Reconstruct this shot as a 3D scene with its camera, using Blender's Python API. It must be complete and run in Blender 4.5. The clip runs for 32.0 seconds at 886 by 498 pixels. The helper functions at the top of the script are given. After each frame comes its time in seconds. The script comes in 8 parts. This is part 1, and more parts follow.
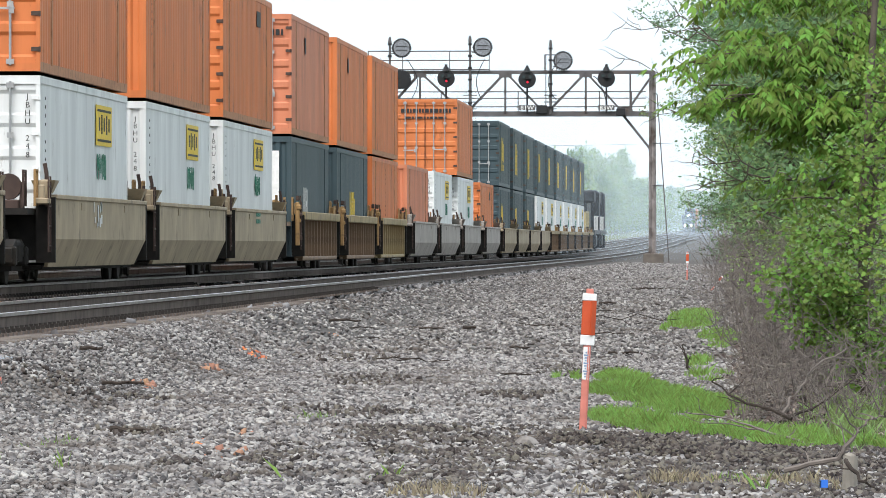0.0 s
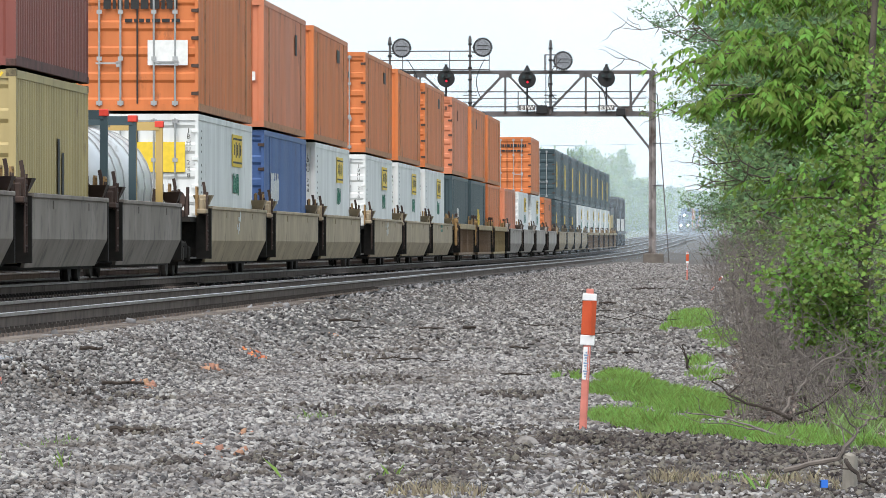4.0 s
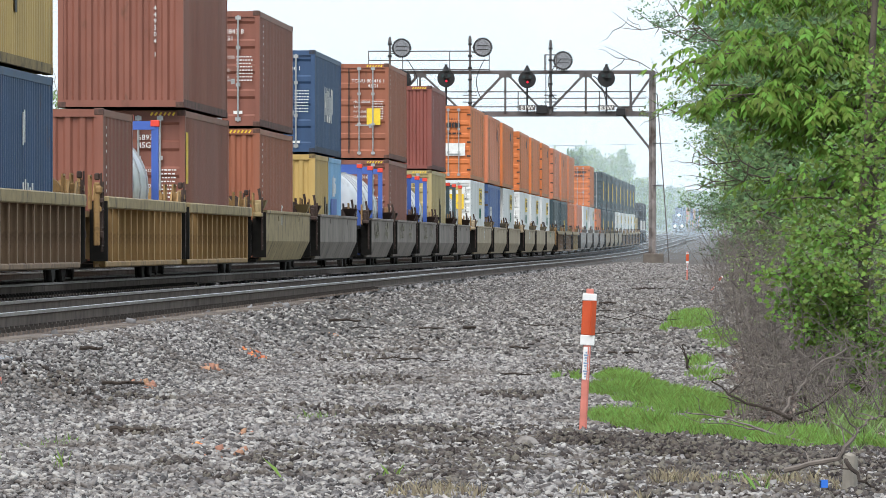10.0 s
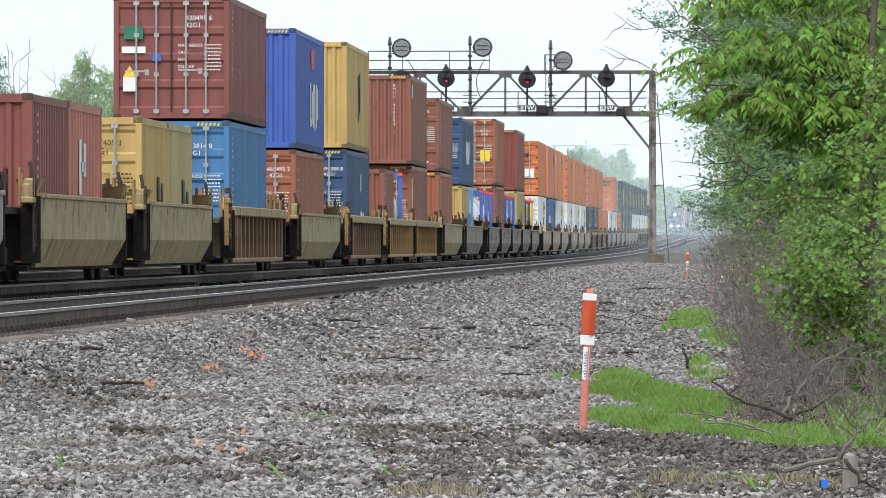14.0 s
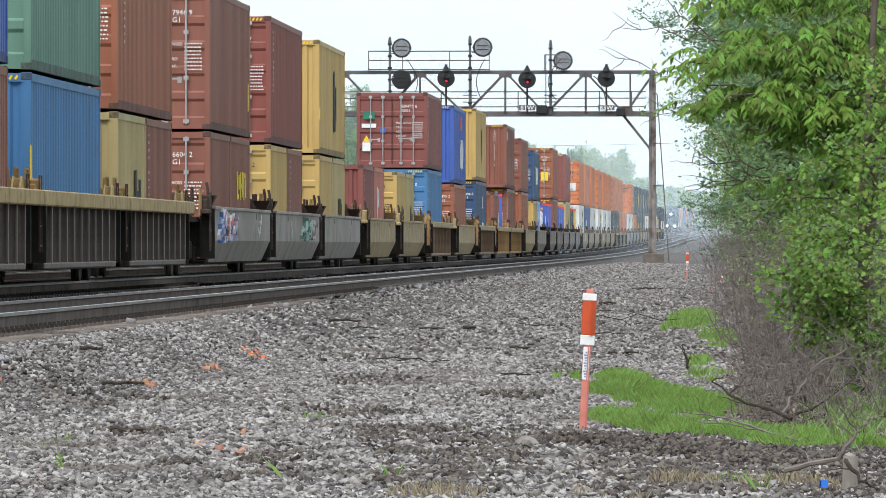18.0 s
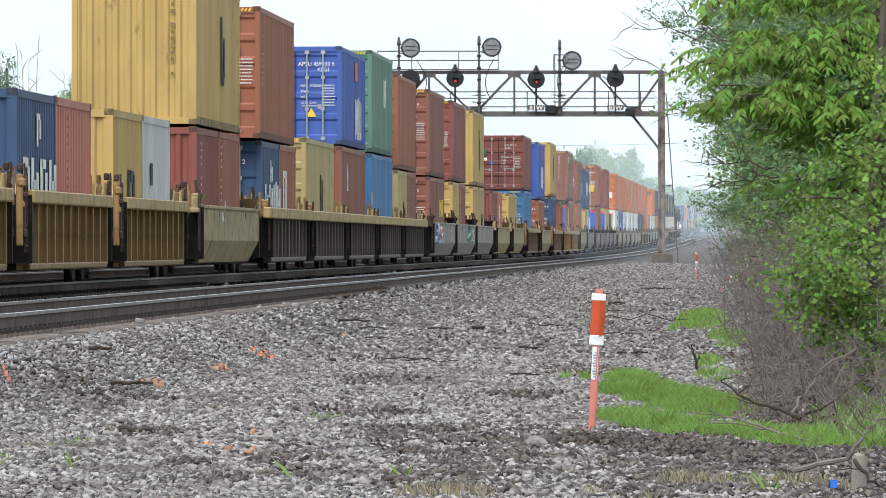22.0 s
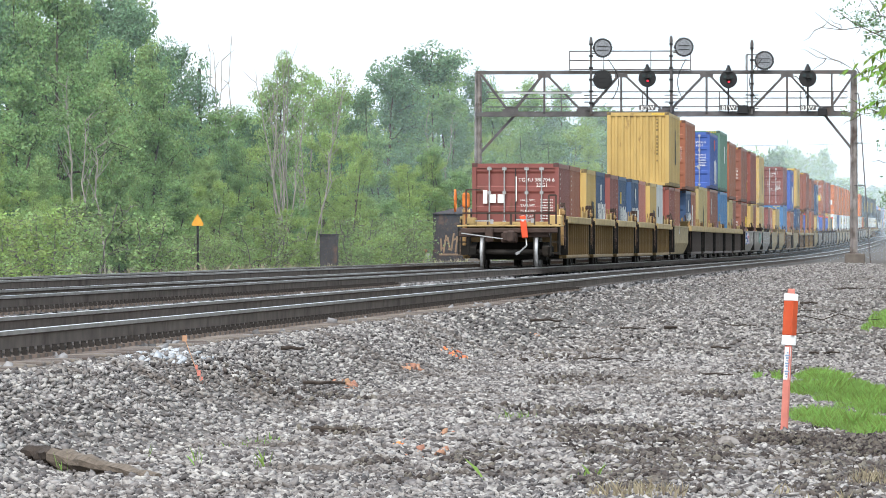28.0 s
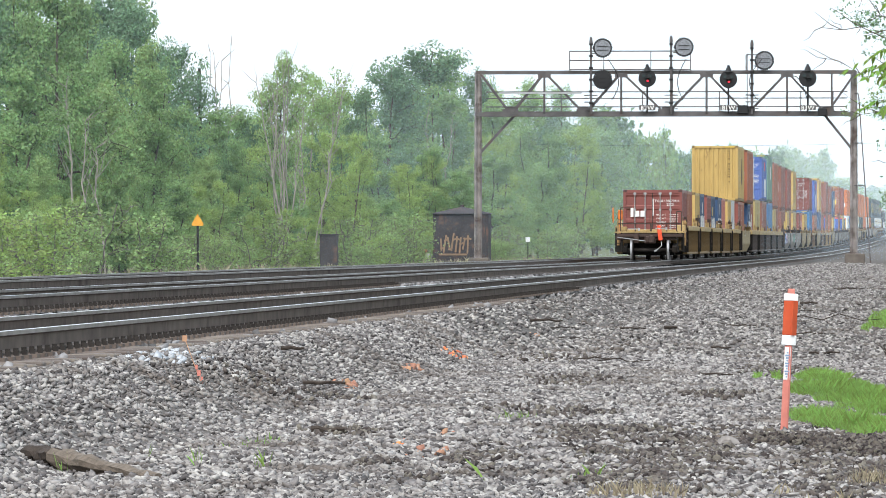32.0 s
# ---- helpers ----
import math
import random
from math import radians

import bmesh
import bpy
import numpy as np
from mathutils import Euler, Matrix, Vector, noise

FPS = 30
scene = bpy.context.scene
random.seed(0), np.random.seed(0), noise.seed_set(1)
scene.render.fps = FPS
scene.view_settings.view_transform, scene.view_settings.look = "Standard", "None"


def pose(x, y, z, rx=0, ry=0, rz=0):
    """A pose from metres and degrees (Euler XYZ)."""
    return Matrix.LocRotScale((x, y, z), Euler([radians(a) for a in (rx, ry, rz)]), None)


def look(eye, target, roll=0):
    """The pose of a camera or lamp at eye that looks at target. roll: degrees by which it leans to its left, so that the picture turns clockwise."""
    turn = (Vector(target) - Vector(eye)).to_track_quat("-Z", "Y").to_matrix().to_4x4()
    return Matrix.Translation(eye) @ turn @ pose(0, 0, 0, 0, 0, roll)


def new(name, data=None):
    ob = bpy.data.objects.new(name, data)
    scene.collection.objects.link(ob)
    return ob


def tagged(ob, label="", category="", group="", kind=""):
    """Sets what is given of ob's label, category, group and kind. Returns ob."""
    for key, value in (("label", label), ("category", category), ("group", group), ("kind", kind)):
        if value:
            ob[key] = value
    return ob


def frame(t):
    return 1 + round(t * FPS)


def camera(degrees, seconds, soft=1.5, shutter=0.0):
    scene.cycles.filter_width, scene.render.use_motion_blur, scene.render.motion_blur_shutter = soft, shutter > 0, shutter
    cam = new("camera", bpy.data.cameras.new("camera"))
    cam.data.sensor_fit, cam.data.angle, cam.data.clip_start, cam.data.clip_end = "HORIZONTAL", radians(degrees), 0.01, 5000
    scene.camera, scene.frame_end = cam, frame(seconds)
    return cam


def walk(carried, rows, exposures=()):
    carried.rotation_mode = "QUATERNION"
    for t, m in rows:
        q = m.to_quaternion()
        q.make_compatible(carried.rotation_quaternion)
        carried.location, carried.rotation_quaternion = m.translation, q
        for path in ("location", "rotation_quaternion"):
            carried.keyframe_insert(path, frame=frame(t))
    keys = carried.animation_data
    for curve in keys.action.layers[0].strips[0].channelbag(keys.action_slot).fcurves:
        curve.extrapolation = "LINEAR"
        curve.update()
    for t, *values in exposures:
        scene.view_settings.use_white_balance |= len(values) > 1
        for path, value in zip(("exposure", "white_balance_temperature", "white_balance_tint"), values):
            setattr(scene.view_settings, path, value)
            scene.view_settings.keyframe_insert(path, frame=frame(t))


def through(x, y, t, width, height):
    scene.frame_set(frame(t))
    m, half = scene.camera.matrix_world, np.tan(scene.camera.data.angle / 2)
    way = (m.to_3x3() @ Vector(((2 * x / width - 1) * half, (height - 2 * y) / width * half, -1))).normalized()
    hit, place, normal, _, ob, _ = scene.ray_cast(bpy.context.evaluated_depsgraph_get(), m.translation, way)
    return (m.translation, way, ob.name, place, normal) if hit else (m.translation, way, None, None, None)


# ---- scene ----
cam = camera(6.876, 32.0, soft=0.6)

# the camera stands on a tripod beside the line and pans once to the left
EYE = (0.0, 0.0, 0.69)
FOCAL = 13050.0


def aim(offset):
    yaw = math.degrees(math.atan((527.0 + offset) / FOCAL))
    return pose(EYE[0], EYE[1], EYE[2], 90.0 - 0.0263, 0, yaw)


PAN = [(0.0, 0), (10.0, 0), (21.5, 0), (21.7, 15), (22.0, 16), (22.2, 12), (22.3, 10), (22.4, 22), (22.5, 54), (22.6, 108),
       (22.7, 195), (22.8, 298), (22.9, 368), (23.0, 420), (23.1, 447), (23.2, 444), (23.3, 436), (23.5, 433), (23.9, 431),
       (24.0, 427), (24.1, 397), (24.2, 375), (24.3, 359), (24.4, 349), (24.5, 350), (24.7, 354), (25.0, 356), (25.5, 357),
       (28.0, 357), (32.0, 357)]
walk(cam, [(t, aim(o)) for t, o in PAN], exposures=[(0.0, 0.66), (3.5, 0.58), (6.0, 0.54), (21.5, 0.54), (23.0, 0.66), (23.8, 0.94), (24.6, 0.98), (26.0, 0.90), (30.0, 0.80), (32.0, 0.76)])

# ---- light ----
world = bpy.data.worlds.new("overcast_sky")
scene.world = world
world.use_nodes = True
wn, wl = world.node_tree.nodes, world.node_tree.links
sky = wn.new("ShaderNodeTexSky")
sky.sky_type, sky.sun_disc = "NISHITA", False
sky.sun_elevation, sky.sun_rotation = radians(49), radians(198)
sky.dust_density, sky.air_density, sky.ozone_density = 3.0, 1.0, 1.0
cloud = wn.new("ShaderNodeMixRGB")
cloud.inputs[0].default_value = 0.82
cloud.inputs[2].default_value = (7.1, 8.05, 8.9, 1)
wl.new(sky.outputs[0], cloud.inputs[1])
wl.new(cloud.outputs[0], wn["Background"].inputs[0])
wn["Background"].inputs[1].default_value = 0.11
SUN = new("sun", bpy.data.lights.new("sun", "SUN"))
SUN.data.energy, SUN.data.angle, SUN.data.color = 2.2, radians(45), (1.0, 0.975, 0.94)
SUN.matrix_world = look((-24, -72, 88), (0, 0, 0))

# ---- the lie of the land ----
NEAR_X, MID_X, FAR_X = -8.31, -11.99, -16.1      # centre lines of the three tracks
TRACK_Z = {NEAR_X: 0.0, MID_X: 0.09, FAR_X: 0.12}  # tops of their rails


def grade(y):
    """Rise of the line beyond the signal bridge."""
    if y < 330:
        return 0.0
    if y < 830:
        return 3e-6 * (y - 330) ** 2
    return 0.75 + 0.003 * (y - 830)


def bend(y):
    """The line swings to the right far away."""
    return 7.5e-6 * (y - 1300) ** 2 if y > 1300 else 0.0


def smooth(a, b, t):
    t = min(1.0, max(0.0, (t - a) / (b - a)))
    return t * t * (3 - 2 * t)


def land(x, y):
    """Height of the ground."""
    x = x - bend(y)
    low = -0.87 + 0.62 * smooth(60, 345, y)
    bed = -0.245
    if x > -7.0:
        shoulder = smooth(-6.9, -5.4, x)
        z = bed + (low + 0.12 - bed) * shoulder - 0.12 * smooth(-5.5, 0.5, x)
    elif x < -18.0:
        z = bed - 0.1 * smooth(18.0, 20.0, -x) - 0.25 * smooth(24, 40, -x)
    else:
        z = bed - 0.03 + 0.06 * smooth(10.0, 11.0, -x)
    return z + grade(y)


# ---- materials ----
def mat(name, color, rough=0.6, metal=0.0, vary=0.15, scale=3.0, bump=0.0, bscale=40.0, stain=None, amount=0.0, sscale=1.2,
        island=False, rand=0.0, spec=0.4, stretch=None, streak=None):
    m = bpy.data.materials.new(name)
    m.use_nodes = True
    n, l = m.node_tree.nodes, m.node_tree.links
    b = n["Principled BSDF"]
    b.inputs["Roughness"].default_value = rough
    b.inputs["Metallic"].default_value = metal
    b.inputs["Specular IOR Level"].default_value = spec
    tc = n.new("ShaderNodeTexCoord")
    mp = n.new("ShaderNodeMapping")
    if stretch:
        mp.inputs["Scale"].default_value = stretch
    l.new(tc.outputs["Object"], mp.inputs["Vector"])
    no = n.new("ShaderNodeTexNoise")
    no.inputs["Scale"].default_value, no.inputs["Detail"].default_value = scale, 6
    l.new(mp.outputs[0], no.inputs["Vector"])
    r = n.new("ShaderNodeMapRange")
    r.inputs["From Min"].default_value, r.inputs["From Max"].default_value = 0.3, 0.7
    r.inputs["To Min"].default_value, r.inputs["To Max"].default_value = 1 - vary, 1 + vary
    l.new(no.outputs["Fac"], r.inputs["Value"])
    hsv = n.new("ShaderNodeHueSaturation")
    hsv.inputs["Color"].default_value = (*color, 1)
    l.new(r.outputs[0], hsv.inputs["Value"])
    out = hsv.outputs[0]
    if island or rand:
        src = n.new("ShaderNodeNewGeometry").outputs["Random Per Island"] if island else n.new("ShaderNodeObjectInfo").outputs["Random"]
        k = rand or 0.35
        r2 = n.new("ShaderNodeMapRange")
        r2.inputs["To Min"].default_value, r2.inputs["To Max"].default_value = 1 - k, 1 + k
        l.new(src, r2.inputs["Value"])
        h2 = n.new("ShaderNodeHueSaturation")
        l.new(out, h2.inputs["Color"])
        l.new(r2.outputs[0], h2.inputs["Value"])
        r3 = n.new("ShaderNodeMapRange")
        r3.inputs["To Min"].default_value, r3.inputs["To Max"].default_value = 0.5 - 0.06 * k, 0.5 + 0.06 * k
        l.new(src, r3.inputs["Value"])
        l.new(r3.outputs[0], h2.inputs["Hue"])
        out = h2.outputs[0]
    if stain and amount:
        n2 = n.new("ShaderNodeTexNoise")
        n2.inputs["Scale"].default_value, n2.inputs["Detail"].default_value = sscale, 8
        n2.inputs["Roughness"].default_value = 0.65
        l.new(mp.outputs[0], n2.inputs["Vector"])
        r4 = n.new("ShaderNodeMapRange")
        r4.inputs["From Min"].default_value, r4.inputs["From Max"].default_value = 0.64 - 0.28 * amount, 0.78 - 0.2 * amount
        l.new(n2.outputs["Fac"], r4.inputs["Value"])
        mx = n.new("ShaderNodeMixRGB")
        mx.inputs[2].default_value = (*stain, 1)
        l.new(r4.outputs[0], mx.inputs[0])
        l.new(out, mx.inputs[1])
        out = mx.outputs[0]
    if streak:
        m2 = n.new("ShaderNodeMapping")
        m2.inputs["Scale"].default_value = (2.6, 2.6, 0.16)
        l.new(tc.outputs["Object"], m2.inputs["Vector"])
        n4 = n.new("ShaderNodeTexNoise")
        n4.inputs["Scale"].default_value, n4.inputs["Detail"].default_value = 1.6, 7
        n4.inputs["Roughness"].default_value = 0.7
        l.new(m2.outputs[0], n4.inputs["Vector"])
        r5 = n.new("ShaderNodeMapRange")
        r5.inputs["From Min"].default_value, r5.inputs["From Max"].default_value = 0.47, 0.74
        r5.inputs["To Max"].default_value = streak[3]
        l.new(n4.outputs["Fac"], r5.inputs["Value"])
        m3 = n.new("ShaderNodeMixRGB")
        m3.inputs[2].default_value = (*streak[:3], 1)
        l.new(r5.outputs[0], m3.inputs[0])
        l.new(out, m3.inputs[1])
        out = m3.outputs[0]
    l.new(out, b.inputs["Base Color"])
    if bump:
        n3 = n.new("ShaderNodeTexNoise")
        n3.inputs["Scale"].default_value, n3.inputs["Detail"].default_value = bscale, 4
        l.new(mp.outputs[0], n3.inputs["Vector"])
        bp = n.new("ShaderNodeBump")
        bp.inputs["Strength"].default_value, bp.inputs["Distance"].default_value = bump, 0.02
        l.new(n3.outputs["Fac"], bp.inputs["Height"])
        l.new(bp.outputs[0], b.inputs["Normal"])
    return m


def leaf_mat(name, color, rand=0.5, through=0.3):
    m = mat(name, color, rough=0.55, vary=0.15, scale=0.6, island=True, rand=rand, spec=0.25)
    n, l = m.node_tree.nodes, m.node_tree.links
    b = n["Principled BSDF"]
    tr = n.new("ShaderNodeBsdfTranslucent")
    l.new(b.inputs["Base Color"].links[0].from_socket, tr.inputs["Color"])
    mx = n.new("ShaderNodeMixShader")
    mx.inputs[0].default_value = through
    l.new(b.outputs[0], mx.inputs[1])
    l.new(tr.outputs[0], mx.inputs[2])
    l.new(mx.outputs[0], n["Material Output"].inputs["Surface"])
    return m


def glow(name, color, power):
    m = bpy.data.materials.new(name)
    m.use_nodes = True
    b = m.node_tree.nodes["Principled BSDF"]
    b.inputs["Base Color"].default_value = (*color, 1)
    b.inputs["Emission Color"].default_value = (*color, 1)
    b.inputs["Emission Strength"].default_value = power
    return m


def paint(name, color, rust=0.22, rough=0.5):
    """Weathered container paint: streaks down the sheet, rust spots, dust."""
    g = sum(color) / 3
    color = tuple((0.9 * c + 0.1 * g) * 1.13 + 0.004 for c in color)
    return mat(name, color, rough=rough, vary=0.13, scale=1.3, stain=(0.10, 0.05, 0.03), amount=rust, sscale=2.2, bump=0.05,
               bscale=25, stretch=(1.0, 1.0, 0.45), streak=(color[0] * 0.38 + 0.015, color[1] * 0.38 + 0.012, color[2] * 0.38 + 0.01, min(0.5, 0.12 + 0.6 * rust)))


def grimy(name, color):
    """Paint of the lower rails, dulled by road dirt."""
    return mat("grimy_" + name, tuple(c * 0.42 + 0.022 for c in color), 0.8, 0, 0.3, 2.5, 0.05, 25, (0.035, 0.026, 0.02), 0.45, 3.0)


C = {
    "orange": paint("orange_paint", (0.53, 0.135, 0.020), 0.22),
    "orange_faded": paint("faded_orange_paint", (0.52, 0.16, 0.068), 0.2),
    "white": paint("white_paint", (0.62, 0.63, 0.62), 0.08),
    "dark_green": paint("dark_green_paint", (0.030, 0.055, 0.065), 0.05),
    "navy": paint("navy_paint", (0.022, 0.06, 0.14), 0.12),
    "blue": paint("blue_paint", (0.04, 0.10, 0.27), 0.1),
    "royal": paint("royal_blue_paint", (0.028, 0.082, 0.34), 0.1),
    "azure": paint("azure_paint", (0.035, 0.15, 0.33), 0.14),
    "sky": paint("light_blue_paint", (0.16, 0.36, 0.58), 0.1),
    "red": paint("oxide_red_paint", (0.20, 0.05, 0.036), 0.12),
    "brown": paint("brown_red_paint", (0.203, 0.067, 0.042), 0.15),
    "rust": paint("orange_brown_paint", (0.265, 0.082, 0.038), 0.15),
    "pink": paint("faded_red_paint", (0.42, 0.13, 0.09), 0.1),
    "maroon": paint("maroon_paint", (0.188, 0.05, 0.041), 0.12),
    "yellow": paint("mustard_paint", (0.42, 0.275, 0.075), 0.10),
    "tan": paint("tan_paint", (0.37, 0.285, 0.115), 0.12),
    "green": paint("green_paint", (0.09, 0.195, 0.145), 0.12),
    "grey": paint("light_grey_paint", (0.45, 0.46, 0.46), 0.1),
}
RAILM = {k: grimy(k + "_rail", tuple(m.node_tree.nodes["Hue/Saturation/Value"].inputs["Color"].default_value)[:3]) for k, m in C.items()}
POST_TAN = mat("chafed_post_paint", (0.44, 0.215, 0.115), 0.75, 0, 0.3, 3, 0.05, 25, (0.10, 0.06, 0.04), 0.4, 3.0)
STEEL = mat("galvanized_steel", (0.42, 0.42, 0.42), 0.45, 0.7, 0.15, 6)
DARK = mat("grimy_black_steel", (0.018, 0.016, 0.014), 0.8, 0.1, 0.3, 5, stain=(0.04, 0.03, 0.022), amount=0.3, spec=0.2)
CAST = mat("casting_steel", (0.07, 0.045, 0.035), 0.7, 0.2, 0.3, 6)
WHITE_MARK = mat("white_lettering", (0.72, 0.72, 0.70), 0.6, 0, 0.1, 8)
BLACK_MARK = mat("black_lettering", (0.02, 0.02, 0.02), 0.6, 0, 0.1, 8)
PALE_MARK = mat("faded_yellow_lettering", (0.25, 0.225, 0.165), 0.7, 0, 0.3, 8)
YELLOW_MARK = mat("yellow_decal", (0.76, 0.53, 0.04), 0.5, 0, 0.1, 8)
DULL_MARK = mat("worn_brown_lettering", (0.19, 0.13, 0.05), 0.7, 0, 0.3, 8)
GREEN_MARK = mat("green_lettering", (0.02, 0.16, 0.10), 0.5)
RED_MARK = mat("red_decal", (0.6, 0.05, 0.03), 0.5)
BLUE_MARK = mat("blue_decal", (0.05, 0.12, 0.4), 0.5)
W = {
    "tan": mat("tan_well_paint", (0.37, 0.292, 0.19), 0.65, 0, 0.2, 1.2, 0.05, 20, (0.08, 0.06, 0.045), 0.25, 1.6, streak=(0.16, 0.12, 0.08, 0.3)),
    "grey": mat("grey_well_paint", (0.345, 0.308, 0.27), 0.65, 0, 0.2, 1.2, 0.05, 20, (0.09, 0.08, 0.07), 0.25, 1.6, streak=(0.13, 0.11, 0.09, 0.3)),
    "dirty": mat("dirty_well_paint", (0.225, 0.188, 0.16), 0.7, 0, 0.25, 1.0, 0.05, 20, (0.085, 0.07, 0.062), 0.45, 1.4, streak=(0.25, 0.22, 0.19, 0.35)),
    "tag": mat("tagged_well_paint", (0.265, 0.238, 0.208), 0.65, 0, 0.2, 1.0, 0.05, 20, (0.15, 0.128, 0.108), 0.4, 0.8, streak=(0.15, 0.125, 0.1, 0.3)),
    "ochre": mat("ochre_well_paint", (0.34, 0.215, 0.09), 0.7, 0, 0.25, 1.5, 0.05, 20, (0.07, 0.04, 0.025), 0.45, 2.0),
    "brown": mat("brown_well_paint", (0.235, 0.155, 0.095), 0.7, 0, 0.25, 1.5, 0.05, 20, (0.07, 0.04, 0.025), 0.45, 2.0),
    # sides darker than the sill: shade below the sill is put into this paint
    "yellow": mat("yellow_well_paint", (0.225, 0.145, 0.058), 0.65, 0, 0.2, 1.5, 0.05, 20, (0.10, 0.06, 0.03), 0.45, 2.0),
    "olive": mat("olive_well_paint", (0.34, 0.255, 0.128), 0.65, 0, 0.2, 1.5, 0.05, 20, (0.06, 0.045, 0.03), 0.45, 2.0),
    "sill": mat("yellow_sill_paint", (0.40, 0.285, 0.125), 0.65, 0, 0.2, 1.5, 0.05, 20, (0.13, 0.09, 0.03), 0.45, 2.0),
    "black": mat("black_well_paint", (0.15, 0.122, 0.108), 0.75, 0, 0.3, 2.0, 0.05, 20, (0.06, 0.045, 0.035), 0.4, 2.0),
}
BRACKET = mat("ochre_bracket_paint", (0.30, 0.18, 0.07), 0.65, 0, 0.25, 4, 0, 20, (0.06, 0.035, 0.02), 0.45, 4)
RUSTY = mat("rusty_bracket_steel", (0.055, 0.034, 0.027), 0.75, 0.1, 0.3, 4)
WHEEL = mat("wheel_steel", (0.028, 0.024, 0.021), 0.7, 0.3, 0.3, 8)
BRAKE = mat("orange_brake_paint", (0.62, 0.17, 0.03), 0.6, 0, 0.25, 5)
SHINY = mat("polished_tread", (0.42, 0.42, 0.43), 0.5, 0.5, 0.1, 8)
TANK = mat("tank_cladding", (0.62, 0.63, 0.64), 0.3, 0.25, 0.1, 2.0, 0, 20, (0.3, 0.28, 0.27), 0.3, 1.5)

CACHE = {}


# ---- mesh helpers ----
def mesh_of(key, make, material):
    """A mesh built once and shared by all alike pieces."""
    k = (key, material.name)
    if k not in CACHE:
        me = bpy.data.meshes.new(str(key[0]) if isinstance(key, tuple) else str(key))
        bm = make()
        bm.to_mesh(me)
        bm.free()
        me.materials.append(material)
        CACHE[k] = me
    return CACHE[k]


def part(name, me, parent, label="", at=None, turn=None):
    ob = new(name, me)
    ob.parent = parent
    if at is not None:
        ob.location = at
    if turn is not None:
        ob.rotation_euler = [radians(a) for a in turn]
    if label:
        ob["label"] = label
    return ob


def thing(name, label, category, group="", kind=""):
    return tagged(new(name), label, category, group, kind)


def add_box(bm, x, y, z, sx, sy, sz, bevel=0.0, rot=None):
    """A box with its centre at x, y, z."""
    m = Matrix.Translation((x, y, z))
    if rot is not None:
        m = m @ rot
    r = bmesh.ops.create_cube(bm, size=1.0, matrix=m @ Matrix.Diagonal((sx, sy, sz, 1)))
    if bevel:
        es = list({e for v in r["verts"] for e in v.link_edges})
        bmesh.ops.bevel(bm, geom=es, offset=bevel, segments=1, affect="EDGES", profile=0.5)
    return r["verts"]


def add_bar(bm, a, b, w, h=None, sides=0):
    """A straight bar from a to b, square or round."""
    a, b = Vector(a), Vector(b)
    d = b - a
    q = d.to_track_quat("Z", "Y").to_matrix().to_4x4()
    m = Matrix.Translation((a + b) / 2) @ q
    if sides:
        bmesh.ops.create_cone(bm, cap_ends=True, segments=sides, radius1=w / 2, radius2=(h or w) / 2, depth=d.length, matrix=m)
    else:
        bmesh.ops.create_cube(bm, size=1.0, matrix=m @ Matrix.Diagonal((w, h or w, d.length, 1)))


def boxes(*specs):
    def make():
        bm = bmesh.new()
        for s in specs:
            add_box(bm, *s)
        return bm
    return make


def bars(*specs):
    def make():
        bm = bmesh.new()
        for s in specs:
            add_bar(bm, *s)
        return bm
    return make


def sheet(profile, depth_dir, run):
    """A folded sheet: 2D profile swept along the vector run; depth_dir maps (u, v) to space."""
    def make():
        bm = bmesh.new()
        lo = [bm.verts.new(depth_dir(u, v)) for u, v in profile]
        hi = [bm.verts.new(Vector(depth_dir(u, v)) + Vector(run)) for u, v in profile]
        for i in range(len(profile) - 1):
            bm.faces.new((lo[i], lo[i + 1], hi[i + 1], hi[i]))
        return bm
    return make


def waves(length, pitch, deep, flat=0.32):
    """Trapezoid corrugation along 0..length."""
    n = max(2, round(length / pitch))
    p = length / n
    out = [(0.0, 0.0)]
    for i in range(n):
        a = i * p
        s = (0.5 - flat) * p
        out += [(a + flat * p * 0.5, 0.0), (a + flat * p * 0.5 + s, -deep), (a + flat * p * 1.5 + s, -deep), (a + flat * p * 1.5 + 2 * s, 0.0)]
    out.append((length, 0.0))
    return [q for i, q in enumerate(out) if i == 0 or q[0] > out[i - 1][0] + 1e-5]


def text_mesh(words, size, material, align="LEFT"):
    k = ("text", words, size, align, material.name)
    if k not in CACHE:
        cu = bpy.data.curves.new("lettering", "FONT")
        cu.body, cu.size, cu.align_x, cu.extrude = words, size, align, 0.004
        cu.resolution_u = 2
        ob = bpy.data.objects.new("lettering", cu)
        scene.collection.objects.link(ob)
        bpy.context.view_layer.update()
        me = bpy.data.meshes.new_from_object(ob.evaluated_get(bpy.context.evaluated_depsgraph_get()))
        bpy.data.objects.remove(ob)
        bpy.data.curves.remove(cu)
        me.materials.clear()
        me.materials.append(material)
        CACHE[k] = me
    return CACHE[k]


def grid_mesh(name, xs, ys, height, material):
    verts = [(x, y, height(x, y)) for y in ys for x in xs]
    nx = len(xs)
    faces = [(j * nx + i, j * nx + i + 1, (j + 1) * nx + i + 1, (j + 1) * nx + i) for j in range(len(ys) - 1) for i in range(nx - 1)]
    me = bpy.data.meshes.new(name)
    me.from_pydata(verts, [], faces)
    me.polygons.foreach_set("use_smooth", [True] * len(faces))
    me.materials.append(material)
    return me


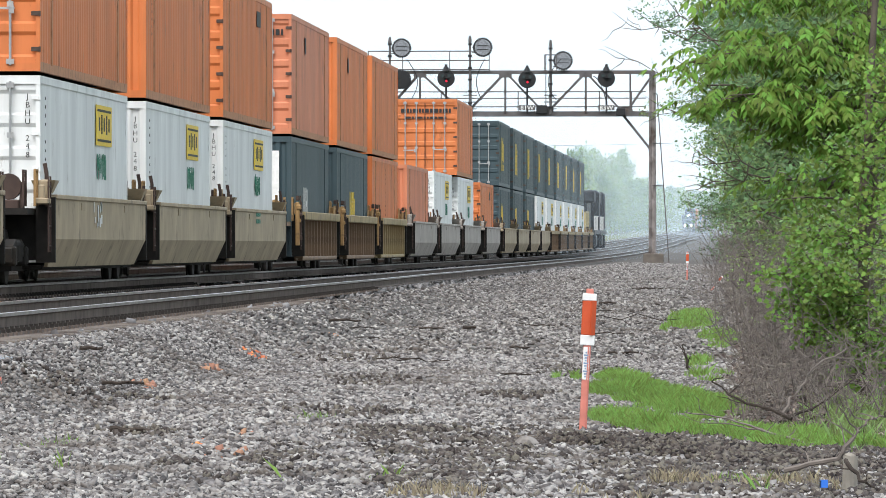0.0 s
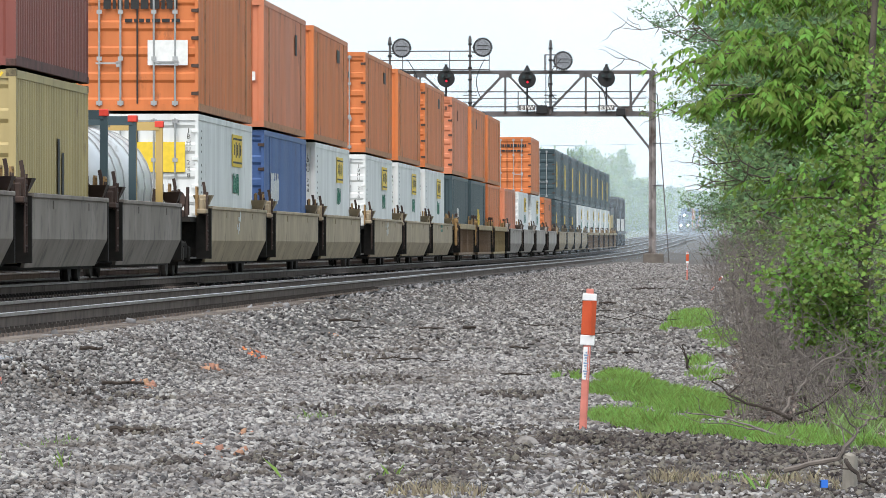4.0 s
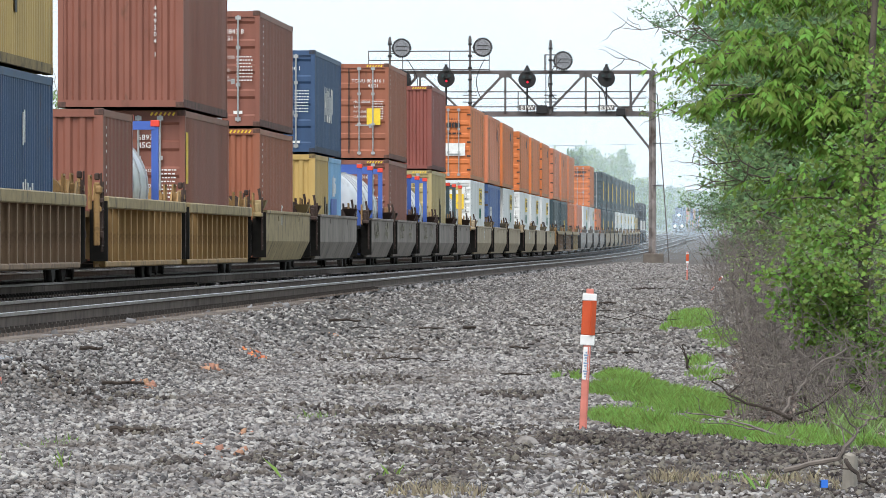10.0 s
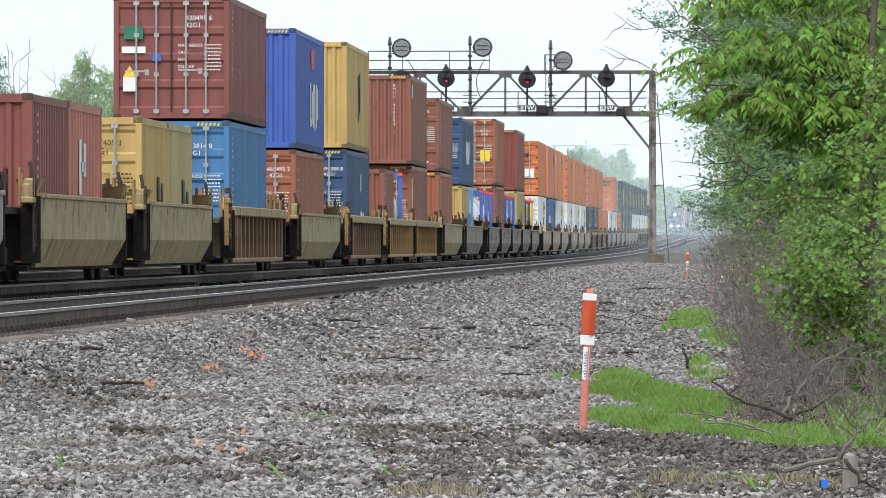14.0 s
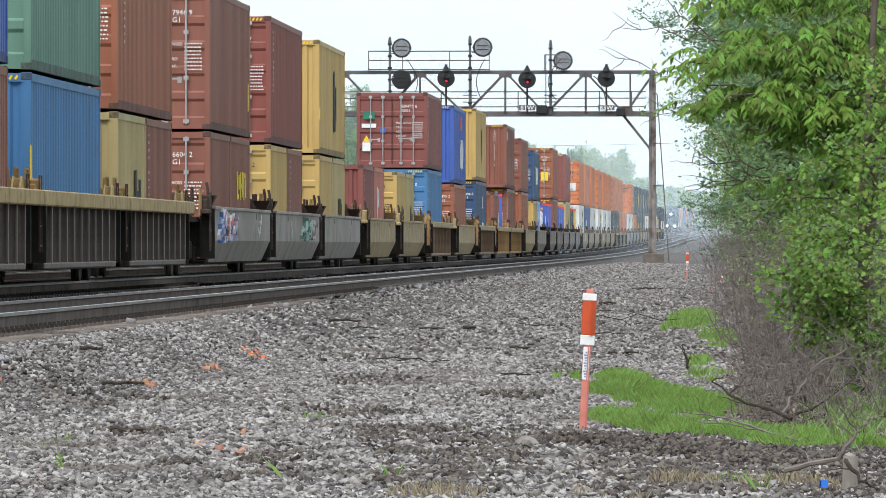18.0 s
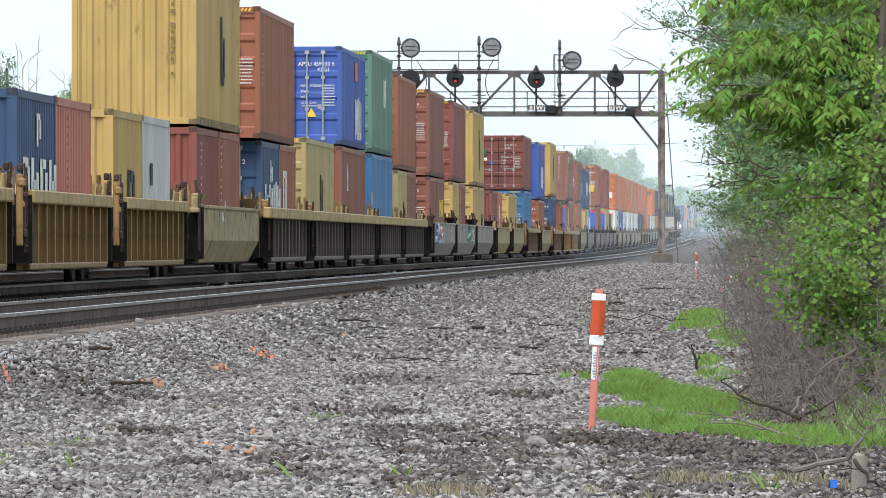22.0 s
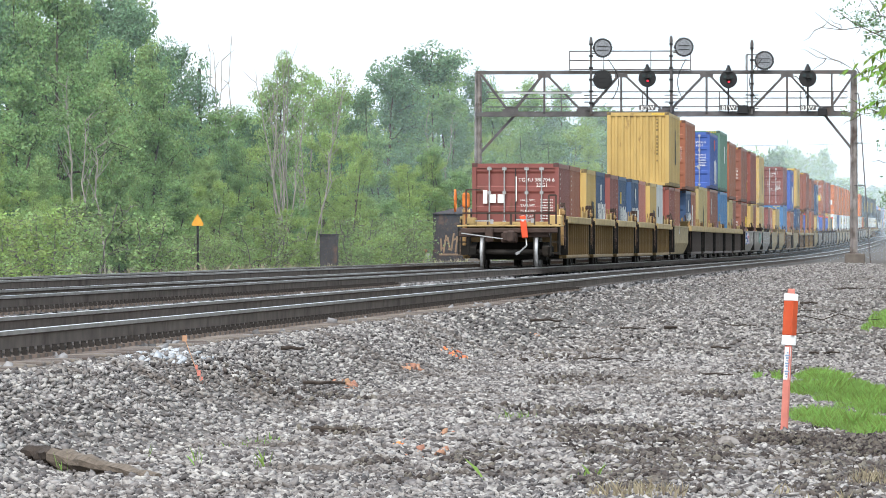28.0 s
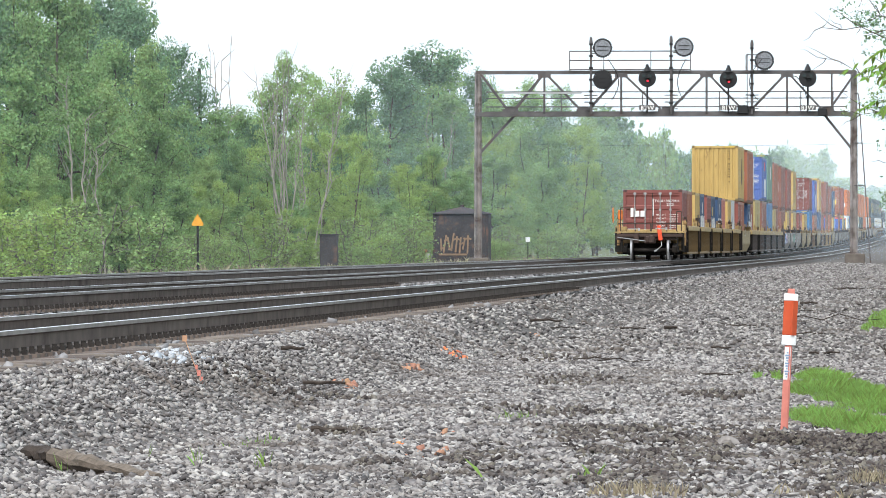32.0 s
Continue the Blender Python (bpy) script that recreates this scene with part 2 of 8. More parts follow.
def big_mesh(name, verts, faces_tri, material, smooth_shade=False):
    """A mesh from numpy arrays of corners and triangles."""
    me = bpy.data.meshes.new(name)
    v = np.asarray(verts, dtype=np.float32)
    f = np.asarray(faces_tri, dtype=np.int32)
    me.vertices.add(len(v))
    me.vertices.foreach_set("co", v.ravel())
    me.loops.add(f.size)
    me.loops.foreach_set("vertex_index", f.ravel())
    me.polygons.add(len(f))
    me.polygons.foreach_set("loop_start", np.arange(0, f.size, f.shape[1], dtype=np.int32))
    me.update(calc_edges=True)
    if smooth_shade:
        me.polygons.foreach_set("use_smooth", [True] * len(f))
    me.materials.append(material)
    return me

# ---- ground ----
DIRT = mat("grey_gravel_dirt", (0.075, 0.066, 0.060), 0.9, 0, 0.3, 1.2, 0.6, 14, (0.075, 0.062, 0.052), 0.45, 0.35)
BALLAST = mat("crushed_stone", (0.230, 0.213, 0.206), 0.9, 0, 0.35, 14, 0, 20, (0.12, 0.10, 0.087), 0.48, 0.55, island=True, rand=0.74, spec=0.25)
TRACK_STONE = mat("grimy_ballast", (0.185, 0.178, 0.18), 0.9, 0, 0.25, 9, 0, 20, island=True, rand=0.55)
FIELD = mat("rough_grass_ground", (0.10, 0.12, 0.045), 0.95, 0, 0.3, 0.5, 0.6, 8, (0.17, 0.13, 0.08), 0.4, 0.3)
xs = [-1800, -700, -300, -120, -70, -48, -40, -34, -30, -27, -24, -22, -20, -19, -18, -16, -14, -12, -11, -10.4, -9, -8, -7.3, -6.95, -6.7,
      -6.4, -6.1, -5.8, -5.5, -5, -4, -3, -2, -1, 0, 1, 2, 3.5, 6, 10, 20, 60, 200, 700, 1800]
ys = ([-300, -60, 0, 20, 35] + list(range(40, 130, 2)) + list(range(130, 360, 10)) + list(range(360, 1000, 40))
      + list(range(1000, 3200, 100)) + [3600, 4300])
ground = tagged(new("ground", grid_mesh("ground", xs, ys, lambda x, y: land(x + bend(y), y), DIRT)),
                "grey gravel ground sloping gently away from the railway", "ground", kind="structure")
ground.data.materials.append(FIELD)
ground.data.materials.append(mat("oily_track_bed", (0.072, 0.066, 0.062), 0.9, 0, 0.3, 2, 0.5, 14))
for poly in ground.data.polygons:
    cx = poly.center.x
    if cx < -22 or cx > 4:
        poly.material_index = 1
    elif -18.6 < cx < -7.3:
        poly.material_index = 2


def stones(name, count, xr, yr, size, seed, keep=None, material=BALLAST, power=1.0, squash=0.7, lift=None, tilt=3.1416):
    """Loose angular stones lying on the ground, joined."""
    rng = np.random.default_rng(seed)
    x = rng.uniform(*xr, count)
    y = yr[0] + (yr[1] - yr[0]) * rng.uniform(0, 1, count) ** power
    if keep is not None:
        ok = np.array([keep(a, b) for a, b in zip(x, y)])
        x, y = x[ok], y[ok]
    n = len(x)
    z = np.array([land(a, b) + (lift(a, b) if lift else 0.0) for a, b in zip(x, y)])
    base = np.array([(-1, -1, -1), (1, -1, -1), (1, 1, -1), (-1, 1, -1), (-1, -1, 1), (1, -1, 1), (1, 1, 1), (-1, 1, 1)], float) * 0.5
    tris = np.array([(0, 2, 1), (0, 3, 2), (4, 5, 6), (4, 6, 7), (0, 1, 5), (0, 5, 4), (1, 2, 6), (1, 6, 5), (2, 3, 7), (2, 7, 6), (3, 0, 4), (3, 4, 7)])
    v = base[None] * (1 + rng.uniform(-0.6, 0.35, (n, 8, 3)))
    s = size * rng.uniform(0.5, 1.35, (n, 1, 1)) ** 1.3
    v = v * s * np.stack([rng.uniform(0.8, 2.0, n), rng.uniform(0.75, 1.4, n), rng.uniform(0.5, 1.0, n) * squash / 0.7], 1)[:, None]
    for i, j, lim in ((1, 2, tilt), (0, 2, tilt), (0, 1, 3.1416)):
        a = rng.uniform(-lim, lim, n)
        ca, sa = np.cos(a)[:, None], np.sin(a)[:, None]
        vi, vj = v[..., i] * ca - v[..., j] * sa, v[..., i] * sa + v[..., j] * ca
        v[..., i], v[..., j] = vi, vj
    v += np.stack([x, y, z + s[:, 0, 0] * rng.uniform(-0.05, 0.5, n)], 1)[:, None]
    f = tris[None] + (np.arange(n) * 8)[:, None, None]
    return new(name, big_mesh(name, v.reshape(-1, 3), f.reshape(-1, 3), material))


def bare(x, y):
    return x < 0.05 + 0.3 * noise.noise((x * 2, y * 0.3, 1.0)) or y < 57


tagged(stones("gravel", 128000, (-6.85, 1.6), (41.5, 96), 0.028, 11, bare, power=1.1, squash=0.62, tilt=0.6), "loose grey crushed stone covering the ground", "gravel", kind="stuff")
tagged(stones("gravel", 52000, (-6.85, 1.2), (93, 345), 0.038, 12, bare, power=1.35, squash=0.62, tilt=0.6), "loose grey crushed stone covering the ground", "gravel", kind="stuff")
tagged(stones("track_ballast", 11000, (-18.4, -7.0), (52, 330), 0.06, 13, power=1.3, material=TRACK_STONE), "grey ballast between the rails", "ballast", kind="stuff")

# ---- the three tracks ----
RAIL = mat("rusty_rail_side", (0.124, 0.10, 0.086), 0.85, 0.0, 0.25, 3, 0.05, 30, (0.05, 0.035, 0.03), 0.4, 1.0, spec=0.15)
RAILTOP = mat("polished_rail_head", (0.62, 0.61, 0.6), 0.28, 1.0, 0.1, 6)
HEADSIDE = mat("worn_rail_head_side", (0.25, 0.228, 0.212), 0.55, 0.4, 0.25, 3)
TIE = mat("weathered_tie", (0.15, 0.124, 0.107), 0.9, 0, 0.3, 4, 0.3, 30, rand=0.3)
RUST_PLATE = mat("tie_plate_rust", (0.12, 0.094, 0.08), 0.9, 0, 0.3, 8)
PLATE = mat("spike_steel", (0.03, 0.025, 0.022), 0.85, 0.1, 0.3, 8)
RAIL_YS = list(range(36, 330, 6)) + list(range(330, 900, 30)) + list(range(900, 2700, 60))
HALF = [(0.036, 0.0), (0.036, -0.035), (0.010, -0.05), (0.010, -0.15), (0.072, -0.168), (0.072, -0.182)]


def rail(x, z, track):
    prof = [(-a, b) for a, b in reversed(HALF)] + HALF
    verts, faces = [], []
    for y in RAIL_YS:
        dx, dz = bend(y), grade(y)
        wob = 0.006 * noise.noise((x, y * 0.045, 3.0))
        verts += [(x + dx + a, y, z + dz + b + wob) for a, b in prof]
    n = len(prof)
    for j in range(len(RAIL_YS) - 1):
        for i in range(n - 1):
            faces.append((j * n + i, j * n + i + 1, (j + 1) * n + i + 1, (j + 1) * n + i))
    me = bpy.data.meshes.new("rail")
    me.from_pydata(verts, [], faces)
    me.materials.append(RAIL)
    me.materials.append(RAILTOP)
    me.materials.append(HEADSIDE)
    for p in me.polygons:
        if p.index % (n - 1) in (4, 5, 6):
            p.material_index = 1 if p.index % (n - 1) == 5 else 2
    return part("rail", me, track)


def tie_shape():
    bm = bmesh.new()
    add_box(bm, 0, 0, -0.09, 2.6, 0.23, 0.18, 0.012)
    return bm


for x0, what in ((NEAR_X, "bare near"), (MID_X, "middle"), (FAR_X, "far")):
    track = thing("railway_track", "straight railway track with rusty rails and polished heads on wooden ties", "railway track",
                  "parallel tracks", "structure")
    z0 = TRACK_Z[x0]
    for side in (-0.7535, 0.7535):
        rail(x0 + side, z0, track)
    tm = mesh_of("tie", tie_shape, TIE)
    count = 150 if x0 == NEAR_X else 75
    y = 48.0
    for i in range(count):
        part("tie", tm, track, at=(x0 + random.uniform(-0.04, 0.04), y, z0 - 0.222 + random.uniform(-0.012, 0.004)), turn=(0, 0, random.uniform(-0.6, 0.6)))
        y += 0.52
    bm, bm2 = bmesh.new(), bmesh.new()
    yy = 46.0
    while yy < 150:
        for sx in (-0.7535, 0.7535):
            for e in (-0.115, 0.115):
                add_box(bm, x0 + sx + e * 1.2, yy, z0 - 0.204, 0.19, 0.20, 0.032)
                add_box(bm2, x0 + sx + e * 0.95, yy + 0.04, z0 - 0.170, 0.04, 0.04, 0.07)
                add_box(bm2, x0 + sx + e * 1.65, yy - 0.04, z0 - 0.178, 0.04, 0.04, 0.06)
        yy += 0.52
    tagged(part("tie_plate", mesh_of(("tie_plate", x0), lambda b=bm: b, RUST_PLATE), track, "rusty tie plates"), kind="stuff")
    tagged(part("spike", mesh_of(("spike", x0), lambda b=bm2: b, PLATE), track, "dark spike heads on the tie plates"), kind="stuff")

# ---- the signal bridge ----
GIRDER = mat("weathered_bridge_steel", (0.105, 0.098, 0.098), 0.7, 0.2, 0.25, 2.5, 0.05, 30, (0.12, 0.08, 0.062), 0.35, 2.0)
POSTM = mat("pale_rusty_post", (0.25, 0.225, 0.215), 0.75, 0.1, 0.3, 2.0, 0.05, 30, (0.085, 0.06, 0.05), 0.55, 1.8)
SIGNAL = mat("black_signal_paint", (0.012, 0.012, 0.013), 0.55, 0, 0.2, 6)
BACKING = mat("faded_signal_back", (0.21, 0.22, 0.24), 0.5, 0, 0.35, 14, 0.3, 30, (0.08, 0.08, 0.085), 0.5, 9)
CONCRETE = mat("stained_concrete", (0.13, 0.11, 0.095), 0.9, 0, 0.2, 3, 0.2, 30)
BY = 345.0
BX0, BX1 = -21.72, -4.13
BZ0, BZ1 = 6.83, 8.80


def bridge():
    br = thing("signal_bridge", "rusty steel truss signal bridge spanning the railway tracks", "signal bridge")
    for x, m in ((BX0, POSTM), (BX1, POSTM)):
        z0 = land(x, BY)
        bm = bmesh.new()
        for dx in (-0.11, 0.11):
            for dy in (-0.11, 0.11):
                add_bar(bm, (x + dx, BY + dy, z0 + 0.3), (x + dx * 0.8, BY + dy * 0.8, BZ1), 0.1)
        add_box(bm, x, BY, (z0 + BZ1) / 2 + 0.15, 0.12, 0.16, BZ1 - z0 - 0.3)
        part("post", mesh_of(("post", x), lambda b=bm: b, m), br, "pale rusted lattice post")
        part("footing", mesh_of(("footing", x), boxes((x + 0.05, BY, z0 + 0.12, 0.95, 0.95, 0.7, 0.04)), CONCRETE), br, "stained concrete footing")
    for z, w in ((BZ0, 0.19), (BZ1, 0.16)):
        for dy in (-0.35, 0.35):
            part("chord", mesh_of(("chord", z, dy), bars(((BX0 - 0.1, BY + dy, z), (BX1 + 0.1, BY + dy, z), 0.1, w)), GIRDER), br)
    tops = (-21.64, -18.59, -14.99, -11.0, -7.24, -4.04)
    feet = (-20.18, -16.71, -12.89, -9.12, -5.42)
    ends = [(x, BZ1) for x in tops]
    for i, f in enumerate(feet):
        for t in (tops[i], tops[i + 1]):
            for dy in (-0.35, 0.35):
                part("diagonal", mesh_of(("diagonal", f, t, dy), bars(((t, BY + dy, BZ1), (f, BY + dy, BZ0), 0.15, 0.09)), GIRDER), br)
        part("gusset", mesh_of(("gusset", f), boxes((f, BY - 0.39, BZ0 + 0.13, 0.75, 0.03, 0.26), (f, BY - 0.39, BZ0 + 0.28, 0.4, 0.028, 0.12)), GIRDER), br)
        part("cross_tie", mesh_of(("cross_tie", f), bars(((f, BY - 0.35, BZ0), (f, BY + 0.35, BZ0), 0.08)), GIRDER), br)
    for t in tops[1:-1]:
        part("gusset", mesh_of(("gusset", t), boxes((t, BY - 0.39, BZ1 - 0.13, 0.6, 0.03, 0.24)), GIRDER), br)
        part("upright", mesh_of(("upright", t), bars(((t, BY - 0.35, BZ0), (t, BY - 0.35, BZ1), 0.10)), GIRDER), br)
        part("cross_tie", mesh_of(("cross_tie", t), bars(((t, BY - 0.35, BZ1), (t, BY + 0.35, BZ1), 0.08)), GIRDER), br)
    for f in feet[1:]:
        part("upright", mesh_of(("upright_foot", f), bars(((f + 0.25, BY + 0.35, BZ0), (f + 0.25, BY + 0.35, BZ1), 0.08)), GIRDER), br)
    for x in (-17.8, -14.0, -10.4, -6.6, -5.1):
        part("rail_post", mesh_of(("deck_post", x), bars(((x, BY - 0.42, BZ0), (x, BY - 0.42, BZ0 + 1.08), 0.05)), GIRDER), br)
    part("junction_box", mesh_of("junction_box", boxes((-9.3, BY - 0.5, BZ0 + 0.22, 0.5, 0.3, 0.4, 0.02)), SIGNAL), br, "black junction box")
    part("junction_box", mesh_of("junction_box_b", boxes((-5.6, BY - 0.5, BZ0 + 0.1, 0.42, 0.3, 0.34, 0.02)), SIGNAL), br, "black junction box")
    for z in (BZ0 + 0.35, BZ0 + 0.75, BZ0 + 1.05):
        part("handrail", mesh_of(("handrail", z), bars(((BX0 + 0.4, BY - 0.42, z), (BX1 - 0.3, BY - 0.42, z), 0.05)), GIRDER), br)
    part("walkway", mesh_of("walkway", boxes(((BX0 + BX1) / 2, BY, BZ0 + 0.12, BX1 - BX0 - 0.6, 0.5, 0.04)), GIRDER), br)
    part("cable_duct", mesh_of("cable_duct", bars(((BX0 + 1.0, BY - 0.45, BZ0 + 1.0), (BX0 + 4.9, BY - 0.45, BZ0 + 1.0), 0.07)), STEEL), br, "pale conduit")
    # knee braces
    part("knee_brace", mesh_of("kneeA", bars(((BX1, BY, BZ0 - 1.75), (BX1 - 1.4, BY, BZ0), 0.12)), GIRDER), br)
    part("knee_brace", mesh_of("kneeB", bars(((BX0, BY, BZ0 - 1.9), (BX0 + 1.75, BY, BZ0), 0.12)), GIRDER), br)
    # upper platform
    px0, px1 = -17.4, -11.75
    for z in (BZ1 + 0.12, BZ1 + 0.55, BZ1 + 0.98):
        part("handrail", mesh_of(("upper_rail", z), bars(((px0, BY - 0.5, z), (px1, BY - 0.5, z), 0.055)), GIRDER), br)
    for x in (px0, px0 + 1.6, px0 + 3.8, px1):
        part("rail_post", mesh_of(("rail_post", x), bars(((x, BY - 0.5, BZ1), (x, BY - 0.5, BZ1 + 1.0), 0.04)), GIRDER), br)
    for x in (-8.85, -9.1):
        part("rail_post", mesh_of(("rail_post", x), bars(((x, BY - 0.5, BZ0), (x, BY - 0.5, BZ1 + 0.85), 0.04)), GIRDER), br)
    # masts
    for x, top in ((-16.4, 10.45), (-12.65, 10.5), (-8.88, 10.3)):
        part("mast", mesh_of(("mast", x), bars(((x, BY - 0.5, BZ0), (x, BY - 0.5, top - 0.25), 0.13, 0.11, 8), ((x, BY - 0.5, top - 0.3), (x, BY - 0.5, top), 0.19, 0.1, 8)), GIRDER), br)
        part("mast_step", mesh_of(("mast_step", x), boxes(*[(x, BY - 0.5, BZ0 + 0.25 + 0.32 * k, 0.62, 0.06, 0.05) for k in range(3)]), GIRDER), br)
    # signal heads seen from behind, above the deck
    def disc(r, d, seg=24):
        def make():
            bm = bmesh.new()
            bmesh.ops.create_cone(bm, cap_ends=True, segments=seg, radius1=r, radius2=r, depth=d, matrix=Matrix.Rotation(radians(90), 4, "X"))
            return bm
        return make

    def ring(r, w, d, seg=24):
        def make():
            bm = bmesh.new()
            for k in range(seg):
                a, b = 6.2832 * k / seg, 6.2832 * (k + 1) / seg
                add_bar(bm, (r * math.cos(a), 0, r * math.sin(a)), (r * math.cos(b), 0, r * math.sin(b)), w, d)
            return bm
        return make

    for x, top in ((-16.4, 10.1), (-12.65, 10.1), (-8.88, 9.9)):
        for k in range(6):
            part("band", mesh_of("mast_band", boxes((0, 0, 0, 0.2, 0.2, 0.09)), SIGNAL), br, at=(x, BY - 0.5, top - 0.55 * k))
    part("cage_post", mesh_of("cage_post", bars(*[((x, BY - 0.6, BZ1), (x, BY - 0.6, BZ1 + 0.8), 0.05) for x in (-9.15, -8.6)], ((-9.15, BY - 0.6, BZ1 + 0.8), (-8.6, BY - 0.6, BZ1 + 0.8), 0.05)), GIRDER), br)
    for x, z in ((-15.85, 9.93), (-12.05, 9.96), (-8.3, 9.33), (-15.85, 8.45)):
        hd = part("signal_back", mesh_of("signal_back", disc(0.37, 0.12), BACKING if z > 9 else SIGNAL), br, "round back of a signal target", (x, BY - 0.55, z))
        part("rim", mesh_of("rim", ring(0.38, 0.05, 0.16), SIGNAL), hd)
        part("bracket", mesh_of("sig_bracket", bars(((-0.5, 0.05, 0.0), (0, 0.05, 0.0), 0.06), ((-0.5, 0.05, -0.25), (-0.2, 0.05, -0.25), 0.05)), GIRDER), hd)
        part("stiffener", mesh_of("stiffener", boxes((0, -0.07, 0.08, 0.5, 0.02, 0.03), (0, -0.07, -0.1, 0.5, 0.02, 0.03)), SIGNAL), hd)
    # heads that face the camera
    red = glow("red_lens", (0.75, 0.02, 0.05), 0.55)
    dark_lens = mat("dark_lens", (0.02, 0.03, 0.03), 0.1)
    for x, z, lamp in ((-13.76, 8.5, red), (-9.97, 8.45, red), (-6.27, 8.5, dark_lens)):
        hd = part("signal_head", mesh_of("signal_head", disc(0.41, 0.1), SIGNAL), br, "black round signal target", (x, BY - 0.7, z))
        part("hood", mesh_of("hood", bars(((0, 0, 0.33), (0, 0, 0.55), 0.36, 0.20, 8), ((0, 0, 0.5), (0, 0, 0.66), 0.16, 0.12, 8)), SIGNAL), hd)
        part("lens", mesh_of("lens", disc(0.055, 0.06, 12), lamp), hd, "lit red lens" if lamp == red else "dark lens", (0.02, -0.07, -0.12) if lamp == red else (0.16, -0.08, 0.03))
        for dx, dz in ((-0.16, 0.12), (0.16, 0.12)):
            part("lens", mesh_of("lens_small", disc(0.085, 0.06, 12), dark_lens), hd, "dark lens", (dx, -0.07, dz))
        part("visor", mesh_of("visor", boxes((0.02, -0.18, 0.02, 0.26, 0.24, 0.02)), SIGNAL), hd)
        part("stem", mesh_of("stem", bars(((0, 0.1, -1.6), (0, 0.1, 0), 0.09, 0.09, 8)), SIGNAL), hd)
    for x, words in ((-13.76, "82W"), (-9.97, "81W"), (-6.27, "83W")):
        pl = part("number_board", mesh_of("number_board", boxes((0, 0, 0, 0.76, 0.03, 0.25)), GIRDER), br, "dark grey board with white characters", (x, BY - 0.62, BZ0 + 0.3))
        part("characters", text_mesh(words, 0.31, WHITE_MARK, "CENTER"), pl, at=(0, -0.022, -0.11), turn=(90, 0, 0))
    # looping cables
    for x, dx in ((-15.6, 0.5), (-11.95, -0.4), (-8.4, -0.6), (-6.9, 0.7)):
        bm = bmesh.new()
        pts = [(x + dx * math.sin(k * 0.35), BY - 0.6, 9.4 - 0.24 * k) for k in range(9)] if x != -6.9 else [(x + 0.1 * k, BY - 0.6, 8.6 - 0.03 * k * k) for k in range(8)]
        for a, b in zip(pts, pts[1:]):
            add_bar(bm, a, b, 0.035)
        part("cable", mesh_of(("cable", x), lambda b=bm: b, SIGNAL), br)
    # ladder on the outer post
    lad = bmesh.new()
    top, foot = (BX1 + 0.22, BY - 0.2, BZ0 + 0.95), (BX1 + 0.78, BY - 0.2, land(BX1 + 0.8, BY))
    add_bar(lad, top, foot, 0.05)
    add_bar(lad, (top[0] - 0.2, top[1], top[2]), top, 0.05)
    for k in (0.27, 0.52):
        p = Vector(top).lerp(Vector(foot), k + 0.02)
        add_bar(lad, (BX1, BY - 0.2, p.z), p, 0.05)
    part("ladder", mesh_of("ladder", lambda: lad, GIRDER), br)
    return br


bridge()

# ---- shipping containers ----
def number_bars(rows, width, height, seed):
    """Unreadable rows of small lettering: broken bars in the plane y = 0, reading along x."""
    def make():
        rng = random.Random(seed)
        bm = bmesh.new()
        step = height / rows
        for r in range(rows):
            x = 0.0
            while x < width:
                w = min(rng.uniform(0.025, 0.06) if rows > 4 else rng.uniform(0.06, 0.2), width - x)
                if w > 0.02:
                    add_box(bm, x + w / 2, 0, height - (r + 0.5) * step, w, 0.006, step * (0.34 if rows > 4 else 0.6))
                x += w + (0.02 if rows > 4 else 0.035)
        return bm
    return make


def upright_bars(length, width, seed, tall=0.085):
    """A column of characters, each a small bar."""
    def make():
        rng = random.Random(seed)
        bm = bmesh.new()
        z = 0.0
        n = 0
        while z < length:
            if n not in (4, 11):
                add_box(bm, 0, 0, -z, width * rng.uniform(0.55, 1), 0.006, tall * rng.uniform(0.7, 1.1))
            z += 0.135
            n += 1
        return bm
    return make


def code_column(words, size, material):
    """A code painted downwards, one character under another."""
    k = ("column", words, size, material.name)
    if k not in CACHE:
        CACHE[k] = text_mesh("\n".join(words), size, material, "CENTER")
    return CACHE[k]


def worn_marks(w, hh, seed):
    """Faded patches and stencils too worn to read, scattered over a strip."""
    def make():
        rng = random.Random(seed)
        bm = bmesh.new()
        for k in range(int(w * 9)):
            add_box(bm, rng.uniform(0, w), 0, rng.choice((0.0, 0.0, 0.22, 0.24)) + rng.uniform(-0.05, 0.05), rng.uniform(0.06, 0.22), 0.006, rng.uniform(0.05, 0.2))
        return bm
    return make


def lock_rod(H, sy, hy):
    def make():
        bm = bmesh.new()
        add_bar(bm, (0, sy * (hy + 0.015), 0.1), (0, sy * (hy + 0.015), H - 0.1), 0.045, 0.045, 6)
        for z, w in ((0.16, 0.12), (H - 0.16, 0.12), (H * 0.36, 0.1), (H * 0.68, 0.1)):
            add_box(bm, 0, sy * (hy + 0.01), z, w, 0.05, 0.08)
        return bm
    return make


def hoop(r, cy, cz, wide, thick, seg=28):
    """A closed flat band round the y axis."""
    def make():
        bm = bmesh.new()
        rows = []
        for k in range(seg):
            a = 6.2832 * k / seg
            rows.append([bm.verts.new((q * math.cos(a), cy + s * wide / 2, cz + q * math.sin(a))) for q, s in ((r, -1), (r + thick, -1), (r + thick, 1), (r, 1))])
        for k in range(seg):
            a, b = rows[k], rows[(k + 1) % seg]
            for i in range(3):
                bm.faces.new((a[i], a[i + 1], b[i + 1], b[i]))
        return bm
    return make


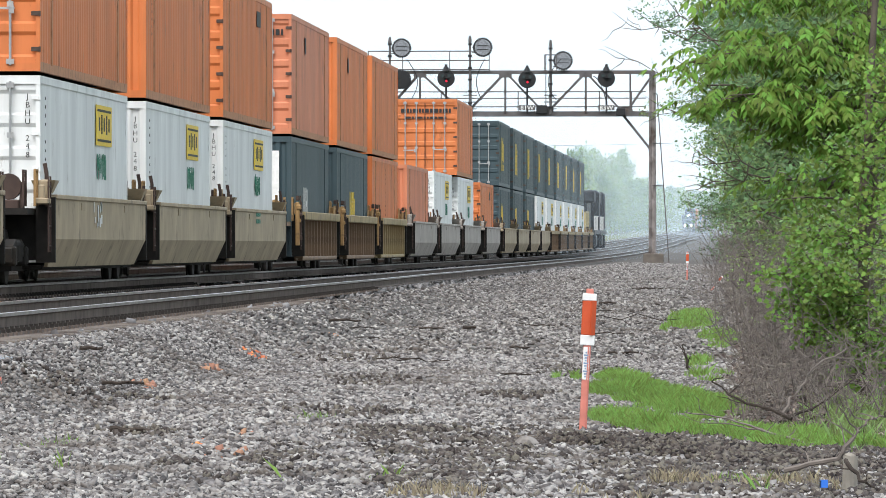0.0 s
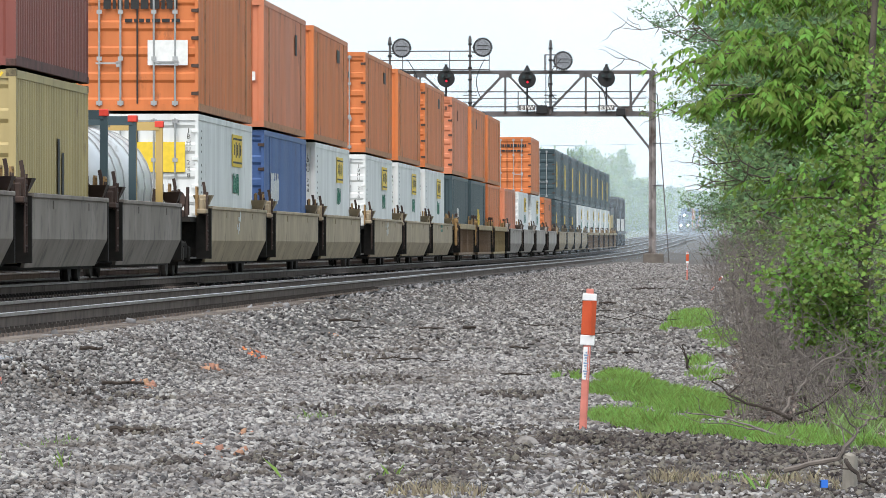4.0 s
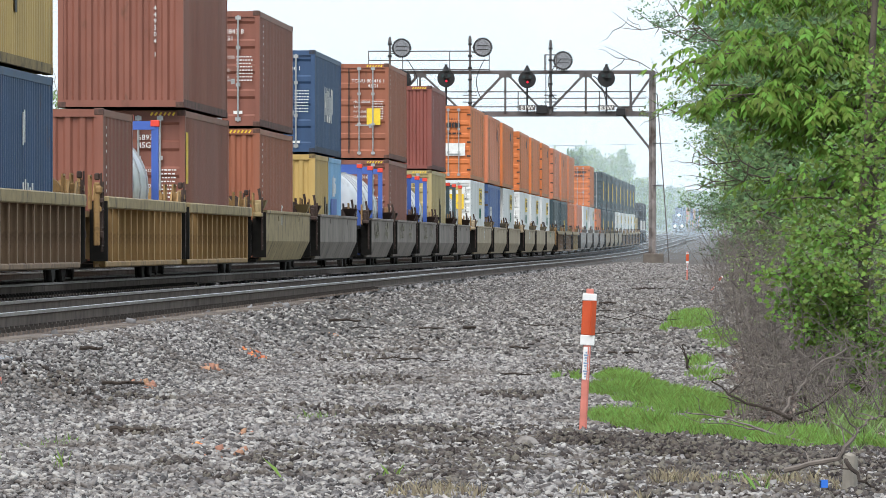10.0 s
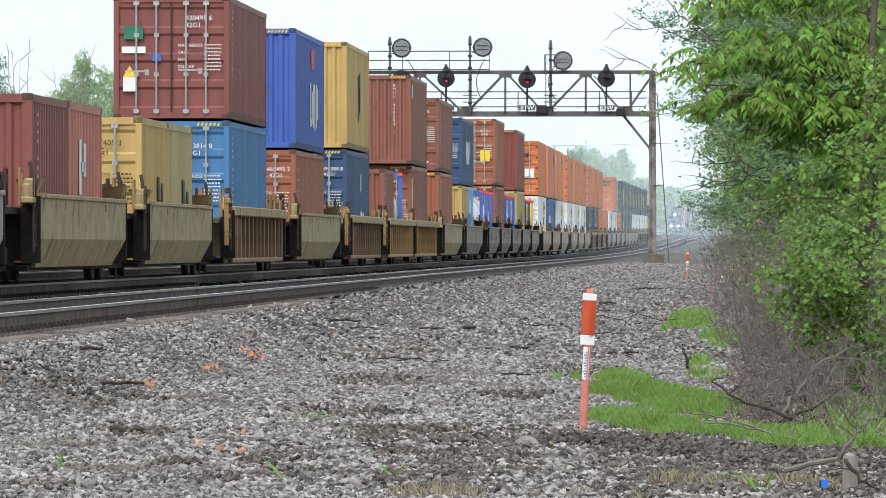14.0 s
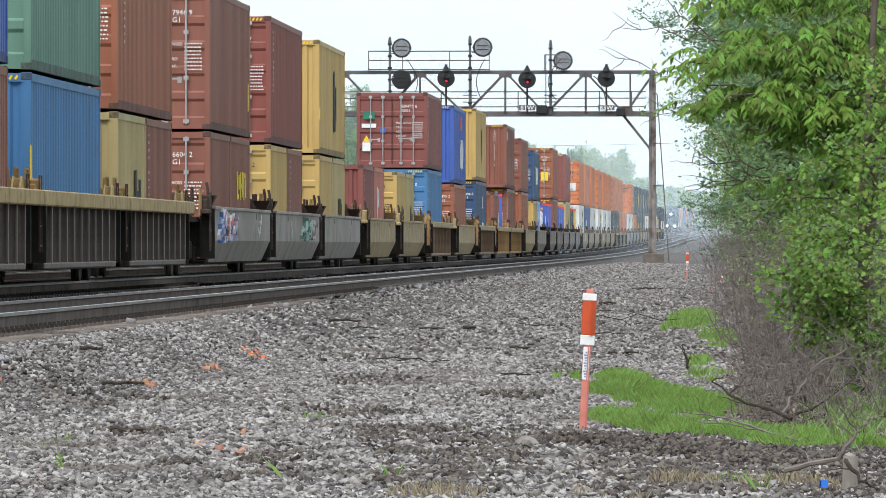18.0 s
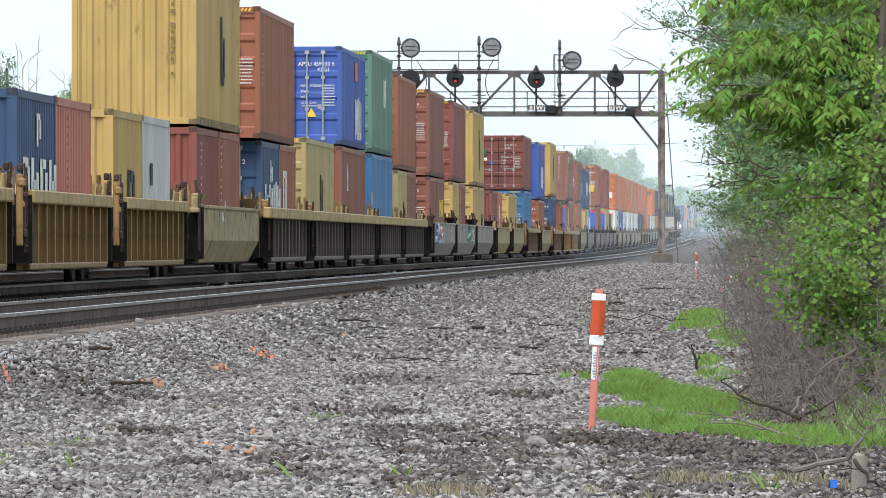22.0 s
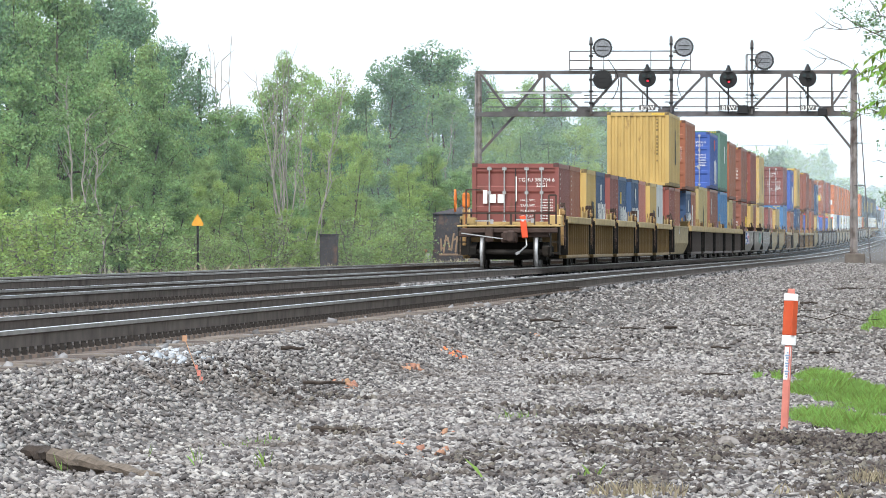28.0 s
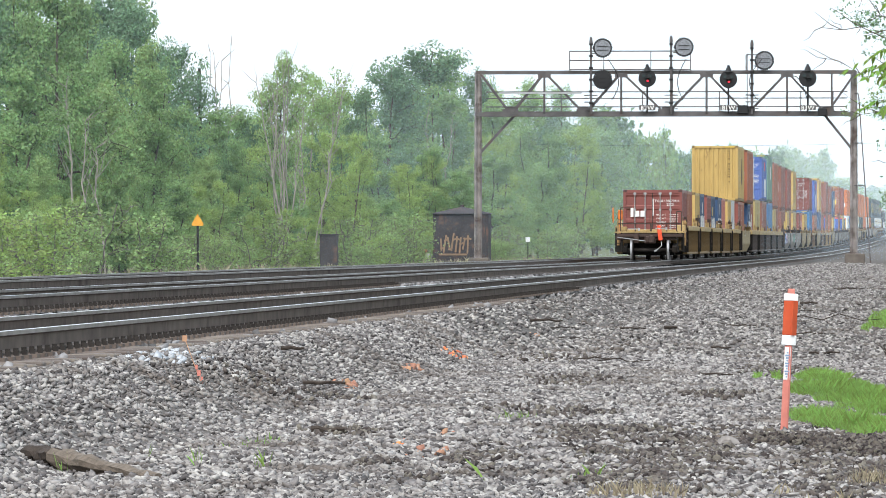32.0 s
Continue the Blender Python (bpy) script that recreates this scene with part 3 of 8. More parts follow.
def container(length, color, end="door", height=2.9, dom=False, marks=(), label="", width=2.438, seed=0, plain=False):
    """A steel box; its origin is the middle of its floor and its end at -y faces the camera."""
    m = C[color]
    L, H, Wd = length, height, width
    word = {"orange_faded": "faded orange", "dark_green": "dark green", "sky": "light blue", "rust": "orange-brown", "pink": "faded red",
            "royal": "royal blue", "azure": "azure blue", "tan": "tan", "yellow": "mustard yellow", "brown": "brown-red", "red": "oxide red"}.get(color, color)
    ft = {6.06: "short twenty-foot", 12.19: "forty-foot", 16.15: "long domestic"}[L]
    ob = thing("shipping_container", label or "%s %s steel shipping container riding in a well car" % (word, ft), "shipping container",
               "containers on the freight train")
    key = (L, H, Wd, dom)
    hx, hy = Wd / 2, L / 2
    # frame: posts and rails
    t = 0.11 if not dom else 0.07
    part("frame", mesh_of(("frame", key), boxes(
        *[(sx * (hx - t / 2), sy * (hy - t / 2), H / 2, t, t, H - 0.02) for sx in (-1, 1) for sy in (-1, 1)],
        *[(sx * (hx - 0.035), 0, H - 0.07, 0.07, L - 2 * t, 0.12) for sx in (-1, 1)],
        *[(0, sy * (hy - 0.045), z, Wd - 2 * t, 0.09, 0.13) for sy in (-1, 1) for z in (0.075, H - 0.075)]), m), ob)
    if not dom and not plain:
        cm = mesh_of("corner_casting", boxes((0, 0, 0, 0.165, 0.18, 0.12, 0.012)), RAILM[color])
        for sx in (-1, 1):
            for sy in (-1, 1):
                for z in (0.055, H - 0.055):
                    part("corner_casting", cm, ob, at=(sx * (hx - 0.075), sy * (hy - 0.083), z))
    for sx in (-1, 1):
        part("bottom_rail", mesh_of(("bottom_rail", key, sx), boxes((sx * (hx - 0.04), 0, 0.085, 0.07, L - 2 * t, 0.15)), RAILM[color] if not dom else POST_TAN if "orange" in color else m), ob, "dirty lower side rail")
        for sy in (-1, 1) if dom and not plain and color != "white" else ():
            part("lift_post", mesh_of("lift_post", boxes((0, 0, 0, 0.05, 0.16, 2.62)), POST_TAN if "orange" in color else m), ob, at=(sx * (hx - 0.018), sy * 6.1, H / 2))
    # sides
    pitch, deep = (0.278, 0.030) if not dom else (0.42, 0.022) if color != "white" else (0.6, 0.006)
    for sx in (-1, 1):
        prof = waves(L - 2 * t, pitch, deep, 0.3)
        part("side_panel", mesh_of(("side", key, sx, deep), sheet([(u, v) for u, v in prof], lambda u, v, sx=sx: (sx * (hx - 0.012 + v), u - hy + t, 0.12), (0, 0, H - 0.24)), m), ob)
    part("roof", mesh_of(("roof", key), sheet(waves(L - 2 * t, 0.6, 0.015), lambda u, v: (-hx + 0.06, u - hy + t, H - 0.02 + v), (Wd - 0.12, 0, 0)), m), ob)
    part("floor", mesh_of(("floor", key), boxes((0, 0, 0.16, Wd - 0.16, L - 0.24, 0.1)), DARK), ob)
    # ends
    for sy in (-1, 1):
        doors = (sy == -1) == (end == "door")
        if not doors:
            part("end_wall", mesh_of(("end", key, sy), sheet(waves(Wd - 2 * t, 0.25, 0.045), lambda u, v, sy=sy: (u - hx + t, sy * (hy - 0.02 + v), 0.12), (0, 0, H - 0.24)), m), ob)
            continue
        for dx in (-1, 1):
            w = hx - t - 0.01
            cx = dx * (w / 2 + 0.006)
            prof = [(0.14, 0)]
            n = 5 if H > 2.7 else 4
            step = (H - 0.34) / n
            for k in range(n):
                z = 0.17 + k * step
                prof += [(z + 0.06, 0), (z + 0.1, -0.035), (z + step - 0.12, -0.035), (z + step - 0.06, 0)]
            prof.append((H - 0.14, 0))
            d = part("door", mesh_of(("door", key, sy, dx), sheet(prof, lambda u, v, cx=cx, w=w, sy=sy: (cx - w / 2, sy * (hy - 0.03 + v), u), (w, 0, 0)), m), ob)
            for rx in (() if plain or (dom and sy > 0) else (-0.27, 0.2)):
                part("lock_rod", mesh_of(("rod", H, sy, hy), lock_rod(H, sy, hy), STEEL), d, "galvanized lock rod", (cx + dx * rx * 0.9, 0, 0))
            part("handle", mesh_of(("handle", sy), boxes((0, sy * (hy + 0.035), 0, 0.5, 0.03, 0.035), (0.2, sy * (hy + 0.03), -0.02, 0.08, 0.04, 0.12)), STEEL), d,
                 "galvanized handle", (cx, 0, 0.95 if dx < 0 else 0.98))
            for k in range(5 if dom and not plain and sy < 0 else 0):
                part("hinge", mesh_of(("hinge", dom), boxes((0, 0, 0, 0.13, 0.03, 0.07, 0.006), (0.065, 0.01, 0, 0.03, 0.05, 0.08)), m if color == "white" else CAST), d, "rusty door hinge",
                     (dx * (hx - 0.075), sy * (hy + 0.004), 0.35 + k * (H - 0.7) / (4 if dom else 3)), (0, 0, 0 if dx > 0 else 180))
    part("gasket", mesh_of(("gasket", key, end), boxes((0, (-1 if end == "door" else 1) * (hy - 0.02), H / 2, 0.03, 0.04, H - 0.3)), BLACK_MARK), ob)
    if not dom and not plain and H > 2.7:
        part("hazard_stripe", mesh_of(("hazard", key), boxes(*[(hx - 0.22 - 0.085 * k, -hy - 0.004, H - 0.075, 0.035, 0.01, 0.075, 0.0, Matrix.Rotation(0.6, 4, "Y")) for k in range(6)]), YELLOW_MARK), ob, "yellow and black height stripe")["kind"] = "stuff"
    for mk in marks:
        mark(ob, mk, L, H, Wd, seed)
    return ob


def mark(ob, mk, L, H, Wd, seed):
    """Markings on the end that faces the camera ('e...') and on the right side ('s...')."""
    kind, ink = mk[0], {"w": WHITE_MARK, "k": BLACK_MARK, "y": YELLOW_MARK, "g": GREEN_MARK, "r": RED_MARK, "b": BLUE_MARK, "d": DULL_MARK}[mk[1]]
    hx, hy = Wd / 2, L / 2
    fy = -hy - 0.008
    sxp = hx + 0.004
    if kind == "edata":      # table of weights on the right-hand door
        for k, words in enumerate(mk[2].split("|") if len(mk) > 2 else ("MAX.GROSS", "TARE", "PAYLOAD", "CUB.CAP.")):
            part("data_lettering", text_mesh(words, 0.095, ink), ob, at=(0.14, fy, H * 0.585 - 0.15 * k), turn=(90, 0, 0))
        tagged(part("data_table", mesh_of(("edata", seed), number_bars(8, 0.36, 0.60, seed), ink), ob, at=(0.70, fy, H * 0.585 - 0.52)), kind="stuff")
    elif kind == "ecode":    # readable code, two lines
        tagged(part("code_lettering", text_mesh(mk[2], 0.15, ink), ob, at=(0.30 if len(mk[2].split("\n")[0]) < 10 else 0.08, fy, H * 0.80), turn=(90, 0, 0)), kind="stuff")
    elif kind == "ecol":     # upright code on the front wall
        if len(mk) > 3:
            tagged(part("code_lettering", code_column(mk[3], 0.128, ink), ob, at=(hx * mk[2], fy, H * 0.87), turn=(90, 0, 0)), kind="stuff")
        else:
            tagged(part("code_lettering", mesh_of(("ecol", seed), upright_bars(1.7, 0.10, seed), ink), ob, at=(hx * mk[2], fy, H * 0.9)), kind="stuff")
    elif kind == "ebox":     # a plain decal: x, z, width, height as shares of the end
        part("decal", mesh_of(("ebox", mk[4], mk[5]), boxes((0, 0, 0, mk[4], 0.008, mk[5])), ink), ob, at=(hx * mk[2], fy - 0.004, H * mk[3]))
    elif kind == "etri":     # warning triangle
        bm = bmesh.new()
        v = [bm.verts.new(p) for p in ((-0.14, 0, 0), (0.14, 0, 0), (0, 0, 0.24))]
        bm.faces.new(v)
        part("warning_triangle", mesh_of("etri", lambda: bm, ink), ob, "yellow warning triangle", (hx * mk[2], fy - 0.012, H * mk[3]))
    elif kind == "ebars":    # brand lettering as plain bars
        part("lettering", mesh_of(("ebars", mk[4], mk[5], seed), number_bars(1, mk[4], mk[5], seed), ink), ob, at=(hx * mk[2], fy, H * mk[3]))
    elif kind == "sbig":     # tall block lettering on the side: y share, z share, letters, size
        rng = random.Random(seed + 5)
        bm = bmesh.new()
        yy = 0.0
        for k in range(mk[4]):
            w = mk[5] * rng.uniform(0.8, 1.0) * (1.7 if L < 7 else 1.0)
            add_box(bm, 0, yy + w * 0.15, 0, 0.008, w * 0.28, mk[5])
            add_box(bm, 0, yy + w * 0.75, mk[5] * rng.uniform(-0.15, 0.15), 0.008, w * 0.28, mk[5] * rng.uniform(0.5, 1))
            add_box(bm, 0, yy + w * 0.45, mk[5] * rng.choice((-0.4, 0, 0.4)), 0.008, w * 0.5, mk[5] * 0.18)
            yy += w + mk[5] * 0.18
        part("side_lettering", mesh_of(("sbig", seed, mk[4], mk[5]), lambda: bm, ink), ob, at=(sxp, mk[2] * L, H * mk[3]))
    elif kind == "sframe":   # printed frame and strokes on a plate
        rng = random.Random(seed)
        w, h = mk[4], mk[5]
        part("plate_print", mesh_of(("sframe", w, h), boxes((0, 0, h / 2, 0.006, w, 0.04), (0, 0, -h / 2, 0.006, w, 0.04), *[(0, -w * 0.36 + w * 0.18 * k, 0.02, 0.006, w * 0.08, h * (0.45 + 0.2 * (k % 2))) for k in range(5)]), ink),
             ob, at=(sxp + 0.007, mk[2] * L, H * mk[3]))
    elif kind == "scol":     # small column of code near the end of the side
        tagged(part("side_code", mesh_of(("scol", seed), upright_bars(1.5, 0.09, seed, 0.05), ink), ob, at=(sxp, mk[2] * L, H * 0.88), turn=(0, 0, 90)), kind="stuff")
    elif kind == "splate":   # framed plate on the side: y share, z share, width, height
        part("side_decal", mesh_of(("splate", mk[4], mk[5]), boxes((0, 0, 0, 0.01, mk[4], mk[5])), ink), ob, at=(sxp, mk[2] * L, H * mk[3]))


def tank(frame_color, label=""):
    """A twenty-foot tank in an open frame."""
    L, H = 6.06, 2.59
    fm = C[frame_color]
    ob = thing("tank_container", label or "silver tank in a %s steel frame on a well car" % frame_color.replace("_", " ").replace("royal", "royal blue"), "tank container", "containers on the freight train")

    def shell():
        bm = bmesh.new()
        segs, prof = 28, [(0.0, -2.72), (0.55, -2.68), (0.9, -2.52), (1.07, -2.25), (1.1, -2.0), (1.1, 2.0), (1.07, 2.25), (0.9, 2.52), (0.55, 2.68), (0.0, 2.72)]
        ringsv = []
        for r, y in prof:
            ringsv.append([bm.verts.new((max(r, 0.01) * math.cos(6.2832 * k / segs), y, 1.33 + max(r, 0.01) * math.sin(6.2832 * k / segs))) for k in range(segs)])
        for a, b in zip(ringsv, ringsv[1:]):
            for k in range(segs):
                f = bm.faces.new((a[k], b[k], b[(k + 1) % segs], a[(k + 1) % segs]))
                f.smooth = True
        return bm
    tk = part("tank", mesh_of("tank_shell", shell, TANK), ob, "dull silver tank shell")
    for y in (-1.6, 0.0, 1.6):
        part("band", mesh_of(("tank_band", y), hoop(1.105, y, 1.33, 0.07, 0.02), STEEL), tk)
    for sy in (-1, 1):
        y = sy * (L / 2 - 0.08)
        part("end_frame", mesh_of(("tank_frame", sy), bars(*[((sx * 1.14, y, 0.05), (sx * 1.14, y, H - 0.05), 0.13) for sx in (-1, 1)],
                                                            ((-1.14, y, H - 0.09), (1.14, y, H - 0.09), 0.16), ((-1.14, y, 0.1), (1.14, y, 0.1), 0.16),
                                                            ((-1.14, y, 0.9), (-0.4, y, 0.2), 0.1), ((1.14, y, 0.9), (0.4, y, 0.2), 0.1)), fm), ob, "painted end frame")
    for sx in (-1, 1):
        part("side_rail", mesh_of(("tank_rail", sx), bars(((sx * 1.14, -2.95, 0.1), (sx * 1.14, 2.95, 0.1), 0.12)), fm), ob)
    part("catwalk", mesh_of("catwalk", boxes((0, 0, 2.5, 0.5, 5.2, 0.04)), STEEL), ob)
    part("manhole", mesh_of("manhole", bars(((0, 0.3, 2.35), (0, 0.3, 2.56), 0.55, 0.5, 14)), STEEL), ob)
    part("ladder", mesh_of("tank_ladder", bars(((-0.45, -3.0, 0.2), (-0.45, -3.0, 2.5), 0.04), ((-0.15, -3.0, 0.2), (-0.15, -3.0, 2.5), 0.04),
                                               *[((-0.45, -3.0, 0.4 + 0.32 * k), (-0.15, -3.0, 0.4 + 0.32 * k), 0.03) for k in range(7)]), STEEL), ob)
    part("valve_box", mesh_of("valve_box", boxes((0.25, -2.9, 0.55, 0.5, 0.25, 0.6, 0.03)), DARK), ob)
    cm = mesh_of("corner_casting", boxes((0, 0, 0, 0.165, 0.18, 0.12, 0.012)), RED_MARK)
    for sx in (-1, 1):
        for sy in (-1, 1):
            part("corner_casting", cm, ob, at=(sx * 1.14, sy * 2.95, H - 0.055))
    return ob


# ---- well cars ----
def wheelset():
    bm = bmesh.new()
    rot = Matrix.Rotation(radians(90), 4, "Y")
    for sx in (-1, 1):
        bmesh.ops.create_cone(bm, cap_ends=True, segments=24, radius1=0.42, radius2=0.42, depth=0.10, matrix=Matrix.Translation((sx * 0.755, 0, 0.42)) @ rot)
        bmesh.ops.create_cone(bm, cap_ends=True, segments=24, radius1=0.45, radius2=0.45, depth=0.03, matrix=Matrix.Translation((sx * 0.69, 0, 0.42)) @ rot)
    bmesh.ops.create_cone(bm, cap_ends=True, segments=10, radius1=0.08, radius2=0.08, depth=2.1, matrix=Matrix.Translation((0, 0, 0.42)) @ rot)
    return bm


def wheel_mesh(bright=False):
    key = "bright_wheelset" if bright else "wheelset"
    if key not in CACHE:
        me = bpy.data.meshes.new("wheelset")
        bm = wheelset()
        bm.to_mesh(me)
        bm.free()
        me.materials.append(WHEEL)
        me.materials.append(SHINY)
        for f in me.polygons:
            c = f.center
            f.use_smooth = abs(f.normal.x) < 0.2
            if bright and 0.71 < abs(c.x) < 0.82 and abs(f.normal.x) < 0.2:
                f.material_index = 1
        CACHE[key] = me
    return CACHE[key]


def truck_frame():
    bm = bmesh.new()
    for sx in (-1, 1):
        add_box(bm, sx * 1.0, 0, 0.52, 0.16, 0.9, 0.34, 0.04)
        add_bar(bm, (sx * 1.0, -1.15, 0.45), (sx * 1.0, -0.35, 0.6), 0.16, 0.2)
        add_bar(bm, (sx * 1.0, 1.15, 0.45), (sx * 1.0, 0.35, 0.6), 0.16, 0.2)
        for y in (-0.88, 0.88):
            add_box(bm, sx * 1.03, y, 0.44, 0.2, 0.3, 0.3, 0.03)
        for y in (-0.2, 0.0, 0.2):
            add_bar(bm, (sx * 1.05, y, 0.36), (sx * 1.05, y, 0.6), 0.13, 0.13, 8)
    add_box(bm, 0, 0, 0.58, 1.9, 0.36, 0.24)
    return bm


def truck(parent, y, bright=False):
    tr = part("truck", mesh_of("truck_frame", truck_frame, DARK), parent, "grimy cast-steel truck", (0, y, 0))
    for dy in (-0.88, 0.88):
        part("wheelset", wheel_mesh(bright), tr, "steel wheels on an axle", (0, dy, 0))
    return tr


def corner_bracket():
    """A flared guide on the well's corner."""
    bm = bmesh.new()
    vs = add_box(bm, 0, 0, 1.50, 0.38, 0.66, 0.20, 0.0)
    for v in vs:
        if v.co.z < 1.5:
            v.co.x *= 0.55
            v.co.y *= 0.4
    add_box(bm, 0.0, 0.0, 1.36, 0.14, 0.16, 0.16, 0.02)
    return bm


def gusset():
    """A pointed plate that guides the box into the well."""
    bm = bmesh.new()
    for dx in (-0.06, 0.06):
        lo = [bm.verts.new((dx - 0.015 + e, y, z)) for e in (0, 0.03) for y, z in ((-0.30, 1.36), (0.30, 1.36), (0.12, 1.60), (-0.04, 1.63))]
        bm.faces.new(lo[:4])
        bm.faces.new(lo[4:][::-1])
        for k in range(4):
            bm.faces.new((lo[k], lo[4 + k], lo[4 + (k + 1) % 4], lo[(k + 1) % 4]))
    add_box(bm, 0, 0.02, 1.48, 0.14, 0.10, 0.24, 0.01)
    return bm


def brake_drum():
    """Winding drum and bracket on the end platform."""
    bm = bmesh.new()
    bmesh.ops.create_cone(bm, cap_ends=True, segments=16, radius1=0.20, radius2=0.20, depth=0.20, matrix=Matrix.Translation((0, 0, 1.50)) @ Matrix.Rotation(radians(90), 4, "X"))
    add_box(bm, 0.0, 0, 1.22, 0.34, 0.3, 0.16, 0.02)
    add_box(bm, 0.2, 0.05, 1.36, 0.06, 0.22, 0.42, 0.01)
    for y in (-0.2, 0.2):
        add_bar(bm, (0.24, y, 1.2), (0.24, y, 1.74), 0.035)
    add_bar(bm, (0.24, -0.2, 1.74), (0.24, 0.2, 1.74), 0.035)
    return bm


GRAFFITI = {"white": mat("white_spray", (0.52, 0.51, 0.52), 0.6, 0, 0.25, 3), "lilac": mat("pale_lilac_spray", (0.36, 0.33, 0.44), 0.6, 0, 0.25, 3), "blue": mat("blue_spray", (0.12, 0.19, 0.36), 0.6, 0, 0.25, 3),
            "red": mat("red_spray", (0.34, 0.12, 0.11), 0.6, 0, 0.25, 3), "green": mat("faint_green_spray", (0.20, 0.30, 0.265), 0.6, 0, 0.25, 3), "pink": mat("pink_spray", (0.36, 0.265, 0.26), 0.6, 0, 0.25, 3)}


def scrawl(w, hh, seed):
    """Unreadable sprayed letters: slanting strokes of uneven width, loops and runs of paint."""
    def make():
        r = random.Random(seed)
        bm = bmesh.new()
        for k in range(int(w / 0.3)):
            u = r.uniform(-w / 2, w / 2)
            lo, hi = r.uniform(0, 0.25) * hh, r.uniform(0.6, 1.0) * hh
            pts = [Vector((u + 0.16 * math.sin(j * 1.3 + seed + k) + 0.12 * j, 0.0015 * (k % 4), lo + (hi - lo) * j / 4)) for j in range(5)]
            for p, q in zip(pts, pts[1:]):
                add_bar(bm, p, q, r.uniform(0.06, 0.15), 0.006)
            if k % 2:
                add_bar(bm, pts[2], pts[2] + Vector((r.uniform(0.2, 0.5), 0, r.uniform(-0.2, 0.2) * hh)), r.uniform(0.06, 0.13), 0.006)
            if k % 3 == 0:
                add_bar(bm, (u, 0, lo), (u, 0, 0), 0.03, 0.005)
        return bm
    return make


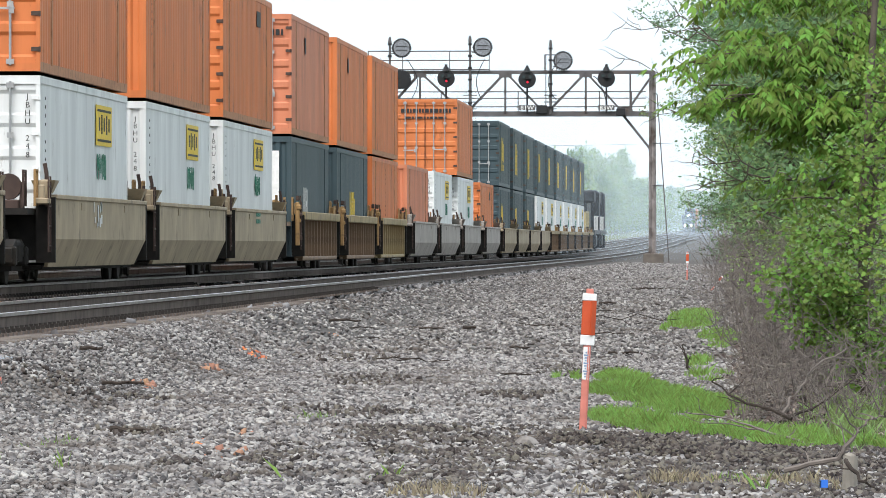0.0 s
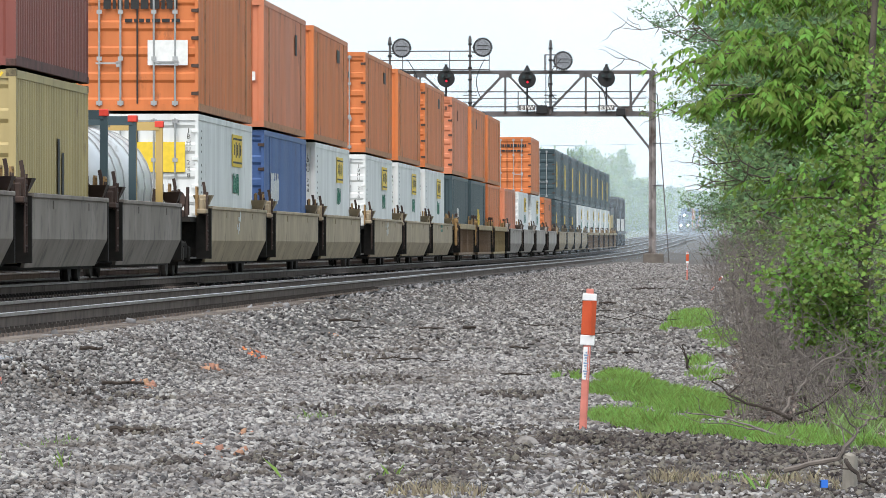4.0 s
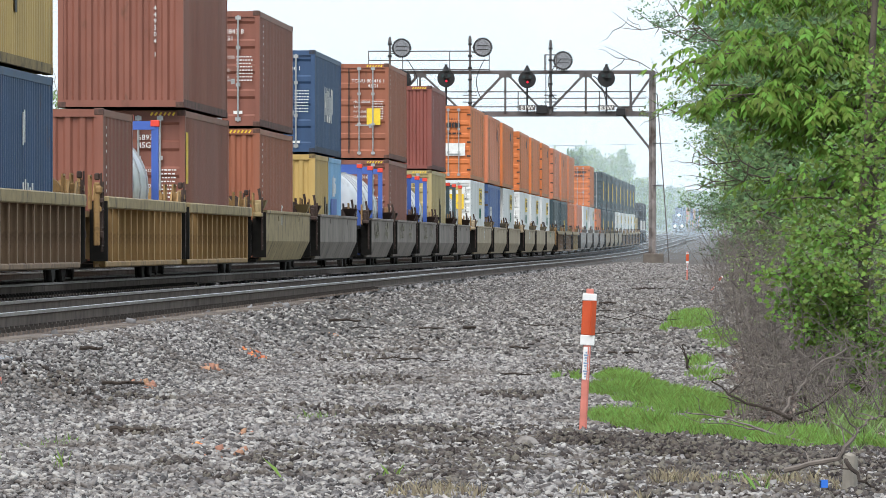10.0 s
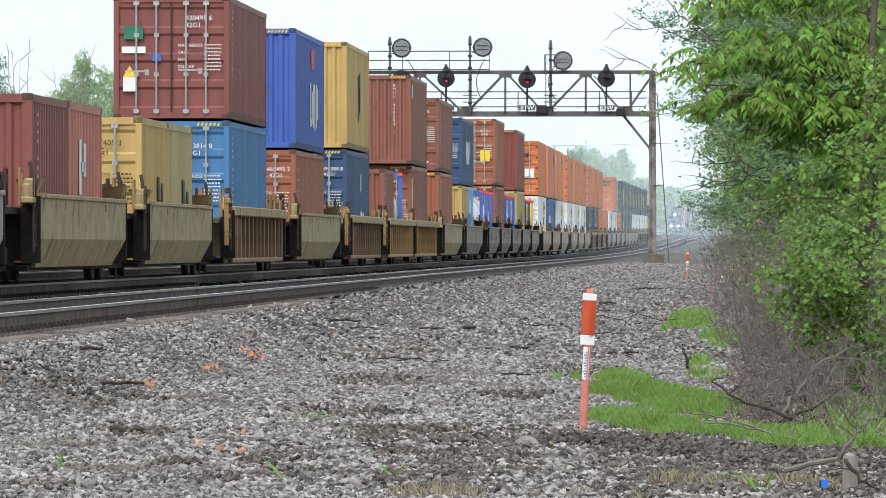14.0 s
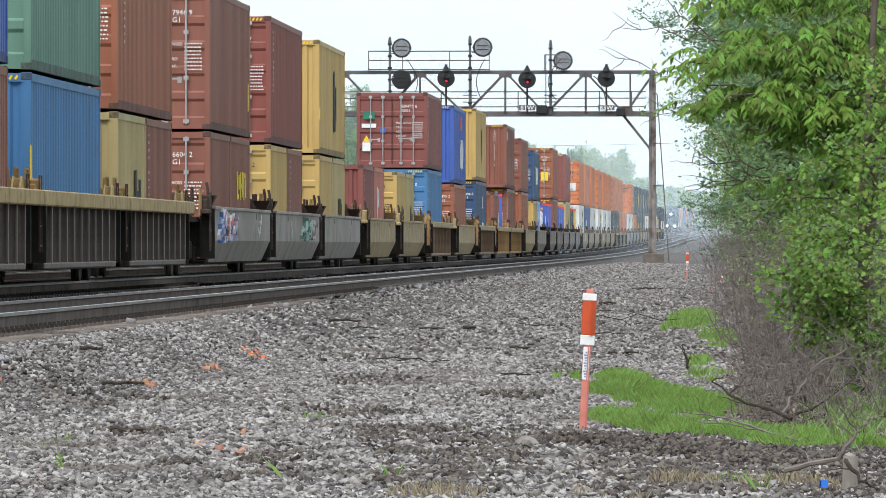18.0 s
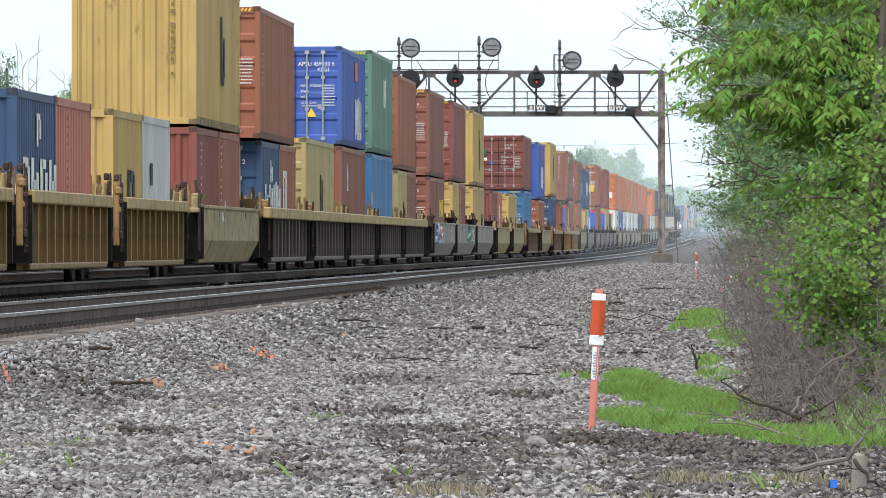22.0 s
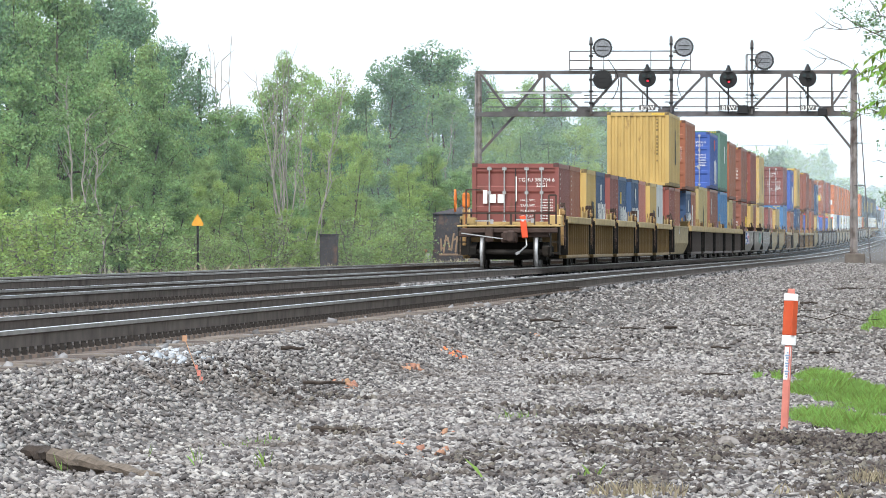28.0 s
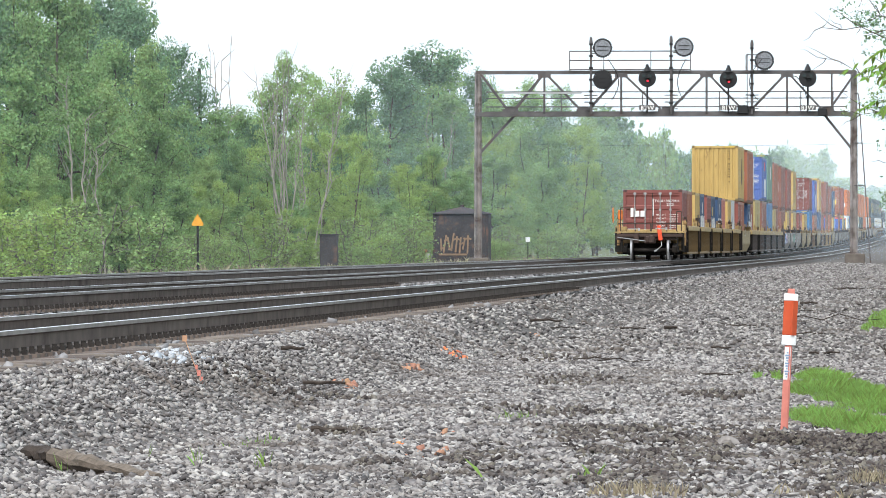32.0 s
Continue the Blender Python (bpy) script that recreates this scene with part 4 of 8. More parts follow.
def well_unit(panel, style, color, pitch, rear=True, front=False, last=False, patches=(), plain=False, sprays=()):
    """One unit of a well car: origin on the rail top under its middle. panel: length of the well's side."""
    m = W[color]
    word = {"tan": "tan", "grey": "grey", "dirty": "grimy grey", "tag": "pale grey graffiti-marked", "brown": "brown", "ochre": "ochre", "yellow": "mustard yellow", "olive": "olive yellow",
            "black": "black ribbed"}[color]
    ob = thing("well_car", "%s %s steel well car of a double-stack freight train" % (word, "ribbed" if style == "rib" else "smooth-sided"), "freight car", "well cars of the freight train")
    panel -= 0.12 if style == "smooth" else 0.2
    h = panel / 2
    top, low = 1.38, 0.27
    dip = 0.85 if color == "olive" else 0.45
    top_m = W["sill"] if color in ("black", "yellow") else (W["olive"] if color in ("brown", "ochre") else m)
    for sx in (-1, 1):
        if style == "smooth":
            def make(sx=sx):
                bm = bmesh.new()
                rows = [(-h, h, top, 1.50), (-h + 0.02, h - 0.02, 0.70, 1.50), (-h + dip, h - dip, low, 1.33)]
                out = [[bm.verts.new((sx * x, y, z)) for y in (a, b)] for a, b, z, x in rows]
                inn = [[bm.verts.new((sx * (x - 0.06), y, z)) for y in (a, b)] for a, b, z, x in rows]
                for k in range(2):
                    bm.faces.new((out[k][0], out[k][1], out[k + 1][1], out[k + 1][0]))
                    bm.faces.new((inn[k][0], inn[k][1], inn[k + 1][1], inn[k + 1][0]))
                    for e in (0, 1):
                        bm.faces.new((out[k][e], out[k + 1][e], inn[k + 1][e], inn[k][e]))
                bm.faces.new((out[0][0], out[0][1], inn[0][1], inn[0][0]))
                bm.faces.new((out[2][0], out[2][1], inn[2][1], inn[2][0]))
                return bm
            side = mesh_of(("well_side", panel, sx, dip), make, m)
            sp = part("side_panel", side, ob)
            part("top_sill", mesh_of(("well_sill", panel, sx), boxes((sx * 1.47, 0, top - 0.03, 0.12, panel, 0.07, 0.01)), m), sp)
            for y in (-h * 0.45, h * 0.5):
                part("access_plate", mesh_of("access_plate", boxes((0, 0, 0, 0.012, 0.55, 0.12)), m), sp, at=(sx * 1.505, y, top - 0.16))
        else:
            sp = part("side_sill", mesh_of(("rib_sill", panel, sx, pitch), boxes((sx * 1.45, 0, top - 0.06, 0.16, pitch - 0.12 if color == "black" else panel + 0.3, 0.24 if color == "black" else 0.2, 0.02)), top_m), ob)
            # black cars: near-black web, the shade behind the ribs put into its colour
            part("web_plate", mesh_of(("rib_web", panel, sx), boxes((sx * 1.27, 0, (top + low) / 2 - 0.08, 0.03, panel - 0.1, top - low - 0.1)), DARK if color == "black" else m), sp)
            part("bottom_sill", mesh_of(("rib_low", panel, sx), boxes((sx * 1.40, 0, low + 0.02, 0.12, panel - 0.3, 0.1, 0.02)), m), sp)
            n = 3 if plain else max(8, round(panel / 1.3))
            for k in range(n + 1):
                part("rib", mesh_of("rib", boxes((0, 0, 0, 0.17, 0.07, top - low - 0.16), (0.07, 0, 0, 0.03, 0.12, top - low - 0.16)), m), sp, at=(sx * 1.37, -h + 0.12 + (panel - 0.24) * k / n, (top + low) / 2 - 0.05))
        for sy in (() if plain else (-1, 1)):
            # container guides and brackets at the well's corners
            gm = {"smooth": RUSTY if color in ("dirty", "tag") else m, "rib": BRACKET}[style]
            part("guide", mesh_of("guide", bars(((0, 0, 1.2), (0, 0, 1.72), 0.055, 0.09), ((0, 0, 1.7), (-0.03, 0, 1.86), 0.04, 0.06)), RUSTY) if style == "smooth" else mesh_of("short_guide", bars(((0, 0, 1.2), (0, 0, 1.6), 0.05, 0.06), ((-0.05, 0.03, 1.5), (0.03, 0.03, 1.5), 0.05, 0.1)), BRACKET), ob,
                 at=(sx * 1.38, sy * (h + 0.2), 0))
            part("bracket", mesh_of("corner_bracket", corner_bracket, gm) if style == "smooth" else mesh_of("gusset", gusset, W["sill"] if color in ("yellow", "black") else BRACKET), ob, at=(sx * 1.33, sy * (h - 0.1), 0))
            if sx > 0:
                part("ladder", mesh_of("well_ladder", bars(((0, -0.16, 0.5), (0, -0.16, 1.66), 0.026), ((0, 0.16, 0.5), (0, 0.16, 1.66), 0.026),
                                                           *[((0, -0.16, 0.6 + 0.3 * k), (0, 0.16, 0.6 + 0.3 * k), 0.024) for k in range(4)]), RUSTY), ob, at=(1.44, sy * (h + 0.36), 0))
            part("end_post", mesh_of("well_end_post", boxes((0, 0, 0.84, 0.30, 0.10, 1.0)), DARK), ob, at=(sx * 1.36, sy * (h + 0.12), 0))
            if style == "rib" and color != "black":
                st = part("stanchion", mesh_of("stanchion", boxes((0, 0, 1.12, 0.10, 0.13, 1.05, 0.02), (0.03, 0, 1.52, 0.12, 0.18, 0.14, 0.03), (0.05, 0.02, 1.2, 0.06, 0.14, 0.1, 0.02)), BRACKET), ob, at=(sx * 1.37, sy * (h + 0.62), 0))
                part("lock", mesh_of("stanchion_lock", boxes((0.07, 0.02, 1.25, 0.03, 0.03, 1.1), (0.08, 0, 1.34, 0.08, 0.10, 0.09, 0.02), (0.08, 0, 0.78, 0.07, 0.07, 0.13, 0.02), (0.0, 0.06, 1.74, 0.09, 0.08, 0.12, 0.02)), RUSTY), st)
            else:
                part("foot_plate", mesh_of("well_foot_plate", boxes((0, 0, 1.28, 0.22, 0.5, 0.10, 0.02), (0.02, 0.1, 1.46, 0.16, 0.2, 0.3, 0.03), (0.0, -0.16, 1.42, 0.1, 0.1, 0.22, 0.02)), gm), ob, at=(sx * 1.34, sy * (h + 0.45), 0))
    part("floor", mesh_of(("well_floor", panel), boxes((0, 0, 0.27, 2.5, panel - 0.8, 0.06), (0, 0, 0.25, 0.5, panel - 0.8, 0.1)), DARK), ob)
    # added dark box that stands in for the shade under the unit
    part("centre_sill", mesh_of(("centre_sill", pitch), boxes((0, 0, 0.36, 1.9, pitch - 0.3, 0.3)), DARK), ob)
    gap = (pitch - panel) / 2
    for sy in (-1, 1):
        part("end_platform", mesh_of(("end_platform", pitch, panel, sy), boxes(
            (0, sy * (h + gap / 2), 1.12, 2.4, gap - 0.15, 0.1), (0, sy * (h + 0.05), 0.75, 2.5, 0.12, 0.75), (0, sy * (h + gap / 2), 0.95, 0.7, gap - 0.05, 0.3)), DARK if style == "smooth" else m), ob)
        if plain:
            continue
        for dx in () if last and sy < 0 else (0.85, 0.1, -0.8):
            part("brake_drum", mesh_of("brake_drum", brake_drum, BRACKET if style == "rib" else RUSTY), ob, at=(dx, sy * (h + gap * (0.5 if dx > 0.5 else 0.4)), 0))
        part("grab_iron", mesh_of(("grab", sy, panel), bars(((1.25, sy * (h + 0.35), 1.2), (1.25, sy * (h + 0.35), 1.75), 0.035), ((1.25, sy * (h + 0.75), 1.2), (1.25, sy * (h + 0.75), 1.75), 0.035),
                                                     ((1.25, sy * (h + 0.35), 1.75), (1.25, sy * (h + 0.75), 1.75), 0.035)), BRACKET), ob)
    if rear:
        truck(ob, -pitch / 2, last)
    if front:
        truck(ob, pitch / 2)
    for y, z, w, hh, mm in patches:
        tagged(part("stencil", mesh_of(("patch", w, hh), worn_marks(w, hh, int(w * 100)) if mm in (PALE_MARK, WHITE_MARK) else number_bars(2, w, hh, int(w * 100)), mm), ob, at=(1.512, y, z), turn=(0, 0, 90)), kind="stuff")
    for k, (tone, y, w, hh) in enumerate(sprays):
        tagged(part("graffiti", mesh_of(("scrawl", tone, w), scrawl(w, hh, 30 + k), GRAFFITI[tone]), ob, tone + " sprayed lettering", (1.512 + 0.002 * k, y, 1.0 - hh / 2), (0, 0, 90)), kind="stuff")
    if last:
        y0 = -pitch / 2 - 1.05
        part("end_beam", mesh_of("end_beam", boxes((0, y0, 1.02, 2.7, 0.14, 0.14, 0.02), (0, y0 + 0.5, 0.95, 2.2, 0.9, 0.24, 0.02), (-1.2, y0 - 0.02, 0.92, 0.4, 0.1, 0.16, 0.02), (-0.55, y0 - 0.06, 0.9, 0.22, 0.12, 0.4, 0.02)), RUSTY), ob, "grimy brown end beam")
        part("walkway", mesh_of("end_walkway", boxes((0, y0 + 0.55, 1.15, 2.9, 1.2, 0.05, 0.01), (-0.1, y0 + 0.95, 1.22, 2.3, 0.2, 0.09, 0.01), (-1.1, y0 + 0.5, 1.26, 0.3, 0.5, 0.24, 0.02), (1.25, y0 + 0.9, 1.3, 0.34, 0.6, 0.3, 0.03)), W["sill"]), ob, "rusty mustard walkway")
        # dark plate added behind the rear truck in place of the shade there
        part("bulkhead", mesh_of("end_bulkhead", boxes((0, y0 + 2.6, 0.75, 2.3, 0.08, 0.8)), DARK), ob)
        part("coupler", mesh_of("coupler", boxes((0, y0 - 0.35, 0.86, 0.3, 0.5, 0.28, 0.04), (0.08, y0 - 0.62, 0.86, 0.2, 0.22, 0.34, 0.05), (0, y0 + 0.1, 0.86, 0.46, 0.3, 0.36, 0.03)), RUSTY), ob, "rusty coupler")
        part("air_hose", mesh_of("air_hose", bars(((0.45, y0 - 0.1, 0.95), (0.5, y0 - 0.3, 0.6), 0.035), ((0.5, y0 - 0.3, 0.6), (0.3, y0 - 0.4, 0.42), 0.035), ((0.3, y0 - 0.4, 0.42), (0.2, y0 - 0.42, 0.36), 0.07)), STEEL), ob, "pale hanging air hose")
        flag = mat("orange_marker", (0.8, 0.09, 0.03), 0.5)
        part("marker_device", mesh_of("marker_device", boxes((0.42, y0 - 0.25, 1.12, 0.17, 0.12, 0.62, 0.02, Matrix.Rotation(-0.12, 4, "Y")), (0.45, y0 - 0.25, 1.12, 0.10, 0.14, 0.12, 0.0, Matrix.Rotation(-0.12, 4, "Y"))), flag), ob, "orange-red end-of-train marker")
        part("marker_stripe", mesh_of("marker_stripe", boxes((0.39, y0 - 0.325, 1.30, 0.06, 0.012, 0.06)), WHITE_MARK), ob)
        hb = part("hand_brake", mesh_of("hand_brake", boxes((-1.22, y0 + 0.3, 1.86, 0.2, 0.2, 0.42, 0.04), (-1.22, y0 + 0.3, 1.4, 0.07, 0.07, 0.6)), BRAKE), ob, "orange hand brake")

        def wheel():
            bm = bmesh.new()
            for k in range(20):
                a, b = 6.2832 * k / 20, 6.2832 * (k + 1) / 20
                add_bar(bm, (-1.52, y0 + 0.3 + 0.3 * math.cos(a), 1.85 + 0.3 * math.sin(a)), (-1.52, y0 + 0.3 + 0.3 * math.cos(b), 1.85 + 0.3 * math.sin(b)), 0.04)
            for k in range(4):
                a = 1.5708 * k
                add_bar(bm, (-1.5, y0 + 0.3, 1.85), (-1.52, y0 + 0.3 + 0.3 * math.cos(a), 1.85 + 0.3 * math.sin(a)), 0.03)
            return bm
        part("brake_wheel", mesh_of("brake_wheel", wheel, BRAKE), hb)
        part("handrail", mesh_of("end_rail", bars(((-1.2, y0, 1.2), (-1.2, y0, 2.15), 0.04), ((-1.2, y0, 2.15), (-0.8, y0 + 0.1, 2.15), 0.04), ((-1.3, y0, 1.50), (1.3, y0, 1.50), 0.05),
                                                  ((1.1, y0, 1.2), (1.1, y0, 2.0), 0.05), ((1.3, y0, 1.2), (1.3, y0, 2.0), 0.05), ((1.1, y0, 2.0), (1.3, y0, 2.0), 0.05),
                                                  ((-0.6, y0, 1.15), (-0.6, y0, 1.50), 0.05), ((0.05, y0, 1.15), (0.05, y0, 1.50), 0.07), ((0.7, y0, 1.15), (0.7, y0, 1.50), 0.05)), RUSTY), ob)
        for k in (-1, 1):
            part("step_ladder", mesh_of("end_ladder", bars(((-0.125, 0, 0.35), (-0.125, 0, 1.2), 0.045), ((0.125, 0, 0.35), (0.125, 0, 1.2), 0.045),
                                                           ((-0.125, 0, 0.4), (0.125, 0, 0.4), 0.035), ((-0.125, 0, 0.7), (0.125, 0, 0.7), 0.035)), DARK), ob, at=(1.275 * k, y0, 0))
        part("uncoupling_lever", mesh_of("uncoupling_lever", bars(((-1.35, y0 - 0.05, 0.95), (-0.1, y0 - 0.3, 0.78), 0.03)), STEEL), ob)
    return ob


MOVING = []     # (thing, place along the train at 0 s, height above the rail)


def load(ob, s, z):
    MOVING.append((ob, s, z))
    return ob


FLOOR = 0.33
D53, D40, D20 = 16.15, 12.19, 6.06
JB = (("splate", "y", 0.20, 0.79, 3.0, 0.68), ("sframe", "k", 0.20, 0.79, 2.6, 0.5), ("sbig", "g", 0.12, 0.55, 4, 0.42), ("ecol", "k", 0.84, "JBHU 248"), ("scol", "k", -0.45))
ORG = (("splate", "k", 0.2, 0.82, 1.3, 0.34), ("ebars", "k", -0.1, 0.72, 0.9, 0.3))
RED40 = (("ecode", "w", "420843 8\n42G1"), ("edata", "w"), ("scol", "w", -0.4), ("ebox", "w", 0.6, 0.12, 0.2, 0.07))
# place of the unit's middle, panel length, pitch, style, colour, lower boxes, upper boxes
# a box: offset along the unit, length, colour, end that faces the camera, height, markings
TRAIN = []


def unit(s, panel, pitch, style, color, low, high=(), **kw):
    TRAIN.append((s, panel, pitch, style, color, low, high, kw))


# leading cars, dark green over white
unit(518.5, 13.0, 20.3, "rib", "brown", [(0, D40, "tan", "front", 2.59, ())])
for k in range(8, -1, -1):
    low = "dark_green" if k < 3 else "white"
    unit(336.6 + 20.3 * k, 17.4, 20.3, "rib" if k > 3 else "smooth", "brown" if k > 3 else "tan",
         [(0, D53, low, "door", 2.9, JB if low == "white" else (("sbig", "y", -0.3, 0.5, 2, 1.2),))],
         [(0, D53, "dark_green", "door", 2.9, (("sbig", "y", -0.28, 0.5, 2, 1.5),))])
unit(313.0, 17.4, 21.3, "smooth", "grey", [(0, D53, "orange", "door", 2.9, ORG)])
unit(289.0, 17.4, 21.3, "smooth", "grey", [(0, D53, "white", "door", 2.9, JB)], [(-1.0, D53, "orange", "door", 2.9, (("ebars", "k", -0.75, 0.80, 1.9, 0.26), ("ebars", "k", -0.6, 0.73, 1.6, 0.14)))])
unit(267.0, 17.4, 21.3, "smooth", "grey", [(0, D53, "white", "door", 2.9, JB)])
unit(246.0, 17.4, 21.3, "smooth", "grey", [(0, D53, "orange_faded", "front", 2.9, (("ecol", "k", 0.6),))])
unit(223.5, 15.3, 19.8, "rib", "olive", [(0, D53, "orange", "front", 2.9, (("ecol", "r", 0.7), ("scol", "k", 0.0)))], [(0, D53, "orange", "front", 2.9, (("ecol", "k", 0.7), ("scol", "k", -0.4)))])
unit(204.6, 15.3, 19.8, "rib", "brown", [(0, D53, "dark_green", "front", 2.9, (("sbig", "y", -0.1, 0.45, 3, 0.9),))], [(0, D53, "orange", "front", 2.9, (("ecol", "k", 0.7), ("splate", "k", -0.15, 0.78, 0.5, 0.4)))])
unit(184.7, 15.3, 19.8, "rib", "brown", [(0, D53, "dark_green", "front", 2.9, (("ebox", "w", 0.55, 0.5, 0.5, 2.2), ("sbig", "w", -0.2, 0.45, 2, 0.8)))],
     [(0, D53, "orange_faded", "door", 2.9, (("ebars", "k", 0.1, 0.8, 0.9, 0.25), ("splate", "k", -0.15, 0.78, 0.5, 0.4)))])
unit(161.3, 17.2, 20.0, "smooth", "tan", [(0, D53, "white", "front", 2.9, JB)], [(0, D53, "orange", "door", 2.9, ORG)], patches=((-2, 1.05, 1.4, 0.3, GREEN_MARK),))
unit(141.4, 17.2, 20.0, "smooth", "tan", [(0, D53, "white", "front", 2.9, JB)], [(0, D53, "orange", "front", 2.9, (("scol", "k", -0.42),))])
unit(121.2, 17.2, 20.0, "smooth", "tan", [(0, D53, "white", "door", 2.9, JB + (("ebox", "y", -0.2, 0.72, 1.0, 0.5),))], [(0, D53, "orange", "door", 2.9, ORG)], patches=((-2, 0.98, 1.5, 0.3, WHITE_MARK),))
unit(96.3, 16.8, 20.0, "smooth", "tan", [(0, D53, "white", "front", 2.9, JB)], [(-0.8, D53, "orange", "front", 2.9, ORG)])
unit(76.1, 16.8, 20.0, "smooth", "tan", [(0, D53, "blue", "door", 2.9, (("sbig", "w", -0.35, 0.55, 4, 0.7), ("sbig", "r", -0.1, 0.15, 3, 0.35)))], [(-0.1, D53, "orange_faded", "front", 2.9, (("ecol", "k", 0.6, "LU 996391"), ("ebox", "w", 0.7, 0.4, 0.35, 0.2), ("splate", "k", 0.25, 0.75, 0.7, 0.5)))])
unit(55.9, 16.8, 20.0, "smooth", "tan", [(0, D53, "white", "door", 2.9, JB + (("ebox", "y", 0.25, 0.70, 1.3, 0.6),))],
     [(0, D53, "orange", "door", 2.9, (("ebars", "k", -0.55, 0.68, 1.5, 0.3), ("ebars", "k", -0.2, 0.6, 1.1, 0.12), ("ecode", "k", "SNLU\n985663"), ("ebox", "w", 0.5, 0.4, 0.8, 0.5)))], patches=((-1, 0.95, 1.2, 0.3, WHITE_MARK),))
# five-unit car with tanks
unit(33.0, 13.1, 15.9, "smooth", "dirty", [(3.03, D20, "T:yellow", "", 2.59, ()), (-3.05, D20, "T:dark_green", "", 2.59, ())])
unit(17.0, 13.1, 15.9, "smooth", "dirty", [(0, D40, "tan", "door", 2.9, (("ecode", "k", "201 5\n45G1"), ("sbig", "k", 0.05, 0.45, 1, 1.3)))],
     [(0, D40, "red", "front", 2.9, (("ecol", "w", 0.15, "FSCU 470922 9"), ("etri", "y", -0.95, 0.62), ("scol", "w", -0.4)))])
unit(1.2, 13.1, 15.9, "smooth", "dirty", [(3.05, D20, "T:royal", "", 2.59, ()), (-3.05, D20, "T:royal", "", 2.59, ())], patches=((-3, 0.9, 2.5, 0.35, PALE_MARK), (1.5, 0.95, 2.2, 0.3, PALE_MARK)))
unit(-14.4, 13.1, 15.9, "smooth", "dirty", [(0, D40, "brown", "door", 2.9, (("ecode", "w", "98168 6"), ("edata", "w"), ("scol", "w", -0.42)))],
     [(0, D40, "rust", "door", 2.9, (("ecode", "w", "TCNU 804416 1\n            45G1"), ("edata", "w"), ("ebox", "y", 0.62, 0.44, 0.42, 0.5), ("scol", "w", -0.42), ("ebox", "b", -0.95, 0.45, 0.3, 0.25)))], patches=((-5, 0.9, 3.2, 0.4, PALE_MARK), (1, 0.95, 2.4, 0.3, PALE_MARK)))
unit(-30.2, 13.1, 15.9, "smooth", "dirty", [(3.05, D20, "T:royal", "", 2.59, ()), (-3.05, D20, "T:royal", "", 2.59, ())], patches=((-5, 0.9, 2.8, 0.4, PALE_MARK), (1, 0.95, 2.4, 0.3, PALE_MARK)))
# single cars
unit(-53.5, 17.6, 21.0, "smooth", "dirty", [(-3.1, D20, "yellow", "front", 2.59, (("ecol", "k", 0.3, "MSCU 602045"), ("sbig", "k", 0.2, 0.4, 1, 1.0))), (3.1, D20, "sky", "front", 2.59, (("splate", "b", -0.1, 0.35, 2.6, 1.2), ("sbig", "w", -0.2, 0.7, 2, 0.5)))],
     [(0, D40, "navy", "door", 2.59, (("ecode", "w", "814086 1\n42G1"), ("edata", "w"), ("sbig", "w", -0.15, 0.5, 4, 0.9), ("ebox", "w", 0.6, 0.1, 0.2, 0.06)))])
unit(-75.0, 16.6, 21.0, "smooth", "olive", [(0, D40, "rust", "front", 2.9, (("ecol", "w", -0.2, "TCNU 97785"), ("scol", "w", -0.42)))], [(0, D40, "brown", "door", 2.59, RED40)], patches=((-3, 1.2, 0.8, 0.3, WHITE_MARK),))
unit(-97.2, 17.6, 20.3, "rib", "ochre", [(0, D40, "brown", "door", 2.9, (("ecode", "w", "689784\n45G1"), ("edata", "w"), ("splate", "y", -0.46, 0.68, 0.5, 1.0)))], [(-0.4, D40, "brown", "front", 2.9, (("ecol", "w", 0.55, "BMOU 449304 1"), ("splate", "w", -0.42, 0.82, 0.5, 0.4)))])
unit(-115.6, 17.0, 19.6, "rib", "ochre", [(-3.05, D20, "brown", "front", 2.59, (("ecol", "w", -0.9), ("scol", "w", -0.4))), (3.05, D20, "T:royal", "", 2.59, ())])
unit(-136.9, 17.0, 20.3, "rib", "brown", [(0, D40, "navy", "door", 2.9, (("ecode", "w", "CMAU 491084 8\n            45G1"), ("edata", "w"), ("sbig", "w", 0.1, 0.3, 3, 0.7), ("sbig", "w", 0.1, 0.7, 1, 0.5)))],
     [(0, D40, "yellow", "front", 2.9, (("ecol", "k", -0.1), ("sbig", "k", 0.0, 0.5, 1, 1.3)))])
unit(-160.1, 17.0, 22.0, "smooth", "olive", [(0, D40, "rust", "door", 2.59, (("ecode", "w", "TCKU 465495 2\n            42G1"), ("edata", "w"), ("scol", "w", -0.42)))],
     [(0, D40, "royal", "front", 2.9, (("ecol", "w", 0.2, "APHU 731494 6"), ("sbig", "w", 0.0, 0.4, 3, 1.1), ("splate", "r", 0.08, 0.8, 1.2, 0.5)))])
unit(-183.3, 17.0, 22.0, "rib", "brown", [(0, D40, "azure", "door", 2.9, (("ecode", "w", "843814 0\n45G1"), ("edata", "w", "MAX GROSS|TARE|NET"), ("scol", "w", -0.42)))],
     [(0, D40, "maroon", "door", 2.59, (("ecode", "w", "420495 6\n42G1"), ("edata", "w", "MAX GROSS|TARE|NET|CU CAP"), ("ebox", "w", -0.65, 0.56, 0.5, 0.14), ("ebox", "b", -0.25, 0.5, 0.2, 0.16), ("etri", "y", -0.72, 0.34), ("ebox", "w", -0.72, 0.28, 0.28, 0.3), ("ebox", "g", -0.65, 0.7, 0.4, 0.28), ("scol", "w", -0.42)))])
